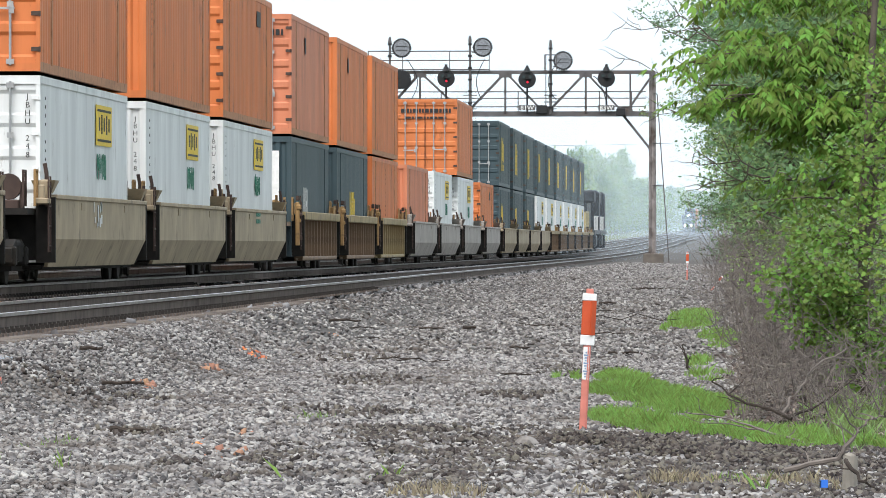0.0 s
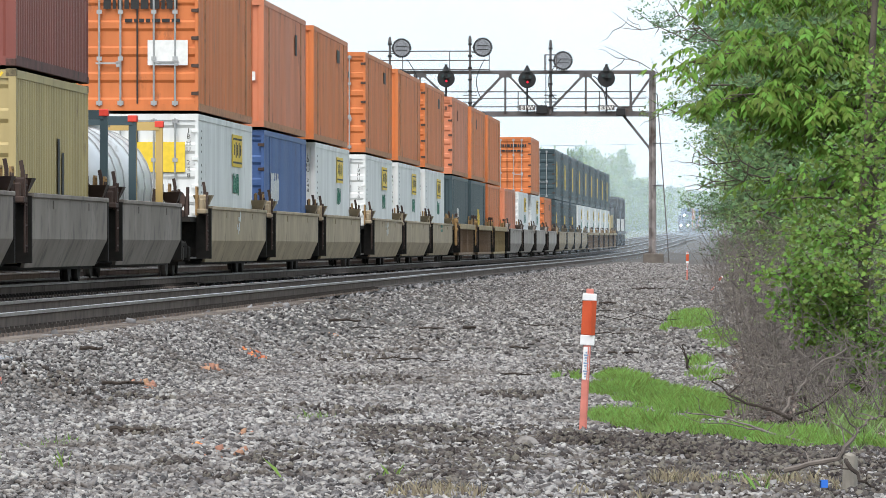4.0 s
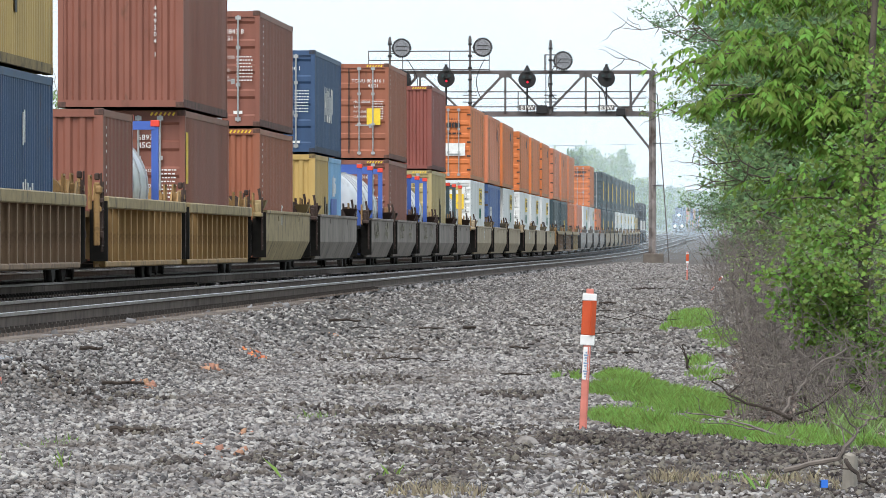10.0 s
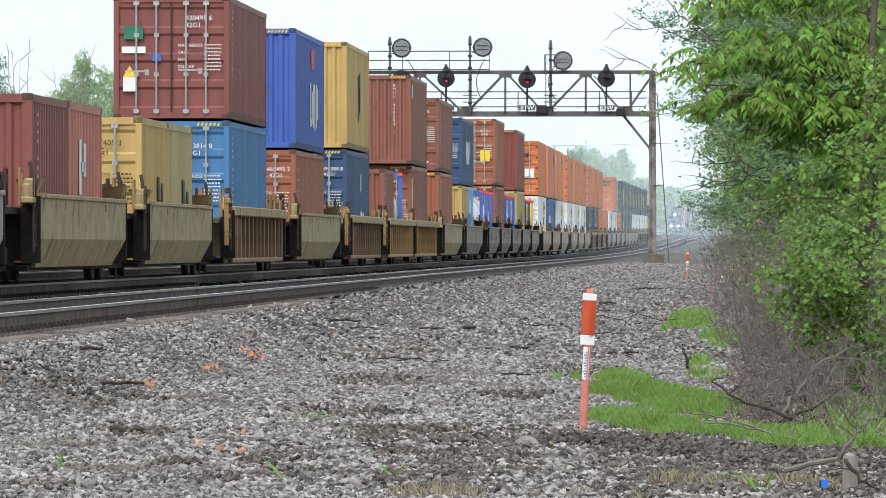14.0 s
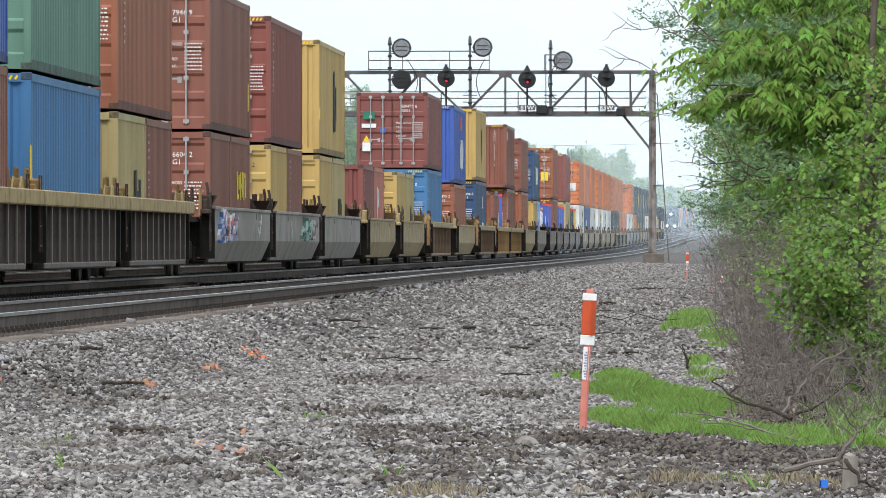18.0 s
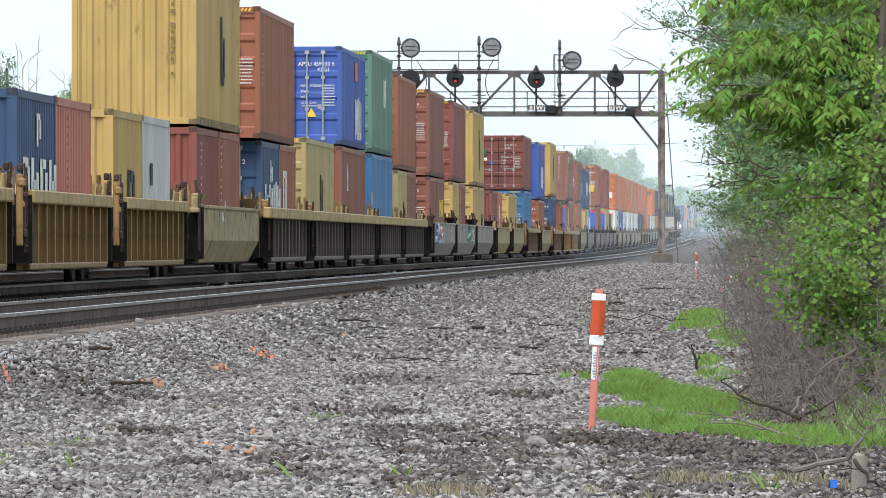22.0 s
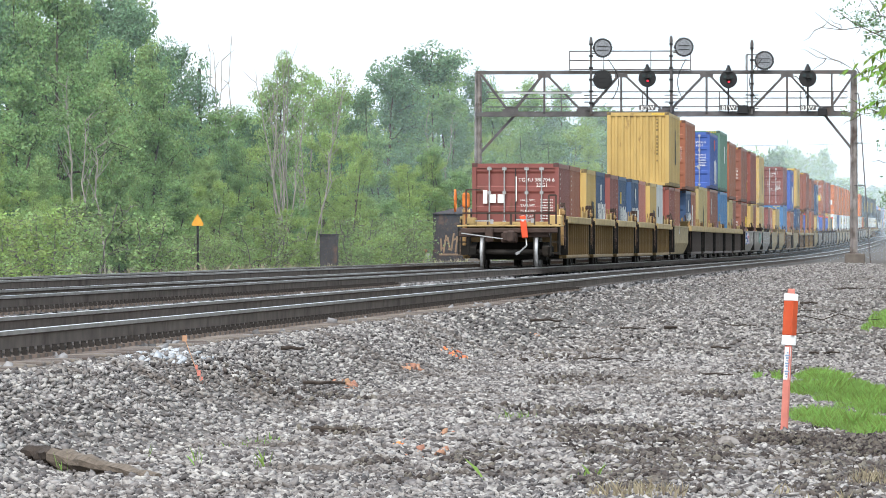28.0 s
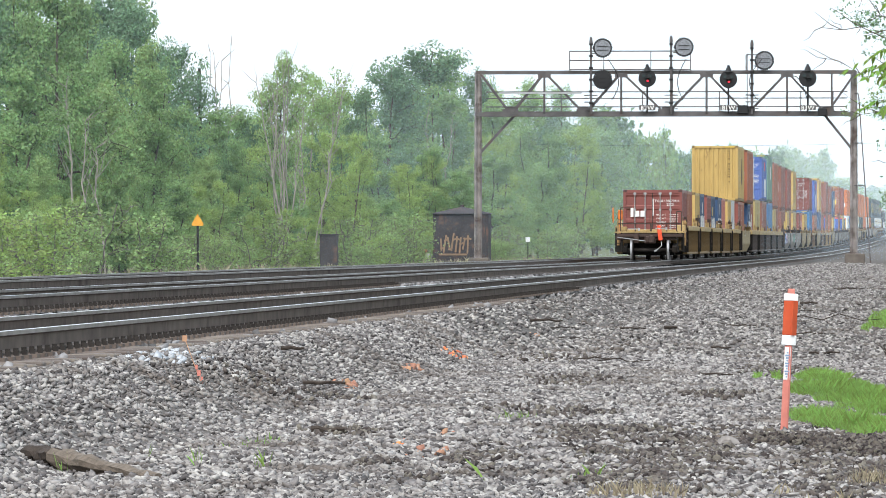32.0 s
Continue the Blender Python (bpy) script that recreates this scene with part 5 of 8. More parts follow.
unit(-206.0, 15.4, 21.0, "smooth", "olive", [(-3.05, D20, "yellow", "door", 2.59, (("ecode", "k", "187409 3\n22G1"), ("edata", "k"), ("sbig", "k", 0.1, 0.4, 1, 1.0))), (3.05, D20, "tan", "front", 2.59, (("sbig", "k", 0.1, 0.4, 1, 1.0),))])
unit(-226.5, 15.4, 20.0, "smooth", "olive", [(-3.1, D20, "maroon", "front", 2.59, (("ecol", "w", 0.0), ("scol", "w", -0.35))), (3.1, D20, "pink", "front", 2.59, (("sbig", "w", -0.2, 0.6, 1, 0.9),))])
# three-unit car with graffiti
unit(-248.4, 17.4, 19.6, "smooth", "tag", [(-3.05, D20, "yellow", "door", 2.59, (("ecode", "k", "17863 6\n22G1"),)), (3.05, D20, "tan", "front", 2.59, (("sbig", "k", 0.0, 0.4, 1, 1.0),))],
     [(0, D40, "yellow", "front", 2.9, (("ecol", "k", -0.85), ("sbig", "k", 0.05, 0.5, 1, 1.6), ("splate", "y", -0.49, 0.35, 0.3, 0.3)))])
unit(-268.0, 17.4, 19.6, "smooth", "tag", [(-3.05, D20, "yellow", "door", 2.59, (("ecode", "k", "863718 2\n22G1"),)), (3.05, D20, "brown", "front", 2.59, (("scol", "w", -0.3),))],
     [(0, D40, "red", "door", 2.9, (("ecode", "w", "12543 7\n45G1"), ("edata", "w"), ("ebox", "y", 0.1, 0.42, 0.25, 0.12), ("scol", "w", -0.42)))], patches=((-3, 0.9, 0.6, 0.5, WHITE_MARK),), sprays=(("green", 3.0, 5.0, 0.6), ("pink", 5.2, 2.4, 0.5)))
unit(-287.3, 17.4, 19.6, "smooth", "tag", [(-3.05, D20, "brown", "door", 2.59, (("ecode", "w", "966604 2\n22G1"), ("edata", "w"))), (3.05, D20, "brown", "front", 2.59, (("sbig", "y", -0.2, 0.6, 3, 0.6),))],
     [(0, D40, "brown", "door", 2.9, (("ecode", "w", "917946 9\n45G1"), ("edata", "w"), ("splate", "y", 0.45, 0.3, 0.2, 0.6)))], patches=((4.5, 0.9, 1.2, 0.4, WHITE_MARK),), sprays=(("white", -6.0, 4.2, 0.72), ("lilac", -5.4, 4.6, 0.66), ("blue", -6.8, 2.6, 0.7), ("red", -5.0, 2.2, 0.5)))
# five-unit black car with a yellow sill
unit(-309.5, 13.2, 15.65, "rib", "black", [(-3.05, D20, "tan", "front", 2.59, (("sbig", "k", 0.1, 0.45, 1, 0.9),)), (3.05, D20, "brown", "front", 2.59, (("scol", "w", -0.4),))],
     [(0, D40, "rust", "door", 2.9, (("edata", "w"), ("scol", "w", -0.38)))])
unit(-325.1, 13.2, 15.65, "rib", "black", [(0, D40, "azure", "front", 2.9, (("splate", "y", -0.5, 0.5, 0.25, 0.7),))], [(0, D40, "green", "door", 2.9, (("ecode", "w", "20"), ("sbig", "w", 0.05, 0.62, 2, 0.8)))])
unit(-340.8, 13.2, 15.65, "rib", "black", [(0, D40, "brown", "front", 2.9, (("sbig", "w", -0.28, 0.72, 1, 0.7),))],
     [(0, D40, "royal", "door", 2.59, (("ecode", "w", "AP2U 459030 5\n            42G1"), ("edata", "w", "MAX. GROSS|TARE|NET|CUB. CAP."), ("etri", "y", 0.35, 0.28), ("sbig", "w", 0.05, 0.3, 3, 1.1), ("splate", "r", 0.1, 0.8, 1.2, 0.5)))])
unit(-356.4, 13.2, 15.65, "rib", "black", [(0, D40, "tan", "door", 2.9, (("ecode", "k", "510"), ("sbig", "k", 0.0, 0.5, 1, 1.2)))])
unit(-372.6, 13.2, 15.65, "rib", "black", [(-3.1, D20, "navy", "door", 2.59, (("ecode", "w", "185241 2\n22G1"), ("sbig", "w", -0.3, 0.48, 4, 0.8), ("sbig", "w", 0.0, 0.75, 1, 0.5))), (3.1, D20, "rust", "front", 2.59, (("sbig", "w", -0.3, 0.6, 1, 0.9),))],
     [(-0.6, D40, "rust", "door", 2.9, (("ecode", "w", "0487 0\n45G1"), ("edata", "w"), ("scol", "w", -0.42)))], front=False)
unit(-391.8, 16.0, 19.0, "smooth", "olive", [(-3.05, D20, "red", "front", 2.59, (("ecol", "w", 0.0), ("scol", "w", -0.3))), (3.05, D20, "rust", "front", 2.59, (("scol", "w", -0.4),))],
     [(0, D40, "yellow", "front", 2.9, (("ecol", "d", 0.62), ("sbig", "k", 0.05, 0.55, 1, 1.4)))], patches=((-3, 1.15, 0.9, 0.25, WHITE_MARK),))
# last five-unit yellow car
unit(-410.6, 13.4, 16.1, "rib", "yellow", [(-3.1, D20, "yellow", "front", 2.59, (("sbig", "k", 0.0, 0.4, 1, 1.1),)), (3.1, D20, "grey", "front", 2.59, (("splate", "k", -0.2, 0.6, 0.5, 0.4),))])
unit(-427.0, 13.4, 16.1, "rib", "yellow", [(-3.1, D20, "navy", "front", 2.59, (("sbig", "w", -0.35, 0.46, 4, 0.8), ("sbig", "w", 0.0, 0.78, 1, 0.5))), (3.1, D20, "pink", "front", 2.59, (("sbig", "w", -0.2, 0.25, 3, 0.5), ("scol", "k", -0.2)))])
unit(-443.4, 13.4, 16.1, "rib", "yellow", [(-3.1, D20, "maroon", "front", 2.59, (("scol", "w", 0.3),)), (3.1, D20, "navy", "front", 2.59, (("sbig", "w", -0.35, 0.46, 4, 0.8), ("splate", "y", -0.2, 0.72, 0.5, 0.4)))])
unit(-459.4, 13.4, 16.1, "rib", "yellow", [(-3.1, D20, "yellow", "front", 2.59, (("sbig", "k", 0.05, 0.4, 1, 1.2),)), (3.1, D20, "navy", "front", 2.59, (("sbig", "w", -0.3, 0.46, 4, 0.8), ("sbig", "w", 0.0, 0.75, 1, 0.5)))])
unit(-475.5, 13.4, 16.1, "rib", "yellow", [(-3.1, D20, "maroon", "door", 2.59, (("ecode", "w", "TGHU 388704 6\n            22G1"), ("edata", "w", "MAX. WT.|TARE WT.|PAYLOAD|CU. CAP."), ("ebox", "w", -0.70, 0.635, 0.12, 0.38), ("ebox", "w", -0.53, 0.615, 0.19, 0.24), ("ebox", "w", -0.33, 0.615, 0.20, 0.24), ("ebox", "w", 0.02, 0.72, 0.035, 0.7), ("scol", "w", -0.35))), (3.1, D20, "rust", "front", 2.59, (("scol", "w", -0.35),))], last=True)

serial = 0
for s, panel, pitch, style, color, low, high, kw in TRAIN:
    load(well_unit(panel, style, color, pitch, **kw), s, 0.0)
    tall = 0.0
    for off, L, col, end, h, marks in low:
        serial += 1
        if col[:2] == "T:":
            load(tank(col[2:]), s + off, FLOOR)
        else:
            load(container(L, col, end, h, L == D53, marks, seed=serial), s + off, FLOOR)
        tall = max(tall, h)
    for off, L, col, end, h, marks in high:
        serial += 1
        load(container(L, col, end, h, L == D53, marks, seed=serial), s + off, FLOOR + tall + 0.045)

# ---- locomotives ----
LOCO = mat("dark_locomotive_paint", (0.02, 0.024, 0.03), 0.5, 0, 0.2, 1.5)


def locomotive(face, label):
    """A road diesel, nose at +y."""
    ob = thing("locomotive", label, "locomotive", "locomotives")
    part("frame", mesh_of("loco_frame", boxes((0, 0, 1.45, 3.05, 21.6, 0.3, 0.03)), LOCO), ob)
    part("long_hood", mesh_of("loco_hood", boxes((0, -3.1, 2.75, 1.9, 15.0, 2.3, 0.12)), LOCO), ob)
    part("radiator", mesh_of("loco_radiator", boxes((0, -8.6, 4.0, 3.0, 4.2, 0.9, 0.15)), LOCO), ob)
    part("cab", mesh_of("loco_cab", boxes((0, 6.6, 3.05, 3.05, 3.6, 3.0, 0.2)), face), ob)
    part("nose", mesh_of("loco_nose", boxes((0, 9.2, 2.45, 2.3, 2.0, 1.9, 0.25)), face), ob)
    part("fuel_tank", mesh_of("loco_fuel", boxes((0, 0, 0.85, 2.9, 5.5, 0.95, 0.15)), LOCO), ob)
    part("windscreen", mesh_of("loco_glass", boxes((-0.7, 8.42, 3.8, 0.9, 0.04, 0.6), (0.7, 8.42, 3.8, 0.9, 0.04, 0.6)), mat("cab_glass", (0.02, 0.03, 0.035), 0.05)), ob)
    part("pilot", mesh_of("loco_pilot", boxes((0, 10.75, 0.75, 2.9, 0.2, 1.0, 0.03), (0, -10.75, 0.85, 2.9, 0.2, 0.8, 0.03)), LOCO), ob)
    for sx in (-1, 1):
        part("handrail", mesh_of(("loco_rail", sx), bars(((sx * 1.48, -10.6, 2.6), (sx * 1.48, 4.8, 2.6), 0.05), *[((sx * 1.48, y, 1.6), (sx * 1.48, y, 2.6), 0.05) for y in range(-10, 5, 3)]), WHITE_MARK), ob)
    for y in (-7.0, 7.0):
        tr = part("truck", mesh_of("loco_truck", boxes((-1.1, 0, 0.62, 0.25, 4.6, 0.45, 0.05), (1.1, 0, 0.62, 0.25, 4.6, 0.45, 0.05), (0, 0, 0.9, 2.2, 1.0, 0.4)), DARK), ob, at=(0, y, 0))
        for dy in (-1.75, 0, 1.75):
            part("wheelset", wheel_mesh(), tr, at=(0, dy, 0))
    return ob


load(locomotive(LOCO, "dark road locomotive leading the departing freight train"), 539.5, 0.0)
load(locomotive(LOCO, "dark road locomotive leading the departing freight train"), 561.8, 0.0)

# the other train, far off, coming this way on the far track
COMING = []
LOCO_BLUE = mat("dark_blue_locomotive_paint", (0.03, 0.055, 0.11), 0.5, 0, 0.2, 1.5)
lead = locomotive(LOCO_BLUE, "dark blue locomotive with lit headlights coming from afar")
lamp = glow("headlight_glow", (1.0, 0.84, 0.6), 30.0)
for i, (x, z) in enumerate(((-0.85, 1.75), (0.85, 1.75), (0.0, 4.35))):
    def bulb():
        bm = bmesh.new()
        bmesh.ops.create_uvsphere(bm, u_segments=12, v_segments=8, radius=0.2)
        return bm
    part("headlight", mesh_of("headlight", bulb, lamp), lead, "lit headlight", (x, 10.9 if z < 3 else 8.6, z))
COMING.append((lead, 0.0, 0.0, 180))
for k in range(14):
    s = 26.0 + 19.0 * k
    COMING.append((well_unit(15.3, "rib", "brown", 19.0, plain=True), s, 0.0, 0))
    COMING.append((container(D53, ("blue", "orange", "grey", "navy", "yellow")[k % 5], "door", 2.9, True, plain=True), s, FLOOR, 0))
    if k % 4 != 1:
        COMING.append((container(D53, ("navy", "blue", "orange", "yellow", "navy")[k % 5], "door", 2.9, True, plain=True), s, FLOOR + 2.93, 0))

# ---- plants ----
BARK = mat("grey_brown_bark", (0.085, 0.068, 0.052), 0.9, 0, 0.3, 6, 0.4, 30)
PALE_BARK = mat("pale_bark", (0.26, 0.235, 0.20), 0.85, 0, 0.25, 4, 0.3, 30)
TWIG = mat("dead_twig_bark", (0.145, 0.122, 0.108), 0.9, 0, 0.3, 6, 0, 30, island=True, rand=0.3)
LEAF_FAR = leaf_mat("dusty_green_leaves", (0.225, 0.34, 0.13), 0.35, 0.45)
LEAF_PALE = leaf_mat("light_green_leaves", (0.285, 0.395, 0.15), 0.35, 0.45)
LEAF_DARK = leaf_mat("dark_green_leaves", (0.145, 0.235, 0.105), 0.35, 0.45)
LEAF_NEAR = leaf_mat("bright_spring_leaves", (0.156, 0.262, 0.042), 0.5, 0.42)
LEAF_MAPLE = leaf_mat("light_maple_leaves", (0.148, 0.245, 0.047), 0.5, 0.42)
LEAF_SAPLING = leaf_mat("lime_sapling_leaves", (0.21, 0.32, 0.06), 0.4, 0.45)
LITTER = mat("dead_brown_leaves", (0.15, 0.115, 0.10), 0.9, 0, 0.3, 6, island=True, rand=0.5)
LEAF_LIME = leaf_mat("yellow_green_leaves", (0.295, 0.395, 0.118), 0.3, 0.45)
LEAF_DEEP = leaf_mat("deep_blue_green_leaves", (0.155, 0.25, 0.135), 0.35, 0.4)
LEAF_SIDE = leaf_mat("olive_green_leaves", (0.215, 0.29, 0.105), 0.45, 0.45)
GRASS = leaf_mat("fresh_grass", (0.222, 0.35, 0.085), 0.4, 0.45)
DRY = leaf_mat("dry_grass", (0.30, 0.25, 0.17), 0.35, 0.3)


def tube(verts, faces, pts, r0, r1, sides=5):
    """A tapered branch along pts, appended to verts and faces (quads)."""
    base = len(verts)
    n = len(pts)
    for i, p in enumerate(pts):
        d = (Vector(pts[min(i + 1, n - 1)]) - Vector(pts[max(i - 1, 0)])).normalized()
        a = d.orthogonal().normalized()
        b = d.cross(a)
        r = r0 + (r1 - r0) * i / (n - 1)
        for k in range(sides):
            ang = 6.2832 * k / sides
            verts.append(Vector(p) + (a * math.cos(ang) + b * math.sin(ang)) * r)
    for i in range(n - 1):
        for k in range(sides):
            faces.append((base + i * sides + k, base + i * sides + (k + 1) % sides, base + (i + 1) * sides + (k + 1) % sides, base + (i + 1) * sides + k))


def wander(rng, a, b, steps, wob):
    a, b = Vector(a), Vector(b)
    out = []
    for i in range(steps + 1):
        t = i / steps
        w = wob * math.sin(3.1416 * t)
        out.append(a.lerp(b, t) + Vector((rng.uniform(-w, w), rng.uniform(-w, w), rng.uniform(-w, w))))
    out[0], out[-1] = a, b
    return out


def plain_mesh(name, verts, faces, material, smooth_shade=True):
    me = bpy.data.meshes.new(name)
    me.from_pydata([tuple(v) for v in verts], [], faces)
    if smooth_shade:
        me.polygons.foreach_set("use_smooth", [True] * len(faces))
    me.materials.append(material)
    return me


def leaves_mesh(name, centres, length, width, seed, material, droop=0.3, out_from=None):
    """Pointed four-cornered leaves folded along the middle, one at each centre."""
    rng = np.random.default_rng(seed)
    c = np.asarray(centres, float)
    n = len(c)
    d = rng.normal(0, 1, (n, 3))
    d[:, 2] = d[:, 2] * 0.6 - droop
    d /= np.linalg.norm(d, axis=1)[:, None]
    up = rng.normal(0, 0.55, (n, 3)) + np.array([0, 0, 1.0])
    if out_from is not None:
        o = c - np.asarray(out_from)
        o /= np.linalg.norm(o, axis=1)[:, None] + 1e-6
        up += 1.5 * o
    s = np.cross(d, up)
    s /= np.linalg.norm(s, axis=1)[:, None] + 1e-6
    k = rng.uniform(0.6, 1.3, (n, 1))
    nrm = np.cross(s, d)
    v = np.stack([c, c + d * length * k * 0.5 + s * width * k * 0.5 + nrm * width * 0.15, c + d * length * k, c + d * length * k * 0.5 - s * width * k * 0.5 + nrm * width * 0.15], 1)
    f = np.arange(n * 4).reshape(n, 4)
    return big_mesh(name, v.reshape(-1, 3), f, material)


def tree_kind(seed, height, spread, leaves, leaf, material, bark=BARK, low=0.12, trunks=1, sparse=1.0):
    """Meshes of one kind of tree, foot at the origin: trunk with limbs, and the crown."""
    rng = random.Random(seed)
    nrng = np.random.default_rng(seed)
    verts, faces, tips = [], [], []
    for k in range(trunks):
        ox, oy = (rng.uniform(-0.5, 0.5), rng.uniform(-0.5, 0.5)) if trunks > 1 else (0, 0)
        top = (rng.uniform(-0.1, 0.1) * height + ox * 3, rng.uniform(-0.1, 0.1) * height + oy * 3, height * rng.uniform(0.86, 0.96))
        spine = wander(rng, (ox, oy, -0.2), top, 7, 0.035 * height)
        tube(verts, faces, spine, 0.017 * height / trunks ** 0.5, 0.02, 7)
        tips += [(q, spread * 0.5) for q in spine[max(1, round(low * 7)):]] * 2
        limbs = int(15 / trunks ** 0.6)
        for i in range(limbs):
            t = low + (0.95 - low) * (i + rng.random()) / limbs
            j = min(6, int(t * 7))
            p = spine[j].lerp(spine[j + 1], t * 7 - j)
            ang = rng.uniform(0, 6.283)
            reach = spread * (0.35 + 0.65 * math.sin(3.1416 * min(1, 0.15 + 0.85 * (t - low) / (1 - low)) ** 0.8)) * rng.uniform(0.6, 1.08)
            end = p + Vector((math.cos(ang) * reach, math.sin(ang) * reach, reach * rng.uniform(0.15, 0.75)))
            end.z = min(end.z, height * rng.uniform(0.93, 1.02))
            limb = wander(rng, p, end, 4, 0.12 * reach)
            tube(verts, faces, limb, 0.006 * height * (1.1 - t), 0.012, 5)
            for q in (limb[2], limb[3], limb[4]):
                tips.append((q, reach))
                for m in range(4):
                    e = q + Vector((rng.uniform(-1, 1), rng.uniform(-1, 1), rng.uniform(-0.5, 0.7))) * reach * 0.5
                    if m < 2:
                        tube(verts, faces, [q, q.lerp(e, 0.5) + Vector((0, 0, 0.06)), e], 0.018, 0.006, 3)
                    tips.append((e, reach * 0.8))
        tips.append((Vector(top), spread * 0.5))
    pts, mids = [], []
    per = max(4, int(leaves / len(tips)))
    for q, reach in tips:
        if rng.random() > sparse:
            continue
        r = rng.uniform(0.13, 0.27) * spread
        g = nrng.normal(0, 1, (int(per * rng.uniform(0.5, 1.6)), 3))
        g /= np.linalg.norm(g, axis=1)[:, None]
        g *= r * nrng.uniform(0.55, 1.05, (len(g), 1)) ** 0.5
        g[:, 2] = np.where(g[:, 2] < 0, g[:, 2] * 0.4, g[:, 2] * 0.75)
        pts.append(g + np.array(q))
        mids.append(np.tile(np.array(q) - np.array((0, 0, 0.25 * r)), (len(g), 1)))
    pts, mids = np.concatenate(pts), np.concatenate(mids)
    keep = pts[:, 2] > 0.1
    return (plain_mesh("trunk", verts, faces, bark), leaves_mesh("crown", pts[keep], leaf, leaf * 0.62, seed, material, 0.2, mids[keep]))


def plant(name, meshes, x, y, turn, size, label, category, group="", tall=1.0):
    ob = thing(name, label, category, group)
    ob.matrix_world = Matrix.Translation((x + bend(y), y, land(x + bend(y), y) - 0.05)) @ Matrix.Rotation(turn, 4, "Z") @ Matrix.Diagonal((size, size, size * tall, 1))
    part("trunk" if category == "tree" else "stem", meshes[0], ob)
    part("crown" if category == "tree" else "foliage", meshes[1], ob)
    return ob


rng = random.Random(77)
KINDS = [tree_kind(100 + i, 10.0, s, int(n * 1.45), 0.16, m, b, lo, tr, sp) for i, (s, n, m, b, lo, tr, sp) in enumerate((
    (2.5, 11000, LEAF_FAR, BARK, 0.10, 1, 1.0), (2.7, 11500, LEAF_DARK, BARK, 0.12, 1, 1.0), (2.3, 7500, LEAF_PALE, PALE_BARK, 0.35, 3, 0.75),
    (2.6, 11000, LEAF_FAR, BARK, 0.06, 2, 1.0), (2.4, 10500, LEAF_PALE, BARK, 0.10, 1, 0.95),
    (2.7, 11500, LEAF_DEEP, BARK, 0.12, 1, 1.0), (2.4, 10000, LEAF_LIME, BARK, 0.06, 2, 0.95)))]
BUSHES = [tree_kind(200 + i, 3.0, 1.5, n, 0.17, m, TWIG, 0.02, 4, sp) for i, (n, m, sp) in enumerate(((2600, LEAF_LIME, 1.0), (2400, LEAF_PALE, 1.0), (1500, LEAF_SIDE, 0.7)))]
FAR_KINDS = [tree_kind(300 + i, 12.0, 4.0, 1500, 0.7, m) for i, m in enumerate((LEAF_FAR, LEAF_DARK, LEAF_PALE))]
WOOD = "leafy green broadleaf tree in the wood beside the railway"


def wood_tree(bearing, top, away, kind, wide=64.0, far=False):
    """A tree of the wood, by its bearing left of the line's direction, the height of its top over the horizon
    (both in thirteen-thousandths), its distance from the camera's line and its half width (same measure)."""
    y = FOCAL * away / bearing
    h = top * y / FOCAL + 1.1
    r = wide * y / FOCAL
    ob = thing("tree", WOOD, "tree", "woodland trees")
    k = FAR_KINDS[kind % 3] if far else KINDS[kind]
    n, s = (12.0, 4.0) if far else (10.0, 2.6)
    ob.matrix_world = Matrix.Translation((-away, y, land(-away, y) - 0.1)) @ Matrix.Rotation(rng.uniform(0, 6.28), 4, "Z") @ Matrix.Diagonal((r / s, r / s, h / n, 1))
    part("trunk", k[0], ob)
    part("crown", k[1], ob)


for b, t, w, k, r in ((1780, 520, 30, 0, 90), (1720, 500, 33, 1, 90), (1630, 480, 33, 3, 85), (1560, 500, 30, 0, 80), (1490, 480, 35, 5, 85), (1425, 460, 33, 5, 75), (1385, 385, 31, 4, 55),
                      (1352, 388, 36, 5, 60), (1300, 255, 34, 3, 52), (1258, 268, 38, 0, 56), (1285, 175, 31, 4, 40), (1195, 362, 32, 4, 52), (1150, 325, 33, 2, 55), (1105, 342, 35, 2, 50),
                      (1070, 300, 36, 0, 48), (1046, 295, 38, 4, 45), (1020, 290, 36, 1, 45), (978, 345, 36, 5, 58), (925, 375, 37, 5, 78), (870, 352, 37, 3, 58), (838, 325, 36, 5, 45),
                      (808, 285, 34, 4, 48), (770, 312, 36, 2, 46), (730, 285, 34, 0, 46), (684, 285, 37, 3, 46), (640, 235, 34, 4, 40), (606, 248, 38, 0, 42)):
    wood_tree(b, t, w, k, r * 1.22)
for b, t, w, k, r in ((1690, 430, 31, 1, 100), (1600, 400, 32, 0, 95), (1530, 410, 33, 3, 95), (1455, 390, 32, 0, 85), (1410, 330, 31, 3, 70), (1660, 330, 29.5, 3, 85), (1500, 310, 30, 4, 80), (900, 300, 35, 0, 75), (700, 250, 35, 1, 60), (1560, 480, 37, 5, 110), (1650, 500, 38, 5, 110), (1470, 470, 38, 3, 95)):
    wood_tree(b, t, w, k, r)
for i, b in enumerate(range(1800, 560, -36)):
    wood_tree(b + rng.uniform(-12, 12), rng.uniform(80, 215), rng.uniform(28, 30.5), rng.choice((6, 4, 4, 3, 0, 6)), rng.uniform(34, 52))
for i, b in enumerate(range(1800, 560, -44)):
    wood_tree(b + rng.uniform(-12, 12), rng.uniform(180, 270), rng.uniform(31.5, 33.5), rng.choice((0, 1, 3, 4, 5, 5)), rng.uniform(44, 60))
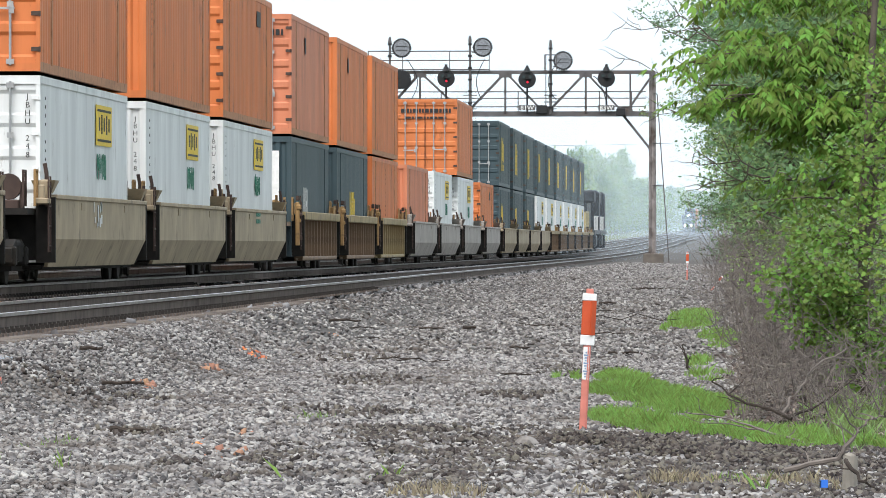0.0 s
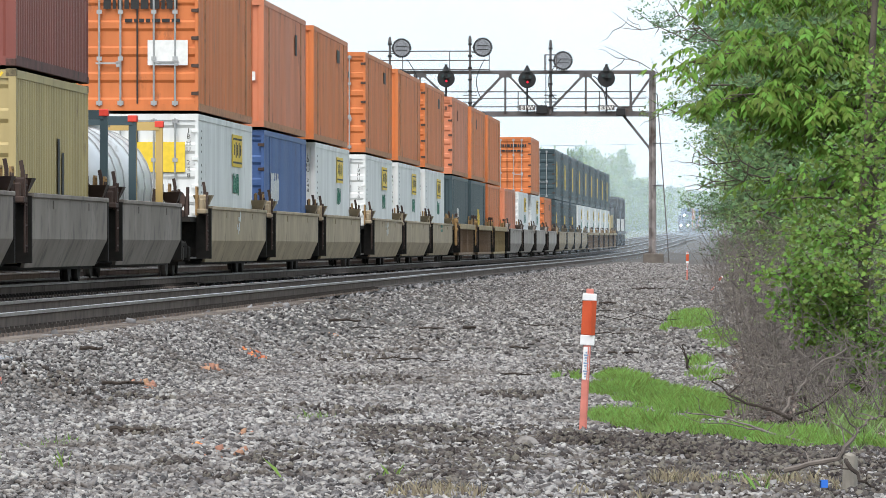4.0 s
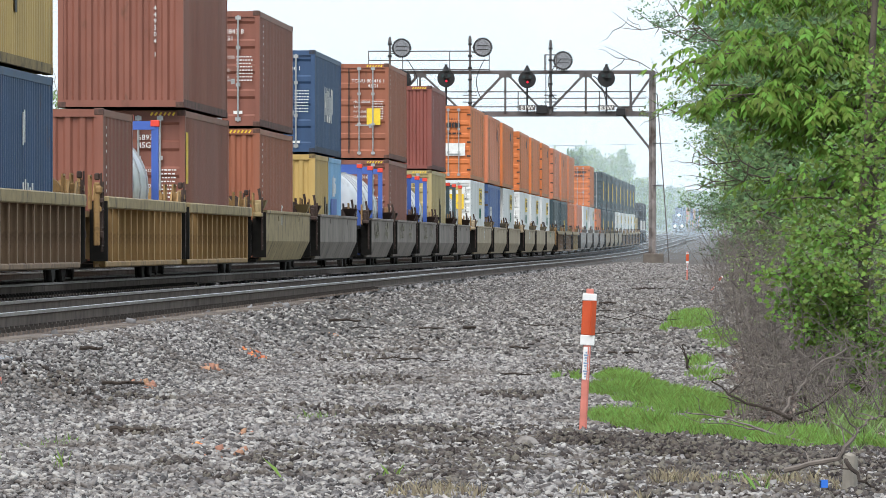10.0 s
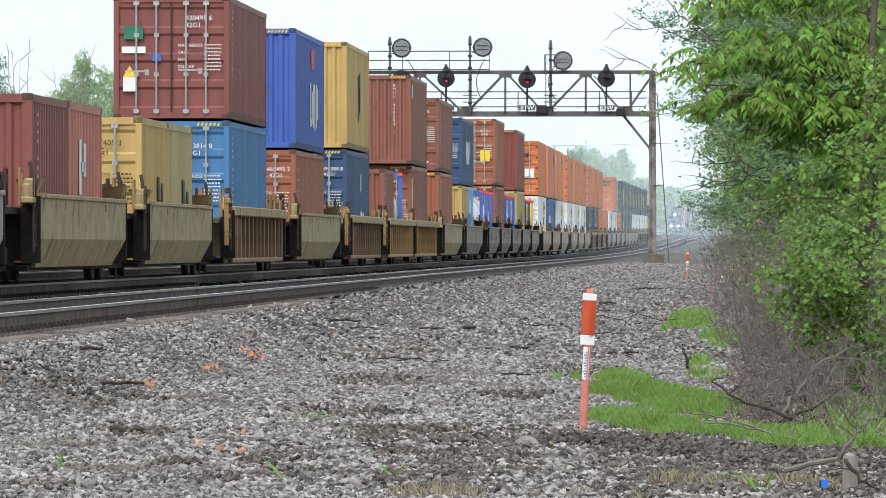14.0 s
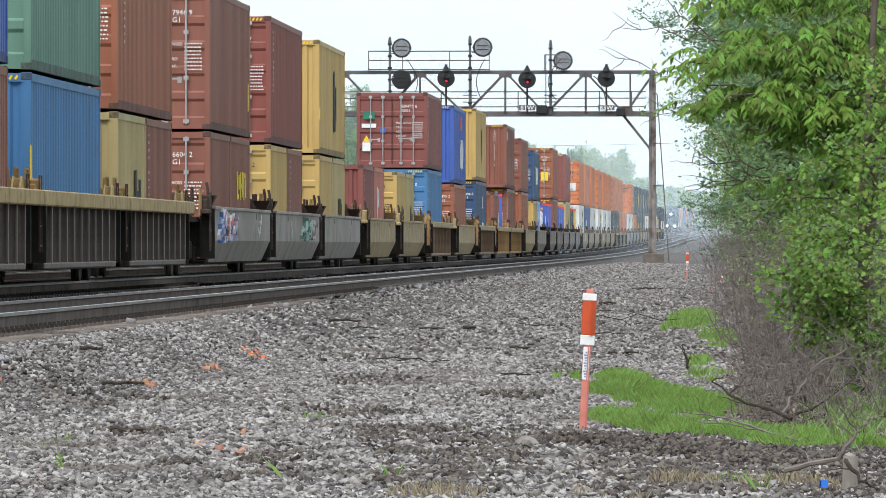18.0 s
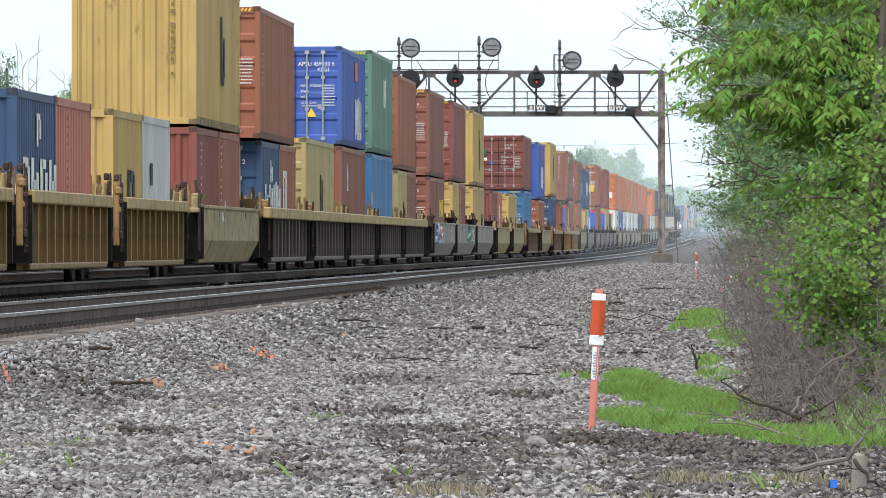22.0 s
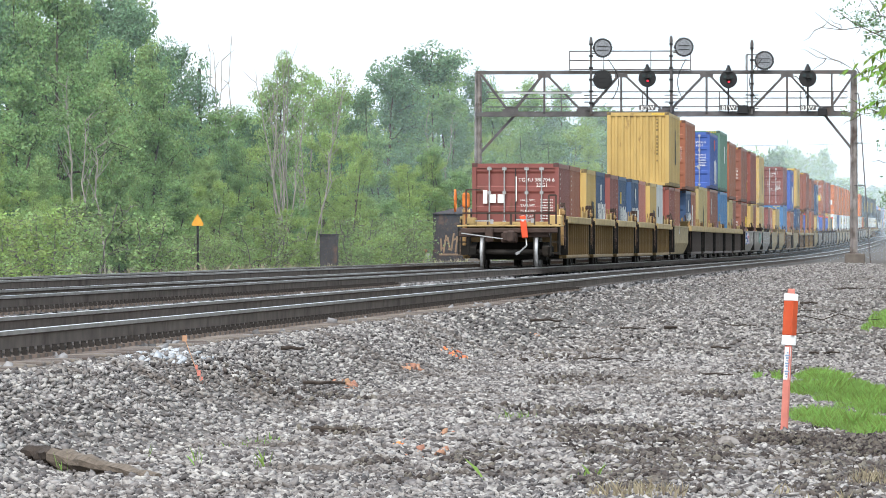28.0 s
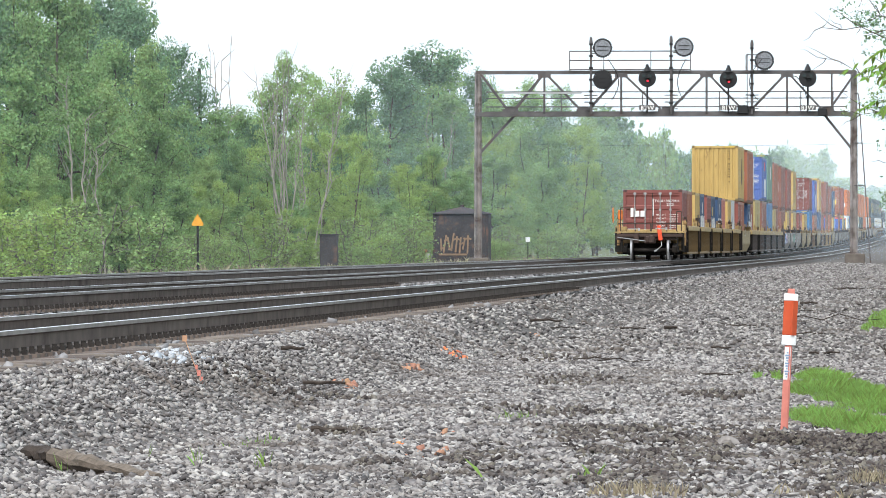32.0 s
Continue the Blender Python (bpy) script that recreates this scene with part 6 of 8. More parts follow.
for i, b in enumerate(range(1320, 560, -40)):
    wood_tree(b + rng.uniform(-15, 15), rng.uniform(215, 262), rng.uniform(40, 46), rng.randrange(3), rng.uniform(50, 64), True)
for i in range(40):
    b = 570 - i * 9.5
    wood_tree(b, (200 if i < 10 else 180 - i) + rng.uniform(-16, 14), 34 + rng.uniform(-2, 3), rng.randrange(3), rng.uniform(26, 34), True)
    wood_tree(b + 4, 90 + rng.uniform(-20, 25), 29.5 + rng.uniform(-1, 1), rng.randrange(3), rng.uniform(20, 28), True)
for i in range(70):
    yy = 165 + 330 * (i / 70) ** 1.15
    if 238 < yy < 250 or 283 < yy < 300 or 368 < yy < 396:
        continue
    plant("bush", BUSHES[rng.choice((0, 1, 1, 2))], -25.4 + rng.uniform(-1.6, 1.4), yy, rng.uniform(0, 6.28), rng.uniform(0.3, 0.85), "low green bush growing beside the far track", "bush", "lineside bushes")


for b, t, w, r in ((1648, 105, 27.6, 40), (1150, 55, 27.4, 36), (1180, 70, 27.8, 30), (1062, 205, 28.0, 44), (1560, 95, 27.4, 36), (940, 150, 28.2, 40), (890, 165, 28.4, 36), (1300, 120, 27.8, 36), (780, 200, 28.5, 40)):
    wood_tree(b, t, w, 6, r)


for b, t in ((1300, 238), (1332, 255), (1275, 230)):
    wood_tree(b, t, 43, 1, 55, True)


def bare_stems(b, away, count, top, seed):
    """Pale leafless stems rising in a sheaf before the crowns."""
    r = random.Random(seed)
    y = FOCAL * away / b
    ob = thing("bare_tree", "pale grey many-stemmed tree with bare trunks at the wood's edge", "tree", "woodland trees")
    ob.matrix_world = Matrix.Translation((-away, y, land(-away, y) - 0.1))
    high = top * y / FOCAL + 1.0
    for k in range(count):
        verts, faces = [], []
        e = Vector((r.uniform(-1.5, 1.5), r.uniform(-0.5, 0.5), high * r.uniform(0.72, 1.0)))
        st = wander(r, (r.uniform(-0.35, 0.35), r.uniform(-0.3, 0.3), 0), e, 8, 0.16)
        tube(verts, faces, st, r.uniform(0.035, 0.06), 0.012, 6)
        for q in st[4:]:
            for m in range(2):
                tube(verts, faces, wander(r, q, q + Vector((r.uniform(-0.8, 0.8), r.uniform(-0.3, 0.3), r.uniform(0.3, 1.3))), 3, 0.06), 0.02, 0.006, 4)
        part("stem", plain_mesh("stem", verts, faces, PALE_BARK), ob)


bare_stems(1168, 28.6, 9, 330, 61)
bare_stems(1110, 28.6, 3, 290, 62)
bare_stems(1545, 28.4, 2, 300, 63)
bare_stems(1500, 28.4, 1, 230, 64)
bare_stems(905, 29.0, 2, 240, 65)


def far_wood():
    """Woods that close the view far away, joined."""
    for kind in range(3):
        src = np.empty(len(FAR_KINDS[kind][1].vertices) * 3, dtype=np.float32)
        FAR_KINDS[kind][1].vertices.foreach_get("co", src)
        src = src.reshape(-1, 4, 3)[::2].reshape(-1, 3)
        V = []
        yy = 1800.0 + 9 * kind
        while yy < 4200:
            for x in (-34, -44, 14):
                a, s = rng.uniform(0, 6.28), rng.uniform(1.05, 1.4) * (0.85 if x > 0 else 1.0)
                ca, sa = math.cos(a) * s, math.sin(a) * s
                xx = x + rng.uniform(-3, 3) + bend(yy)
                V.append(np.stack([src[:, 0] * ca - src[:, 1] * sa + xx, src[:, 0] * sa + src[:, 1] * ca + yy, src[:, 2] * s + land(xx, yy)], 1))
            yy += 34
        v = np.concatenate(V)
        tagged(new("far_woods", big_mesh("far_woods", v, np.arange(len(v)).reshape(-1, 4), (LEAF_FAR, LEAF_DARK, LEAF_PALE)[kind])), "distant green woods closing the view", "woods", kind="stuff")


far_wood()

# the wooded edge on the camera's side
EDGE = "green leafy tree leaning over the gravel strip"
SIDE_KINDS = [tree_kind(400 + i, 6.5, 2.4, n, 0.10, m, BARK, 0.16, 2, 1.0) for i, (n, m) in enumerate(((15000, LEAF_DARK), (15000, LEAF_FAR), (14000, LEAF_SIDE)))]
for i, yy in enumerate((97, 109, 122, 136, 152, 170, 190, 212, 236, 264, 296, 330, 370, 415, 470, 530, 600, 690, 800, 950)):
    if yy < 330:
        s = rng.uniform(0.95, 1.15)
        plant("tree", SIDE_KINDS[i % 3], 3.25 * s - 0.0082 * yy + (0.75 if yy < 130 else -0.25), yy, rng.uniform(0, 6.28), s, EDGE, "tree", "trees along the gravel strip")
        if yy < 160:
            plant("tree", SIDE_KINDS[(i + 1) % 3], 5.2 + rng.uniform(-0.5, 0.8), yy * 1.03, rng.uniform(0, 6.28), rng.uniform(1.1, 1.4), EDGE, "tree", "trees along the gravel strip")
    else:
        plant("tree", FAR_KINDS[i % 3], 2.2 + rng.uniform(-0.3, 0.8), yy, rng.uniform(0, 6.28), rng.uniform(0.5, 0.62), EDGE, "tree", "trees along the gravel strip")


TALL_KINDS = [tree_kind(430 + i, 11.0, 3.9, 34000, 0.115, m, BARK, 0.40, 1, 1.0) for i, m in enumerate((LEAF_DEEP, LEAF_DARK))]
for i, (x, yy, s) in enumerate(((2.7, 152, 0.86), (2.6, 182, 0.95), (2.7, 214, 1.0), (2.6, 250, 1.05), (3.2, 296, 1.1), (2.6, 350, 1.15))):
    plant("tree", TALL_KINDS[i % 2], x, yy, 1.7 * i, s, "tall dark green tree leaning over the gravel strip", "tree", "trees along the gravel strip")


def near_tree():
    """The tree whose boughs hang in front: long drooping compound leaves on spreading boughs."""
    r = random.Random(5)
    ob = thing("tree", "bright green tree with drooping compound leaves over the grass", "tree", "trees along the gravel strip")
    verts, faces, stalks = [], [], []
    foot = Vector((1.28, 75.6, land(1.28, 75.6) - 0.1))
    spine = wander(r, foot, (1.42, 75.8, 5.6), 9, 0.07)
    tube(verts, faces, spine, 0.085, 0.05, 9)
    second = wander(r, foot + Vector((0.45, 0.9, 0)), (2.1, 76.4, 5.0), 8, 0.12)
    tube(verts, faces, second, 0.075, 0.03, 8)
    # boughs: height on the trunk, tip, half spread, compound leaves
    boughs = [((3.6), (-0.35, 75.0, 3.05), 0.34, 60), ((3.5), (0.25, 74.6, 3.25), 0.40, 70), ((3.3), (0.75, 75.9, 3.15), 0.36, 50),
              ((2.9), (-0.50, 74.7, 2.55), 0.28, 60), ((2.7), (-0.15, 74.2, 2.62), 0.32, 80), ((2.6), (0.35, 74.0, 2.58), 0.34, 84), ((2.7), (0.85, 74.5, 2.5), 0.34, 70),
              ((2.2), (-0.45, 74.3, 2.12), 0.27, 60), ((2.2), (0.02, 73.8, 2.20), 0.32, 76), ((2.0), (0.5, 74.0, 2.05), 0.34, 60), ((2.1), (1.0, 74.4, 2.0), 0.30, 46),
              ((1.7), (0.25, 75.0, 1.78), 0.30, 30), ((1.6), (0.75, 74.6, 1.62), 0.32, 36), ((1.5), (1.2, 74.6, 1.5), 0.30, 30), ((1.3), (0.2, 76.4, 1.32), 0.28, 22),
              ((1.1), (0.65, 75.4, 1.18), 0.30, 26), ((2.9), (1.35, 75.0, 3.0), 0.36, 50), ((2.3), (1.6, 75.0, 2.3), 0.35, 40)]
    for high, tip, spread, count in boughs:
        src = min(spine, key=lambda q: abs(q.z - high))
        limb = wander(r, src, Vector(tip), 7, 0.09)
        for k in range(1, 7):
            limb[k].z += 0.12 * math.sin(3.1416 * k / 7)
        tube(verts, faces, limb, 0.030, 0.008, 6)
        for m in range(count):
            q = limb[r.choice((3, 4, 5, 5, 6, 6, 7))]
            e = q + Vector((r.gauss(0, 0.55) * spread, r.gauss(0, 0.8) * spread, r.gauss(0.05, 0.34) * spread))
            if m % 3 == 0:
                tube(verts, faces, wander(r, q, e, 3, 0.03), 0.007, 0.003, 3)
            d = e - q
            stalks.append((e, math.atan2(d.y, d.x) + r.uniform(-0.8, 0.8)))
    part("trunk", plain_mesh("trunk", verts, faces, BARK), ob, "dark bark trunk and boughs")
    bare, bfaces = [], []
    for a, e in (((0.2, 76.0, 2.75), (-1.25, 76.5, 2.95)), ((0.1, 76.0, 2.3), (-1.2, 76.2, 2.62)), ((0.1, 76.2, 2.6), (-0.95, 76.4, 3.35)), ((0.2, 76.3, 2.2), (-0.85, 76.6, 2.05)),
                 ((0.25, 76.2, 1.5), (-0.5, 76.4, 1.55)), ((0.3, 76.2, 1.4), (-0.4, 76.4, 1.3))):
        st = wander(r, a, e, 7, 0.09)
        tube(bare, bfaces, st, 0.010, 0.003, 5)
        for q in st[2:]:
            for k in range(2):
                t = q + Vector((r.uniform(-0.4, 0.1), r.uniform(-0.2, 0.2), r.uniform(-0.14, 0.26)))
                tube(bare, bfaces, wander(r, q, t, 3, 0.03), 0.006, 0.002, 3)
    part("bare_bough", plain_mesh("bare_bough", bare, bfaces, BARK), ob, "leafless grey boughs reaching out")
    V = []
    for o, turn in stalks:
        out = Vector((math.cos(turn), math.sin(turn), 0))
        across = Vector((-out.y, out.x, 0))
        length = r.uniform(0.16, 0.30)
        pairs = r.choice((3, 4, 4, 5))
        for k in range(pairs):
            t = (k + 0.6) / pairs
            root = o + out * length * t + Vector((0, 0, 0.05 * length - 0.45 * length * t * t))
            for sd in (-1, 1, 0) if k == pairs - 1 else (-1, 1):
                size = r.uniform(0.085, 0.15)
                d = (across * sd * 0.75 + out * (0.55 if sd else 1.0) + Vector((0, 0, -r.uniform(0.35, 1.1)))).normalized()
                w = d.cross(Vector((r.uniform(-0.5, 0.5), r.uniform(-0.9, 0.2), 1.0))).normalized() * size * r.uniform(0.13, 0.2)
                sag = Vector((0, 0, -0.12 * size))
                V += [root, root + d * size * 0.42 + w, root + d * size + sag, root + d * size * 0.42 - w]
    part("crown", big_mesh("crown", [tuple(v) for v in V], np.arange(len(V)).reshape(-1, 4), LEAF_NEAR), ob, "bright green drooping leaves")


LOBES = ((0.0, 0.0), (0.30, 0.10), (0.52, 0.36), (0.27, 0.44), (0.40, 0.80), (0.15, 0.72), (0.0, 1.0), (-0.15, 0.72), (-0.40, 0.80), (-0.27, 0.44), (-0.52, 0.36), (-0.30, 0.10))


def maple_tree():
    """A lower tree with broad lobed leaves in loose tiers."""
    r = random.Random(23)
    ob = thing("tree", "maple with broad lobed light green leaves above the brush", "tree", "trees along the gravel strip")
    verts, faces, V = [], [], []
    foot = Vector((1.17, 71.5, land(1.17, 71.5) - 0.1))
    spine = wander(r, foot, (1.30, 71.8, 3.6), 9, 0.06)
    tube(verts, faces, spine, 0.062, 0.025, 8)
    boughs = [(0.35, (0.40, 71.0, 0.42), 0.26, 80), (0.30, (0.75, 70.6, 0.46), 0.27, 100), (0.2, (0.62, 71.2, 0.12), 0.26, 80), (0.1, (1.0, 70.8, 0.2), 0.26, 90), (0.55, (0.62, 71.0, 0.80), 0.25, 60),
              (0.7, (1.05, 70.8, 0.78), 0.25, 60), (1.0, (0.5, 71.5, 1.15), 0.24, 40), (1.1, (1.3, 71.0, 1.2), 0.28, 56), (-0.1, (0.72, 71.0, -0.18), 0.20, 46), (-0.1, (1.2, 70.8, -0.25), 0.24, 60),
              (1.5, (0.95, 71.4, 1.55), 0.28, 40), (-0.3, (1.35, 70.8, -0.5), 0.2, 40), (1.9, (1.45, 71.2, 1.95), 0.26, 60), (2.3, (1.42, 71.0, 2.4), 0.22, 50), (1.5, (1.42, 70.8, 1.55), 0.2, 50)]
    for high, tip, spread, count in boughs:
        src = min(spine, key=lambda q: abs(q.z - high + 0.1))
        limb = wander(r, src, Vector(tip), 6, 0.07)
        tube(verts, faces, limb, 0.018, 0.005, 5)
        for m in range(count):
            q = limb[r.choice((3, 4, 5, 6, 6))]
            e = q + Vector((r.gauss(0, 0.6) * spread, r.gauss(0, 0.8) * spread, r.gauss(0, 0.45) * spread))
            if m % 3 == 0:
                tube(verts, faces, wander(r, q, e, 2, 0.02), 0.005, 0.002, 3)
            for k in range(6):
                size = r.uniform(0.032, 0.064)
                a = r.uniform(0, 6.283)
                d = Vector((math.cos(a), math.sin(a) * 0.8, -r.uniform(0.15, 0.9))).normalized()
                w = d.cross(Vector((r.uniform(-0.9, 0.9), -0.5 + r.uniform(-0.7, 0.7), 0.8))).normalized()
                up = w.cross(d)
                p = e + Vector((r.uniform(-0.09, 0.09), r.uniform(-0.09, 0.09), r.uniform(-0.06, 0.06)))
                V += [p + (d * v + w * u * 1.05 + up * (0.10 * abs(u) - 0.1 * v * v)) * size for u, v in LOBES]
    part("trunk", plain_mesh("trunk", verts, faces, BARK), ob, "dark slender trunk and boughs")
    part("crown", big_mesh("crown", [tuple(v) for v in V], np.arange(len(V)).reshape(-1, len(LOBES)), LEAF_MAPLE), ob, "broad lobed light green leaves")


maple_tree()
near_tree()
SHRUBS = [tree_kind(220 + i, 3.0, 1.5, 7000, 0.07, m, TWIG, 0.02, 4, sp) for i, (m, sp) in enumerate(((LEAF_PALE, 1.0), (LEAF_FAR, 0.9), (LEAF_SIDE, 0.7)))]
for x, yy, s, kk in ((2.1, 84, 0.95, 1), (1.5, 88, 0.6, 2), (1.75, 80, 0.5, 1), (2.2, 70, 0.6, 2), (1.75, 100, 0.7, 2), (1.6, 116, 0.8, 2)):
    plant("bush", SHRUBS[kk], x, yy, x * 9, s, "leafy shrub at the edge of the gravel strip", "bush", "shrubs along the gravel strip")


def broad_bough():
    """A sapling with broad lime leaves whose tips reach into the view."""
    r = random.Random(17)
    ob = thing("sapling", "young tree with broad lime-green leaves at the edge of the grass", "tree", "trees along the gravel strip")
    verts, faces, V = [], [], []
    foot = Vector((1.9, 66.0, land(1.9, 66.0) - 0.05))
    spine = wander(r, foot, (1.75, 66.0, 3.2), 6, 0.08)
    tube(verts, faces, spine, 0.05, 0.02, 7)
    for k in range(16):
        z = 0.2 + 2.3 * (k + r.random()) / 16
        e = Vector((r.uniform(0.95, 1.45), 66 + r.uniform(-0.5, 0.5), z))
        st = wander(r, min(spine, key=lambda q: abs(q.z - z)), e, 4, 0.06)
        tube(verts, faces, st, 0.012, 0.004, 4)
        for m in range(26):
            q = st[4].lerp(st[2], r.random()) + Vector((r.uniform(-0.18, 0.18), r.uniform(-0.18, 0.18), r.uniform(-0.16, 0.10)))
            size = r.uniform(0.035, 0.07)
            a = r.uniform(0, 6.283)
            d = Vector((math.cos(a), math.sin(a), -r.uniform(0.2, 1.0))).normalized()
            w = d.cross(Vector((r.uniform(-0.8, 0.8), r.uniform(-1.1, 0.2), 0.7))).normalized()
            up = w.cross(d)
            V += [q + (d * v + w * u + up * (0.12 * abs(u) - 0.1 * v * v)) * size for u, v in LOBES]
    part("trunk", plain_mesh("trunk", verts, faces, BARK), ob)
    part("crown", big_mesh("crown", [tuple(v) for v in V], np.arange(len(V)).reshape(-1, len(LOBES)), LEAF_SAPLING), ob)


broad_bough()


def brush(name, count, xr, yr, tall, seed, label):
    """Leafless grey stems and twigs, joined."""
    r = random.Random(seed)
    verts, faces = [], []
    for i in range(count):
        x, yy = r.uniform(*xr), yr[0] + (yr[1] - yr[0]) * r.random() ** 1.4
        p = Vector((x, yy, land(x, yy) - 0.02))
        h = tall * r.uniform(0.45, 1.2)
        e = p + Vector((r.uniform(-0.5, 0.4) * h, r.uniform(-0.4, 0.4) * h, h))
        st = wander(r, p, e, 4, 0.12 * h)
        tube(verts, faces, st, 0.008, 0.003, 3)
        for q in st[1:]:
            for m in range(3):
                t = q + Vector((r.uniform(-1, 1), r.uniform(-1, 1), r.uniform(-0.25, 0.8))) * h * 0.34
                tube(verts, faces, wander(r, q, t, 2, 0.04), 0.0035, 0.0015, 3)
    tagged(new(name, plain_mesh(name, verts, faces, TWIG, False)), label, "brush", kind="stuff")


brush("brush", 320, (0.05, 1.8), (70, 125), 1.15, 21, "leafless grey brush tangled under the trees")
brush("brush", 280, (-0.4, 1.4), (108, 320), 1.7, 22, "leafless grey brush tangled under the trees")
brush("brush", 170, (0.0, 1.6), (62, 80), 0.6, 23, "leafless brown brush tangled under the trees")


def leaf_litter():
    """Dead leaves lying under the brush, joined."""
    nr = np.random.default_rng(51)
    x, y = nr.uniform(-0.3, 2.2, 16000), nr.uniform(59, 112, 16000)
    keep = np.array([u > -0.1 + 0.3 * noise.noise((v * 0.4, u, 4.0)) for u, v in zip(x, y)])
    x, y = x[keep], y[keep]
    z = np.array([land(u, v) for u, v in zip(x, y)]) + nr.uniform(0.0, 0.05, len(x))
    me = leaves_mesh("leaf_litter", np.stack([x, y, z], 1), 0.06, 0.04, 52, LITTER, 0.0)
    tagged(new("leaf_litter", me), "brown dead leaves lying under the brush", "leaf litter", kind="stuff")


leaf_litter()


def blades(name, spots, count, tall, seed, material, label, wide=0.010):
    """Upright grass blades in patches: spots are x, y, half width, half length."""
    nr = np.random.default_rng(seed)
    total = sum(s[2] * s[3] for s in spots)
    V = []
    for cx, cy, rx, ry in spots:
        n = int(count * rx * ry / total)
        a = nr.uniform(0, 6.283, n)
        q = np.sqrt(nr.uniform(0, 1, n))
        x, yy = cx + rx * q * np.cos(a), cy + ry * q * np.sin(a)
        z = np.array([land(u, v) for u, v in zip(x, yy)])
        keep = np.array([noise.noise((u * 2.2, v * 0.55, seed)) > -0.05 for u, v in zip(x, yy)])
        x, yy, z, q = x[keep], yy[keep], z[keep], q[keep]
        n = len(x)
        q = q - np.array([0.9 * noise.noise((u * 5.0, v * 1.2, seed + 3)) for u, v in zip(x, yy)])
        h = tall * nr.uniform(0.35, 1.2, n) * (1.15 - 0.6 * q)
        lean = nr.normal(0, 0.35, (n, 2)) * h[:, None]
        t = nr.uniform(0, 6.283, n)
        w = np.stack([np.cos(t), np.sin(t)], 1) * wide * nr.uniform(0.6, 1.4, n)[:, None]
        b0 = np.stack([x - w[:, 0], yy - w[:, 1], z], 1)
        b1 = np.stack([x + w[:, 0], yy + w[:, 1], z], 1)
        m1 = np.stack([x + w[:, 0] * 0.7 + lean[:, 0] * 0.4, yy + w[:, 1] * 0.7 + lean[:, 1] * 0.4, z + h * 0.6], 1)
        tp = np.stack([x + lean[:, 0], yy + lean[:, 1], z + h], 1)
        V.append(np.stack([b0, b1, m1, tp], 1))
    v = np.concatenate(V)
    tagged(new(name, big_mesh(name, v.reshape(-1, 3), np.arange(len(v) * 4).reshape(-1, 4), material)), label, "grass", kind="stuff")


blades("grass", ((-1.15, 77.5, 0.5, 4.0), (-0.7, 73.0, 0.55, 4.5), (-0.3, 69.0, 0.5, 4.0), (-1.95, 82.5, 0.16, 1.4), (-1.35, 83.5, 0.3, 2.0), (-1.05, 65.0, 0.30, 2.0), (-0.75, 62.5, 0.35, 1.8),
                 (-0.35, 61.0, 0.45, 2.4), (0.05, 59.5, 0.45, 2.2), (0.45, 58.0, 0.5, 1.8), (0.95, 57.0, 0.5, 1.6), (1.4, 56.5, 0.4, 1.8)), 90000, 0.12, 31, GRASS,
       "fresh green grass patch growing through the gravel", 0.0028)
blades("grass", ((-0.9, 142, 0.5, 16), (-0.35, 118, 0.35, 10), (-1.25, 128, 0.16, 4), (-0.5, 95, 0.2, 4), (-0.35, 86, 0.3, 3.0)), 12000, 0.13, 32, GRASS, "fresh green grass patch growing through the gravel", 0.010)
blades("dry_grass", ((-0.4, 47.5, 0.3, 1.2), (-1.9, 44.6, 0.35, 0.7), (-0.9, 44.8, 0.5, 0.8), (0.3, 47, 0.4, 1.5)), 2200, 0.12, 33, DRY, "pale dry grass tuft in the gravel", 0.005)
blades("weeds", ((-2.2, 47.5, 0.2, 0.8), (0.0, 48.5, 0.4, 1.2), (-4.3, 50.5, 0.2, 1.0), (-5.0, 53, 0.25, 1.2), (-3.6, 62, 0.2, 1.0), (-9.0, 90, 0.12, 12), (-8.0, 120, 0.1, 20)), 1500, 0.08, 34, GRASS, "sparse green weeds in the gravel", 0.006)
blades("weeds", ((-5.5, 46.0, 0.05, 0.15), (-5.05, 46.2, 0.05, 0.15), (-4.85, 48.0, 0.06, 0.2), (-5.3, 49.5, 0.06, 0.3), (-4.4, 47.5, 0.06, 0.2), (-0.6, 46.5, 0.1, 0.4), (0.1, 46.3, 0.12, 0.4), (-2.9, 46.2, 0.05, 0.2)), 130, 0.2, 37, GRASS, "tall thin green weeds standing in the gravel", 0.0025)
blades("weeds", ((1.2, 66, 0.7, 6), (1.3, 74, 0.7, 6), (0.9, 58, 0.6, 3), (1.6, 82, 0.8, 6)), 9000, 0.2, 36, LEAF_SIDE, "rank green weeds under the trees", 0.006)
blades("lineside_grass", ((-23.5, 260, 2.0, 60), (-23.5, 400, 2.0, 70)), 16000, 0.26, 35, LEAF_PALE, "rough green grass beside the far track", 0.03)

blades("dry_grass", ((-24.2, 250, 1.6, 60), (-24.2, 390, 1.6, 70)), 5000, 0.38, 38, DRY, "rough dry grass and stalks beside the far track", 0.025)

# ---- soil, sticks and marks on the gravel ----
SOIL = mat("dark_turned_soil", (0.072, 0.058, 0.050), 0.95, 0, 0.35, 8, 0.5, 30, (0.17, 0.15, 0.135), 0.3, 9.0, island=True, rand=0.85)


def ridge(x, y):
    q = ((x + 0.25) / 1.4) ** 2 + ((y - 54.2 + 2.4 * x) / 2.3) ** 2
    return max(0.0, 0.05 * (1 - q) + 0.06 * noise.noise((x * 3.1, y * 1.3, 7.0)) * max(0.0, 1.2 - q))


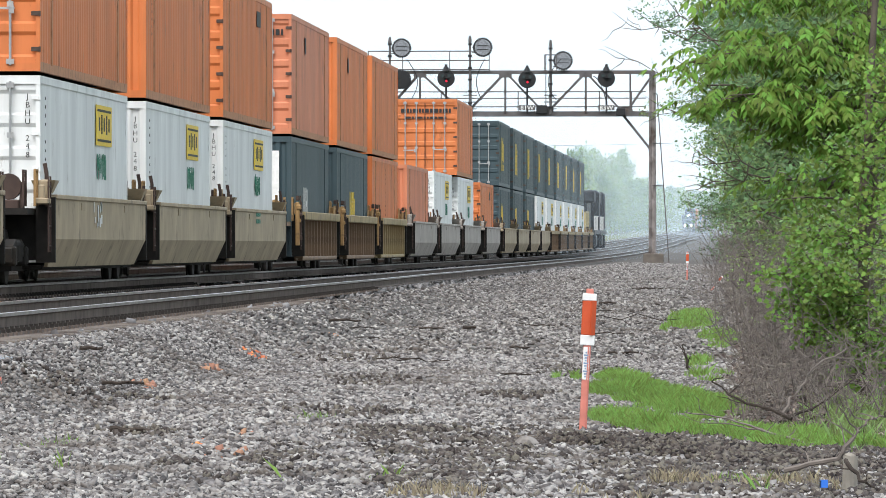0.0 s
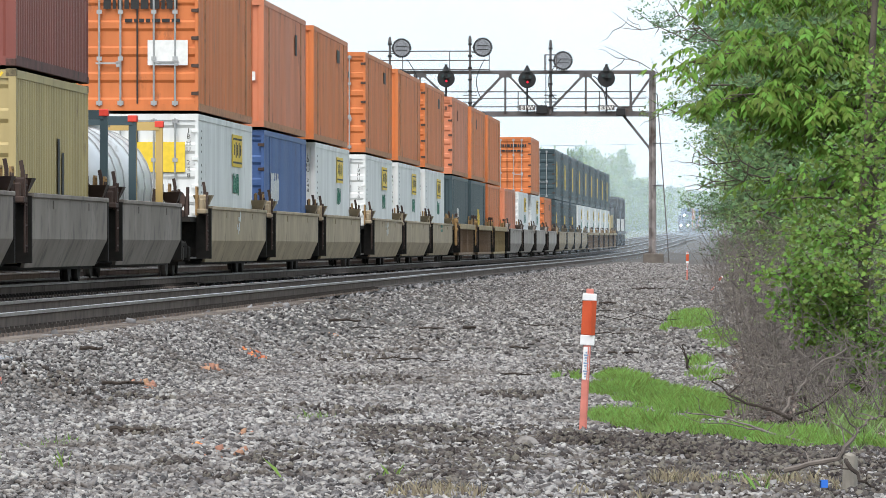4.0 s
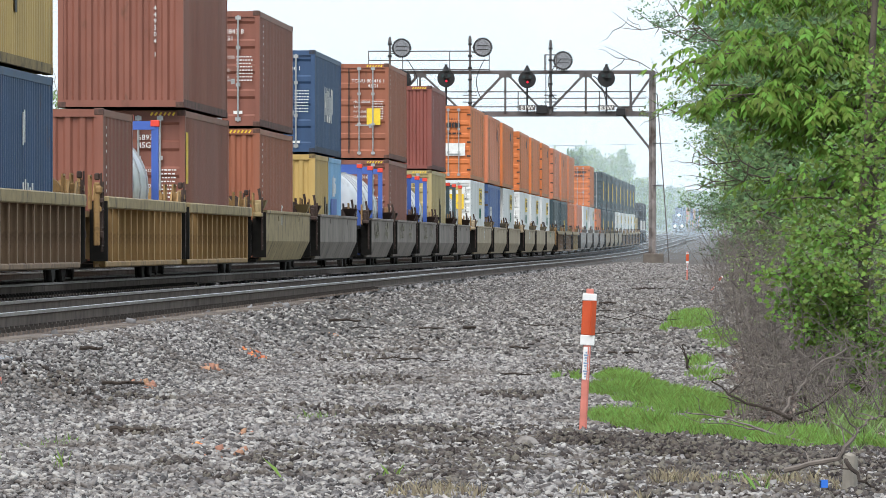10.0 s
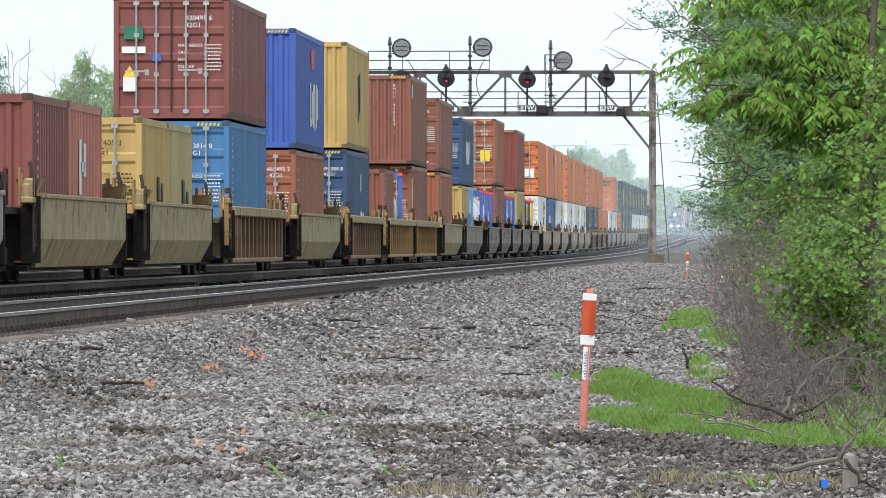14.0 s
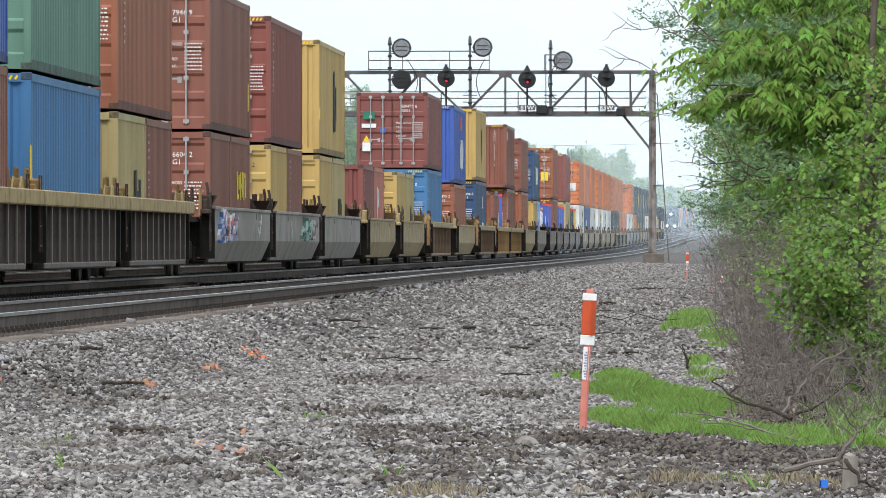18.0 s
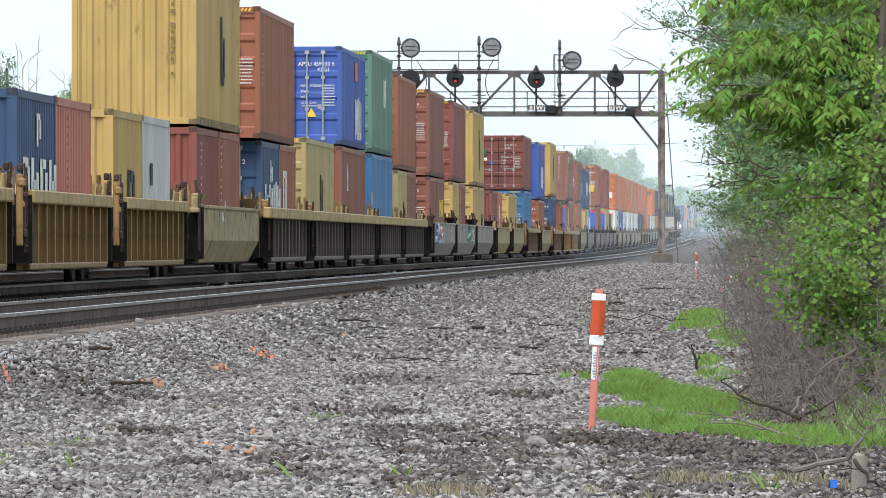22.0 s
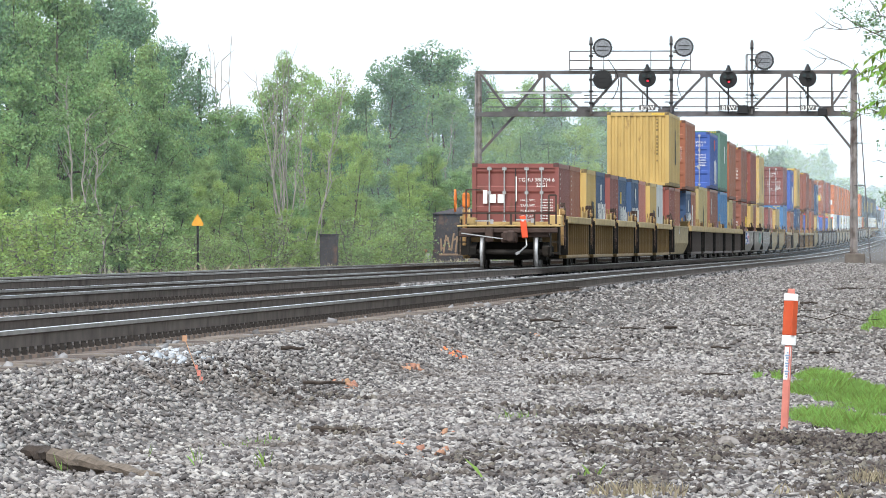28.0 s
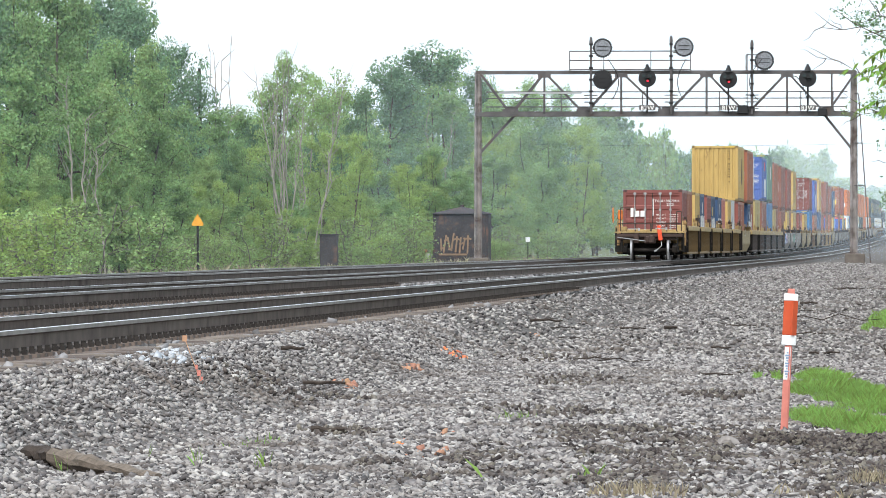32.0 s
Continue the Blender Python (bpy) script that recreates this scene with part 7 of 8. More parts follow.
tagged(stones("clods", 30000, (-2.6, 1.3), (49.5, 61.5), 0.025, 41, lambda x, y: ridge(x, y) > 0.012 + 0.05 * noise.noise((x * 6, y * 3, 2.0)), SOIL, lift=ridge), "dark clods of earth on the heap", "soil", kind="stuff")
EARTH = mat("brown_earth_crumbs", (0.092, 0.077, 0.068), 0.95, 0, 0.35, 8, 0.5, 30, (0.17, 0.155, 0.145), 0.25, 9.0, island=True, rand=0.7)
tagged(stones("clods", 18000, (-3.4, 1.4), (44.5, 60), 0.026, 43, lambda x, y: noise.noise((x * 1.3, y * 0.5, 5.0)) + 0.5 * noise.noise((x * 5, y * 2, 6.0)) > 0.08 - 0.42 * smooth(-2.0, 0.8, x), EARTH, lift=lambda u, v: 0.012 + ridge(u, v), tilt=0.8),
       "brown crumbs of earth strewn over the gravel", "soil", kind="stuff")
for i, (x, yy, rx, ry, n) in enumerate(((-6.0, 65.0, 0.45, 1.3, 150), (-5.6, 67.6, 0.25, 0.6, 70), (-4.62, 56.3, 0.34, 0.9, 170), (-3.4, 64.5, 0.5, 1.8, 240), (-2.6, 58.8, 0.45, 1.2, 200), (-2.2, 73, 0.35, 1.8, 160),
                                        (-3.7, 49.0, 0.16, 0.5, 70), (-2.0, 88, 0.5, 3, 200), (-3.9, 78, 0.5, 2.5, 180), (-1.9, 56.5, 0.4, 0.9, 200), (-4.9, 92, 0.5, 3.0, 160))):
    tagged(stones("soil_patch", int(n * 2.2), (x - 1.5 * rx, x + 1.5 * rx), (yy - 1.5 * ry, yy + 1.5 * ry), 0.028, 45 + i,
                  lambda u, v, x=x, yy=yy, rx=rx, ry=ry: ((u - x) / rx) ** 2 + ((v - yy) / ry) ** 2 + 2.2 * noise.noise((u * 3.5, v * 1.3, x)) < 1, EARTH,
                  lift=lambda u, v: 0.02), "dark crumbs of bare soil on the gravel", "soil", kind="stuff")


# ---- the marker stake ----
STAKE_ORANGE = mat("stake_orange", (0.50, 0.075, 0.022), 0.5, 0, 0.12, 8)
STAKE_WHITE = mat("stake_white", (0.72, 0.72, 0.72), 0.5, 0, 0.1, 8)
STAKE_PINK = mat("stake_faded_red", (0.55, 0.19, 0.15), 0.6, 0, 0.15, 8)
STAKE_BLUE = mat("stake_print", (0.20, 0.28, 0.42), 0.6)


def stake(x, y, tall, lean):
    ob = thing("marker_stake", "orange and white marker stake on a faded red post", "marker stake", "marker stakes")
    ob.matrix_world = Matrix.Translation((x, y, land(x, y) - 0.045)) @ Matrix.Rotation(radians(lean), 4, "Y") @ Matrix.Scale(tall / 1.22, 4)
    part("post", mesh_of("stake_post", boxes((0, 0, 0.40, 0.062, 0.03, 1.0, 0.006)), STAKE_PINK), ob, "faded red flexible post")
    part("post_ridge", mesh_of("stake_ridge", boxes((0.012, -0.018, 0.36, 0.012, 0.012, 0.86)), STAKE_PINK), ob)
    part("sleeve", mesh_of("stake_sleeve", boxes((0, 0, 0.985, 0.112, 0.05, 0.29, 0.008)), STAKE_ORANGE), ob, "orange sleeve")
    part("sleeve_edge", mesh_of("stake_edge", boxes((0.036, -0.026, 0.985, 0.05, 0.016, 0.285, 0.0, Matrix.Rotation(0.75, 4, "Z"))), STAKE_ORANGE), ob)
    part("band", mesh_of("stake_band_a", boxes((0, 0, 1.155, 0.118, 0.054, 0.06, 0.006)), STAKE_WHITE), ob, "white reflective band")
    part("band", mesh_of("stake_band_b", boxes((0, 0, 0.80, 0.118, 0.054, 0.085, 0.006)), STAKE_WHITE), ob, "white reflective band")
    part("cap", mesh_of("stake_cap", boxes((0, 0, 1.20, 0.06, 0.03, 0.05, 0.006)), STAKE_PINK), ob)
    lb = part("sticker", mesh_of("stake_label", boxes((-0.004, -0.018, 0.61, 0.05, 0.008, 0.27)), STAKE_WHITE), ob, "white printed sticker")
    part("print", mesh_of("stake_print", boxes(*[(-0.004, -0.024, 0.50 + 0.022 * k, 0.012 + 0.012 * (k % 3), 0.004, 0.012) for k in range(10)]), STAKE_BLUE), lb)
    return ob


stake(-1.305, 60.8, 1.22, 3.0)
stake(-1.72, 236.0, 0.95, 1.0)
stake(-0.86, 200.0, 0.6, 38.0)

# ---- sticks, planks and painted stones ----
ROT = mat("rotten_wood", (0.04, 0.03, 0.024), 0.95, 0, 0.35, 10, 0.5, 40)
OLD_WOOD = mat("weathered_plank", (0.135, 0.108, 0.085), 0.9, 0, 0.3, 5, 0.4, 40, stretch=(6, 1, 6))
ORANGE_STONE = mat("orange_sprayed_stone", (0.62, 0.19, 0.075), 0.75, 0, 0.25, 12, island=True, rand=0.25)


BLUE_FLAG = mat("blue_flag_plastic", (0.03, 0.16, 0.62), 0.5)
ROCKY = mat("grey_rock", (0.22, 0.20, 0.185), 0.9, 0, 0.3, 12, 0.4, 30)


def rock(x, y, size, seed):
    r = random.Random(seed)
    bm = bmesh.new()
    bmesh.ops.create_icosphere(bm, subdivisions=2, radius=size * 0.5)
    for v in bm.verts:
        v.co *= 1 + 0.35 * noise.noise(v.co * (3.0 / size) + Vector((seed, 0, 0))) + r.uniform(-0.06, 0.06)
        v.co.z *= 0.75
    ob = new("rock", mesh_of(("rock", seed), lambda: bm, ROCKY))
    ob.location = (x, y, land(x, y) + size * 0.2)
    return tagged(ob, "grey lump of rock lying by the earth heap", "rock", "rocks on the gravel")


rock(-1.62, 55.6, 0.17, 2)
rock(-3.55, 66.0, 0.09, 3)
rock(-4.9, 60.5, 0.09, 4)


def stick(x, y, length, thick, turn, seed, label="dark rotten piece of wood lying on the gravel", m=ROT, rise=0.0):
    r = random.Random(seed)
    verts, faces = [], []
    a = radians(turn)
    p = Vector((0, 0, thick * 0.45))
    e = p + Vector((math.cos(a) * length, math.sin(a) * length, rise))
    spine = wander(r, p, e, 5, 0.05 * length)
    tube(verts, faces, spine, thick * 0.5, thick * 0.28, 6)
    ends = [tuple(range(5, -1, -1)), tuple(range(len(verts) - 6, len(verts)))]
    for k in range(2):
        q = spine[2 + k]
        tube(verts, faces, [q, q + Vector((math.cos(a + 0.8 - 1.6 * k), math.sin(a + 0.8 - 1.6 * k), 0.25)) * length * 0.2], thick * 0.2, thick * 0.08, 4)
    ob = new("stick", plain_mesh("stick", verts, faces + ends, m, False))
    ob.location = (x, y, land(x, y))
    return tagged(ob, label, "stick", "sticks on the gravel")


for i, (x, yy, ln, th, tn) in enumerate(((-6.15, 110, 0.35, 0.07, 10), (-5.9, 111, 0.3, 0.03, 30), (-3.55, 163, 0.5, 0.05, -6), (-3.1, 161, 0.28, 0.09, 0), (-4.5, 119.5, 0.16, 0.10, 20), (-5.2, 119, 0.3, 0.05, 0),
                                          (-2.95, 136, 1.35, 0.035, -4), (-2.9, 197, 0.6, 0.07, -10), (-4.5, 91, 0.4, 0.035, 15), (-2.7, 83, 0.25, 0.04, 10), (-6.45, 71.8, 0.16, 0.07, 0),
                                          (-5.9, 68, 0.28, 0.06, -5), (-4.78, 55.8, 0.18, 0.09, 0), (-1.8, 100, 0.3, 0.05, 0), (-5.6, 107, 0.4, 0.02, 5), (-3.2, 102, 0.2, 0.05, 0), (-4.2, 90, 0.5, 0.03, 25),
                                          (-2.9, 150, 0.7, 0.03, 5), (-2.4, 118, 0.5, 0.03, -8), (-3.7, 125, 0.4, 0.03, 12))):
    stick(x, yy, ln * 1.4, th * 0.65, tn, 50 + i).location.z += 0.022
stick(-1.75, 57.5, 0.32, 0.05, -25, 90, "pale split stick lying against the earth heap", OLD_WOOD, -0.02)
post = thing("stump", "pale grey cut post standing at the edge of the grass", "post")
post.location = (0.68, 46.5, land(0.68, 46.5))
part("trunk", mesh_of("stump", bars(((0, 0, -0.1), (0.012, 0, 0.235), 0.10, 0.095, 12), ((0.012, 0, 0.23), (0.02, 0, 0.25), 0.08, 0.05, 12)), PALE_BARK), post)
blue = thing("blue_flag", "small bright blue survey flag in the weeds", "survey flag")
blue.location = (0.50, 46.2, land(0.5, 46.2))
part("wire", mesh_of("blue_wire", bars(((0, 0, -0.03), (0, 0, 0.09), 0.006)), STEEL), blue)
part("pennant", mesh_of("blue_pennant", boxes((0.02, 0, 0.07, 0.05, 0.006, 0.05)), BLUE_FLAG), blue, "bright blue pennant")
def dead_branch(path, thick, seed, label="thin grey dead branch lying over the grass", m=TWIG):
    """A fallen branch with side twigs along a bent path."""
    r = random.Random(seed)
    verts, faces = [], []
    pts = [Vector(p) for p in path]
    o = pts[0].copy()
    pts = [p - o for p in pts]
    fine = []
    for a, b in zip(pts, pts[1:]):
        fine += wander(r, a, b, 4, 0.02)[:-1]
    fine.append(pts[-1])
    tube(verts, faces, fine, thick * 0.5, thick * 0.18, 6)
    ob = new("branch", plain_mesh("branch", verts, faces, m, False))
    ob.location = o
    for q in fine[2::2]:
        tv, tf = [], []
        e = q + Vector((r.uniform(-0.25, 0.25), r.uniform(-0.2, 0.2), r.uniform(-0.03, 0.2)))
        tube(tv, tf, wander(r, q, e, 3, 0.02), thick * 0.2, thick * 0.07, 4)
        part("twig", plain_mesh("twig", tv, tf, m, False), ob)
    return tagged(ob, label, "branch", "dead branches under the trees")


dead_branch(((0.42, 61.0, -0.74), (0.05, 61.2, -0.62), (-0.24, 61.3, -0.44)), 0.034, 121, "dark dead branch rising from the brush", ROT)
dead_branch(((0.52, 56.5, -0.84), (0.20, 57.5, -0.76), (-0.10, 58.5, -0.68), (-0.45, 59.0, -0.64)), 0.026, 122)
dead_branch(((0.33, 58.0, -0.80), (0.0, 58.4, -0.74), (-0.32, 58.8, -0.72)), 0.018, 123)
dead_branch(((0.35, 62.0, -0.72), (0.50, 62.2, -0.50), (0.64, 62.3, -0.32), (0.90, 62.5, -0.18)), 0.030, 124, "pale forked dead branch rising from the brush")
dead_branch(((0.45, 63.0, -0.76), (0.75, 63.2, -0.62), (1.0, 63.4, -0.44)), 0.030, 125, "dark dead branch rising from the brush", ROT)
dead_branch(((0.28, 47.0, -0.74), (0.62, 46.8, -0.66), (0.72, 46.8, -0.52), (0.80, 46.9, -0.42), (0.92, 47.0, -0.40)), 0.036, 126, "bent bare branch leaning on the cut post")
dead_branch(((0.66, 46.4, -0.66), (0.74, 46.2, -0.78), (0.92, 46.0, -0.86)), 0.032, 127, "bent bare branch leaning on the cut post", ROT)
dead_branch(((-0.62, 88.0, -0.78), (-0.66, 88.0, -0.62), (-0.70, 88.0, -0.50)), 0.040, 128, "short dark broken stump of a branch", ROT)
tie = thing("old_tie", "rotten split railway tie lying on the gravel", "wooden plank")
tie.matrix_world = Matrix.Translation((-5.30, 46.0, land(-5.30, 46.0) + 0.06)) @ Matrix.Rotation(radians(-52), 4, "Z") @ Matrix.Rotation(radians(4.5), 4, "Y")


def split_beam(x0, x1, r0, r1, seed, material):
    """A weathered, split length of timber along x."""
    r = random.Random(seed)
    verts, faces = [], []
    tube(verts, faces, [Vector((x0 + (x1 - x0) * k / 9, r.uniform(-0.012, 0.012), r.uniform(-0.01, 0.01))) for k in range(10)], r0, r1, 10)
    for i, v in enumerate(verts):
        k = 1 + r.uniform(-0.22, 0.16)
        v.y, v.z = v.y * k * 1.15, v.z * k * 0.85
    faces += [tuple(range(9, -1, -1)), tuple(range(len(verts) - 10, len(verts)))]
    return plain_mesh("beam", verts, faces, material, False)


part("beam", split_beam(-0.45, 0.74, 0.085, 0.03, 3, OLD_WOOD), tie, "split grey-brown timber")
part("rotten_end", split_beam(-0.78, -0.38, 0.07, 0.08, 4, ROT), tie, "black rotten end")
FAINT_STONE = mat("faded_orange_stone", (0.36, 0.19, 0.125), 0.85, 0, 0.25, 12, island=True, rand=0.25)
for i, (x, yy, n, wd) in enumerate(((-5.84, 88.5, 26, 0.13), (-5.79, 80.2, 16, 0.09), (-5.77, 71.2, 16, 0.10), (-3.96, 53.8, 5, 0.03), (-3.62, 51.6, 16, 0.11), (-3.85, 57.0, 9, 0.08), (-5.87, 106.2, 6, 0.07))):
    tagged(stones("painted_stones", n, (x - wd, x + wd), (yy - 0.8, yy + 0.8), 0.042, 60 + i, material=ORANGE_STONE if i in (0, 3) else FAINT_STONE), "stones sprayed with orange survey paint", "painted stones", kind="stuff")

tagged(stones("pale_stones", 110, (-6.85, -6.5), (61, 65.5), 0.036, 71, tilt=0.6, material=mat("chalky_stone", (0.40, 0.42, 0.45), 0.9, 0, 0.2, 9, island=True, rand=0.2)), "chalky pale stones spilled beside the track", "stones", kind="stuff")
flag = thing("pin_flag", "thin leaning orange survey pin in the gravel", "survey pin")
flag.location = (-6.17, 61.5, land(-6.17, 61.5))
part("wire", mesh_of("pin_wire", bars(((0, 0, -0.05), (-0.165, 0, 0.40), 0.006)), FAINT_STONE), flag)
part("pennant", mesh_of("pin_pennant", boxes((-0.165, 0, 0.40, 0.04, 0.008, 0.05)), FAINT_STONE), flag, "faded orange pennant")
part("ribbon", mesh_of("pin_ribbon", boxes((-0.02, -0.01, 0.05, 0.02, 0.01, 0.06), (-0.045, -0.01, 0.11, 0.03, 0.01, 0.05), (-0.065, -0.01, 0.16, 0.02, 0.01, 0.04)), STAKE_PINK), flag, "torn faded red ribbon")

# ---- things beyond the far track ----
SIGN_YELLOW = mat("amber_sign_paint", (0.72, 0.32, 0.02), 0.5, 0, 0.1, 6)
SHED_RUST = mat("rusty_sheet_metal", (0.04, 0.034, 0.036), 0.8, 0.1, 0.3, 2.5, 0.1, 20, (0.13, 0.07, 0.05), 0.35, 1.8)
TAG_PAINT = mat("tan_spray_paint", (0.22, 0.135, 0.08), 0.7, 0, 0.2, 6)


TARP = mat("green_plastic_sheet", (0.03, 0.19, 0.12), 0.5, 0, 0.2, 6)


def lineside():
    x, y = -24.8, 245.0
    sg = thing("lineside_sign", "amber triangular warning sign on a thin dark post", "sign")
    z = land(x, y)
    part("post", mesh_of("sign_post", bars(((x, y, z - 0.1), (x, y, z + 1.75), 0.07)), DARK), sg)

    def tri():
        bm = bmesh.new()
        a = [bm.verts.new((x + dx, y - 0.06, z + dz)) for dx, dz in ((-0.19, 1.70), (0.19, 1.70), (0.19, 1.78), (0, 2.1), (-0.19, 1.78))]
        f = bm.faces.new(a)
        g = bmesh.ops.extrude_face_region(bm, geom=[f])
        for v in g["geom"]:
            if isinstance(v, bmesh.types.BMVert):
                v.co.y += 0.03
        return bm
    part("plate", mesh_of("sign_plate", tri, SIGN_YELLOW), sg, "amber triangular plate")
    x, y = -24.4, 293.0
    z = land(x, y)
    cab = thing("relay_cabinet", "dark rusty relay cabinet beside the far track", "cabinet")
    part("body", mesh_of("cab_body", boxes((x, y, z + 0.72, 0.70, 0.6, 1.44, 0.02)), SHED_RUST), cab)
    part("door", mesh_of("cab_door", boxes((x, y - 0.31, z + 0.74, 0.6, 0.03, 1.25, 0.01)), SHED_RUST), cab)
    part("lid", mesh_of("cab_lid", boxes((x, y, z + 1.47, 0.78, 0.68, 0.06, 0.01)), SHED_RUST), cab)
    x0, x1, y = -26.65, -23.75, 387.0
    z = land(x0, y)
    cx = (x0 + x1) / 2
    sh = thing("signal_hut", "rusty dark metal hut with spray-painted graffiti and a shallow roof", "hut")
    part("wall", mesh_of("hut_wall", boxes((cx, y, z + 1.36, x1 - x0, 2.4, 2.72, 0.02)), SHED_RUST), sh)
    for k in range(7):
        part("seam", mesh_of("hut_seam", boxes((0, 0, 0, 0.05, 0.04, 2.4)), SHED_RUST), sh, at=(x0 + 0.15 + k * (x1 - x0 - 0.3) / 6, y - 1.215, z + 1.25))

    def roof():
        bm = bmesh.new()
        b = [bm.verts.new(p) for p in ((x0 - 0.12, y - 1.35, z + 2.72), (x1 + 0.12, y - 1.35, z + 2.72), (x1 + 0.12, y + 1.35, z + 2.72), (x0 - 0.12, y + 1.35, z + 2.72))]
        t = bm.verts.new((cx, y, z + 3.1))
        bm.faces.new(b)
        for i in range(4):
            bm.faces.new((b[i], b[(i + 1) % 4], t))
        return bm
    rf = part("roof", mesh_of("hut_roof", roof, SHED_RUST), sh)
    part("vent", mesh_of("hut_vent", bars(((cx, y, z + 3.0), (cx, y, z + 3.2), 0.24, 0.2, 10)), SHED_RUST), rf)
    r = random.Random(4)
    bm = bmesh.new()
    for k in range(8):
        px = x0 + 0.42 + k * 0.2
        add_box(bm, px, y - 1.25, z + 1.15 + r.uniform(-0.1, 0.1), 0.09, 0.012, r.uniform(0.6, 1.0), rot=Matrix.Rotation(r.uniform(-0.25, 0.25), 4, "Y"))
        add_box(bm, px + 0.08, y - 1.252, z + r.uniform(0.8, 1.5), 0.24, 0.012, 0.09, rot=Matrix.Rotation(r.uniform(-0.6, 0.6), 4, "Y"))
    add_box(bm, x0 + 1.05, y - 1.251, z + 0.58, 1.5, 0.012, 0.10)
    tagged(part("graffiti", mesh_of("hut_tag", lambda: bm, TAG_PAINT), sh, "tan sprayed scrawl"), kind="stuff")
    box = thing("red_marker", "small red marker board beside the hut", "marker")
    part("board", mesh_of("red_board", boxes((-26.95, 383, land(-27, 383) + 0.75, 0.3, 0.05, 0.2, 0.01)), RED_MARK), box)
    part("leg", mesh_of("red_leg", boxes((-26.95, 383.05, land(-27, 383) + 0.35, 0.05, 0.05, 0.75)), DARK), box)
    # rubbish lying before the hut
    for px, py, wide, tall, tone, seed, label in ((-24.2, 384.2, 0.42, 0.5, TARP, 3, "crumpled green plastic sheet lying before the rusty hut"), (-24.5, 384.0, 0.2, 0.26, STAKE_WHITE, 5, "white plastic bag lying before the rusty hut"),
                                                  (-25.15, 383.7, 0.12, 0.16, STAKE_WHITE, 6, "white plastic scrap lying before the rusty hut"), (-25.45, 384.4, 0.22, 0.2, CONCRETE, 8, "grey lump of concrete lying before the rusty hut")):
        bm = bmesh.new()
        bmesh.ops.create_icosphere(bm, subdivisions=3, radius=1)
        for v in bm.verts:
            v.co *= 1 + 0.55 * noise.noise(v.co * 1.7 + Vector((seed, 0, 0)))
            v.co = Vector((v.co.x * wide / 2, v.co.y * wide / 2, max(v.co.z, -0.5) * tall / 2 + tall * 0.22))
        me = mesh_of(("rubbish", seed), lambda b=bm: b, tone)
        ob = tagged(new("rubbish", me), label, "rubbish")
        ob.matrix_world = Matrix.Translation((px, py, land(px, py)))
    wb = thing("white_marker", "small white marker board on a post near the trees", "marker")
    part("board", mesh_of("white_board", boxes((-23.6, 420, land(-23.6, 420) + 1.35, 0.26, 0.05, 0.28, 0.01)), STAKE_WHITE), wb)
    part("leg", mesh_of("white_leg", boxes((-23.6, 420.05, land(-23.6, 420) + 0.6, 0.05, 0.05, 1.3)), DARK), wb)
    # bare pole and dead tree that stand above the wood
    pole = thing("bare_pole", "dark broken pole standing among the trees", "pole")
    verts, faces = [], []
    tube(verts, faces, [(-35.5, 352, -0.6), (-35.5, 352, 5), (-35.55, 352, 9.2)], 0.13, 0.07, 8)
    tube(verts, faces, [(-35.5, 351.9, 7.2), (-35.2, 351.9, 7.6)], 0.05, 0.02, 5)
    part("trunk", plain_mesh("trunk", verts, faces, ROT), pole)
    snag = thing("dead_tree", "leafless grey dead tree rising above the wood", "tree")
    verts, faces = [], []
    r = random.Random(8)
    for k in range(5):
        e = Vector((-36.5 + r.uniform(-0.9, 0.9), 374 + r.uniform(-0.6, 0.6), r.uniform(9.5, 11.6)))
        st = wander(r, (-36.5, 374, 2.0), e, 5, 0.35)
        tube(verts, faces, st, 0.05, 0.012, 5)
        for q in st[2:]:
            tube(verts, faces, [q, q + Vector((r.uniform(-0.7, 0.7), 0, r.uniform(0.2, 0.9)))], 0.03, 0.01, 3)
    part("trunk", plain_mesh("trunk", verts, faces, PALE_BARK), snag)
    # wire over the line, with its poles
    wire = thing("overhead_wire", "thin wire crossing high over the railway between poles", "wire")
    bm = bmesh.new()
    pts = [Vector((-46 + 3.2 * k, 600, 8.6 + 0.010 * (k - 8) ** 2 + 0.2)) for k in range(20)]
    for a, b in zip(pts, pts[1:]):
        add_bar(bm, a, b, 0.02)
    part("wire", mesh_of("wire", lambda: bm, DARK), wire)
    for px in (pts[0].x, pts[-1].x):
        part("pole", mesh_of(("wire_pole", px), bars(((px, 600, land(px, 600) - 0.2), (px, 600, 10.4), 0.3, 0.2, 8)), ROT), wire)


lineside()

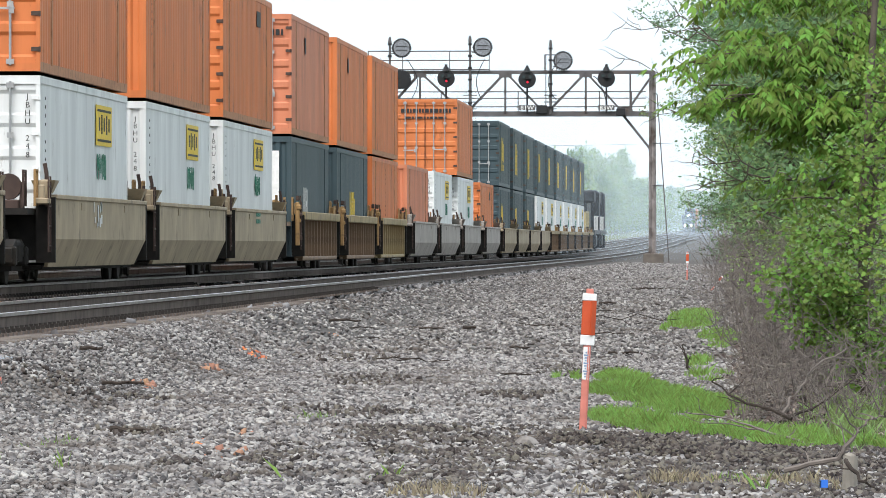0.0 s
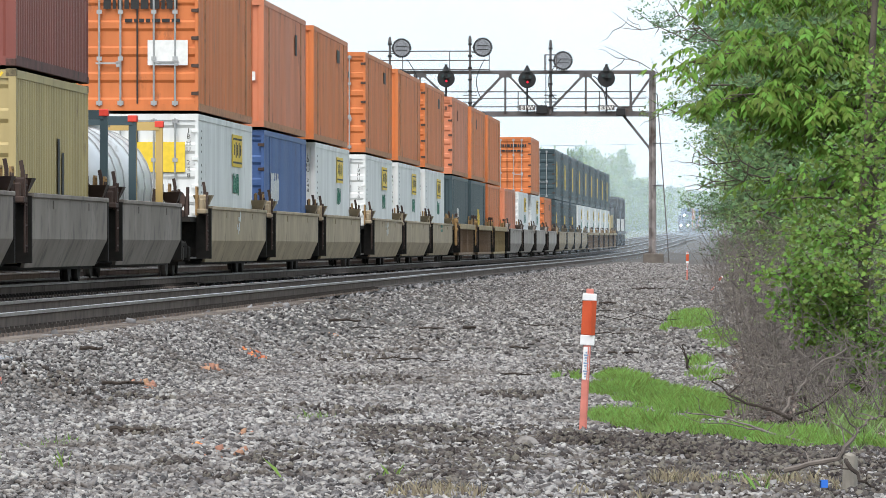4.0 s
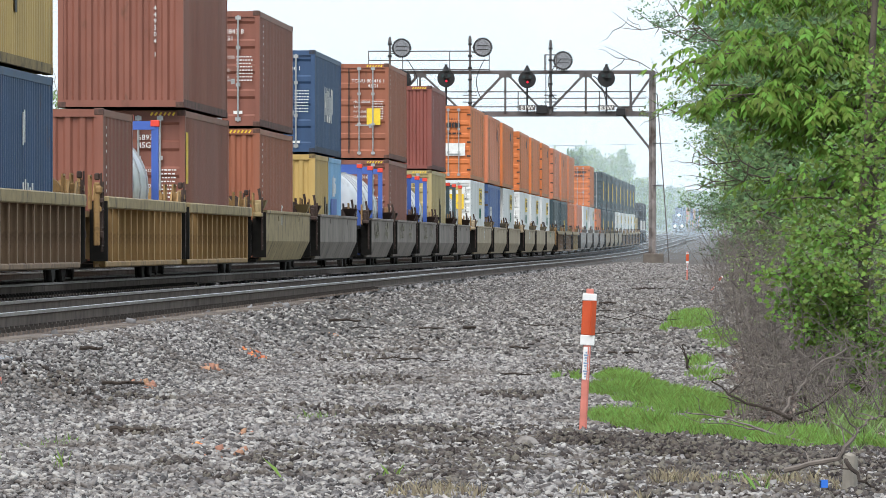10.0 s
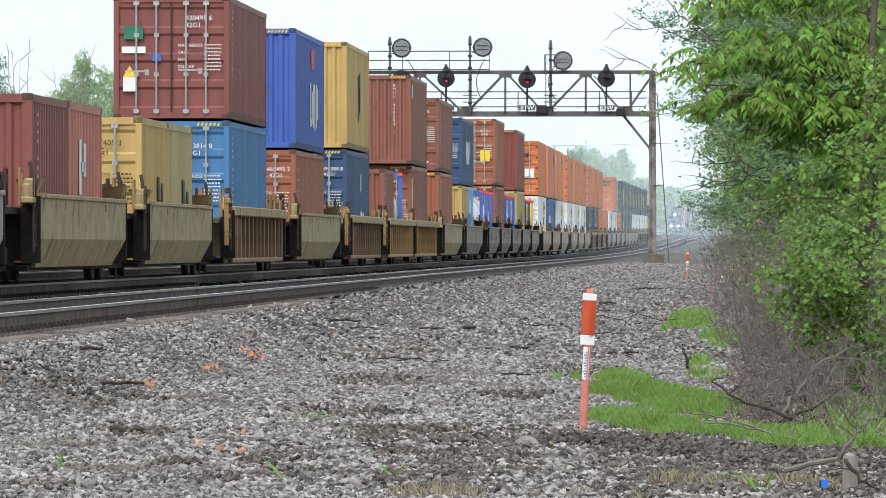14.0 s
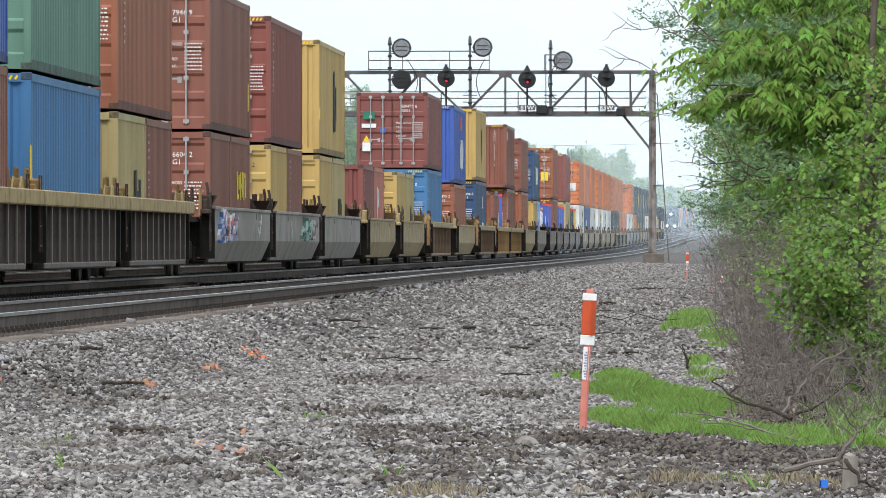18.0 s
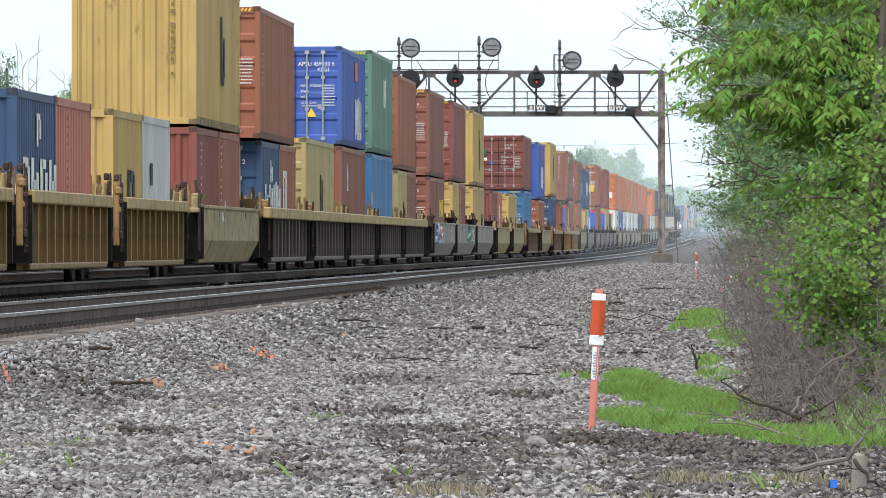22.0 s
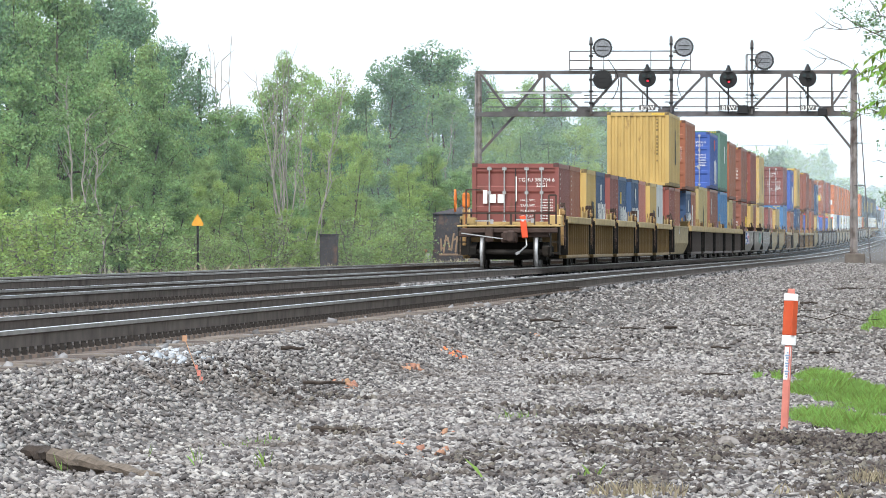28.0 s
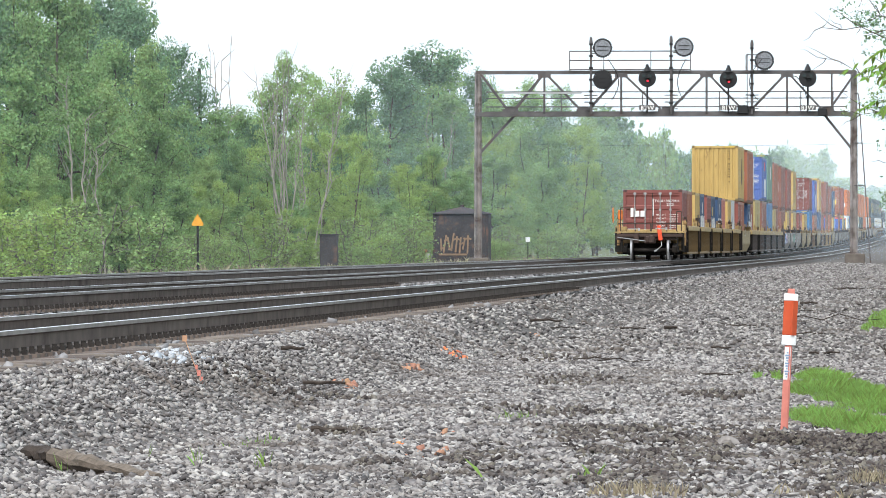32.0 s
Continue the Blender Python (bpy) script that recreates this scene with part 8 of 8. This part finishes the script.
# ---- translucent sheets that imitate distant haze ----
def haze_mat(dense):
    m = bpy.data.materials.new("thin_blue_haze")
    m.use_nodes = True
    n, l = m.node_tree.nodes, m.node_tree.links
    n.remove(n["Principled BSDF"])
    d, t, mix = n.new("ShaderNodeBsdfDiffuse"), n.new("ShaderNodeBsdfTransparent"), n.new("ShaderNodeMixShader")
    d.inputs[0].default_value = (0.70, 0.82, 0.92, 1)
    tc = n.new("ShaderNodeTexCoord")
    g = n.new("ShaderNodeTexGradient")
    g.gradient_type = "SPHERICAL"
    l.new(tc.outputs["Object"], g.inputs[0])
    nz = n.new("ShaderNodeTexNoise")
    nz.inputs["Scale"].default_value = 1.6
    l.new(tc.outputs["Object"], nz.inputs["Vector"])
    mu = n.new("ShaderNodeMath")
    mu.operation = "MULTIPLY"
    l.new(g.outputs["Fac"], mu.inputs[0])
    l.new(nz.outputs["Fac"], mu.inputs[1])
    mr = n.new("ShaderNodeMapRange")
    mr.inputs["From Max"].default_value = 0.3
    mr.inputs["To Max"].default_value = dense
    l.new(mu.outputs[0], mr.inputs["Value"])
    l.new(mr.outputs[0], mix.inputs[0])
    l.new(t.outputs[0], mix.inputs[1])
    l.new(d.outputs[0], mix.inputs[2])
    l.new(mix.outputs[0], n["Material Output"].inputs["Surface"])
    return m


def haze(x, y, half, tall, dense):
    """A soft-edged, gently billowed sheet whose pale blue stands in for distant haze."""
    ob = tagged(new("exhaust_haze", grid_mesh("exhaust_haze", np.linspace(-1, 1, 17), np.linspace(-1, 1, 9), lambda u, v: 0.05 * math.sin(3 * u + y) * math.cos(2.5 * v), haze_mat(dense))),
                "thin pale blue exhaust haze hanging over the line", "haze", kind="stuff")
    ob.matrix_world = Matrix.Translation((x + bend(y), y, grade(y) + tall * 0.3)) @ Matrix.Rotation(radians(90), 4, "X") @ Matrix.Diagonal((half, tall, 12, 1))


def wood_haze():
    """An added translucent sheet between far track and wood, paling the wood like haze."""
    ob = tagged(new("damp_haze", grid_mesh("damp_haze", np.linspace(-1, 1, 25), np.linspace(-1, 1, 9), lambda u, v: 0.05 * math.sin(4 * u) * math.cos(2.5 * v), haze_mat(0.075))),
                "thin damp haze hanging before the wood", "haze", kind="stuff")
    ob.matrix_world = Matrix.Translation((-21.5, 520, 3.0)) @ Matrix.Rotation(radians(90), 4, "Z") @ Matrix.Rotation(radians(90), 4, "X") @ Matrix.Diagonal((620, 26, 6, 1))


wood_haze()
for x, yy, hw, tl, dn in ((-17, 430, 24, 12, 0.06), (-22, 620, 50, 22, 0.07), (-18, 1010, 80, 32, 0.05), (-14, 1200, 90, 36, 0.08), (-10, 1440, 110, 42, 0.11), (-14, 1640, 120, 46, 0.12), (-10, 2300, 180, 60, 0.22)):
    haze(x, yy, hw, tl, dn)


def motions():
    times = [0, 2, 4, 8, 12, 16, 20, 24, 28, 32]
    speed = 24.6
    for ob, s, z in MOVING:
        rows = []
        for t in times:
            y = s + speed * t
            tilt = math.degrees(math.atan(grade(y + 5) - grade(y - 5)) / 1.0) / 10
            rows.append((t, pose(MID_X + bend(y), y, TRACK_Z[MID_X] + grade(y) + z, tilt, 0, 0)))
        walk(ob, rows)
    for ob, s, z, turn in COMING:
        rows = []
        for t in times:
            y = 1900.0 + s - 15.0 * t
            rows.append((t, pose(FAR_X + bend(y), y, TRACK_Z[FAR_X] + grade(y) + z, 0, 0, turn - math.degrees(math.atan(1.5e-5 * max(0, y - 1300))))))
        walk(ob, rows)


motions()
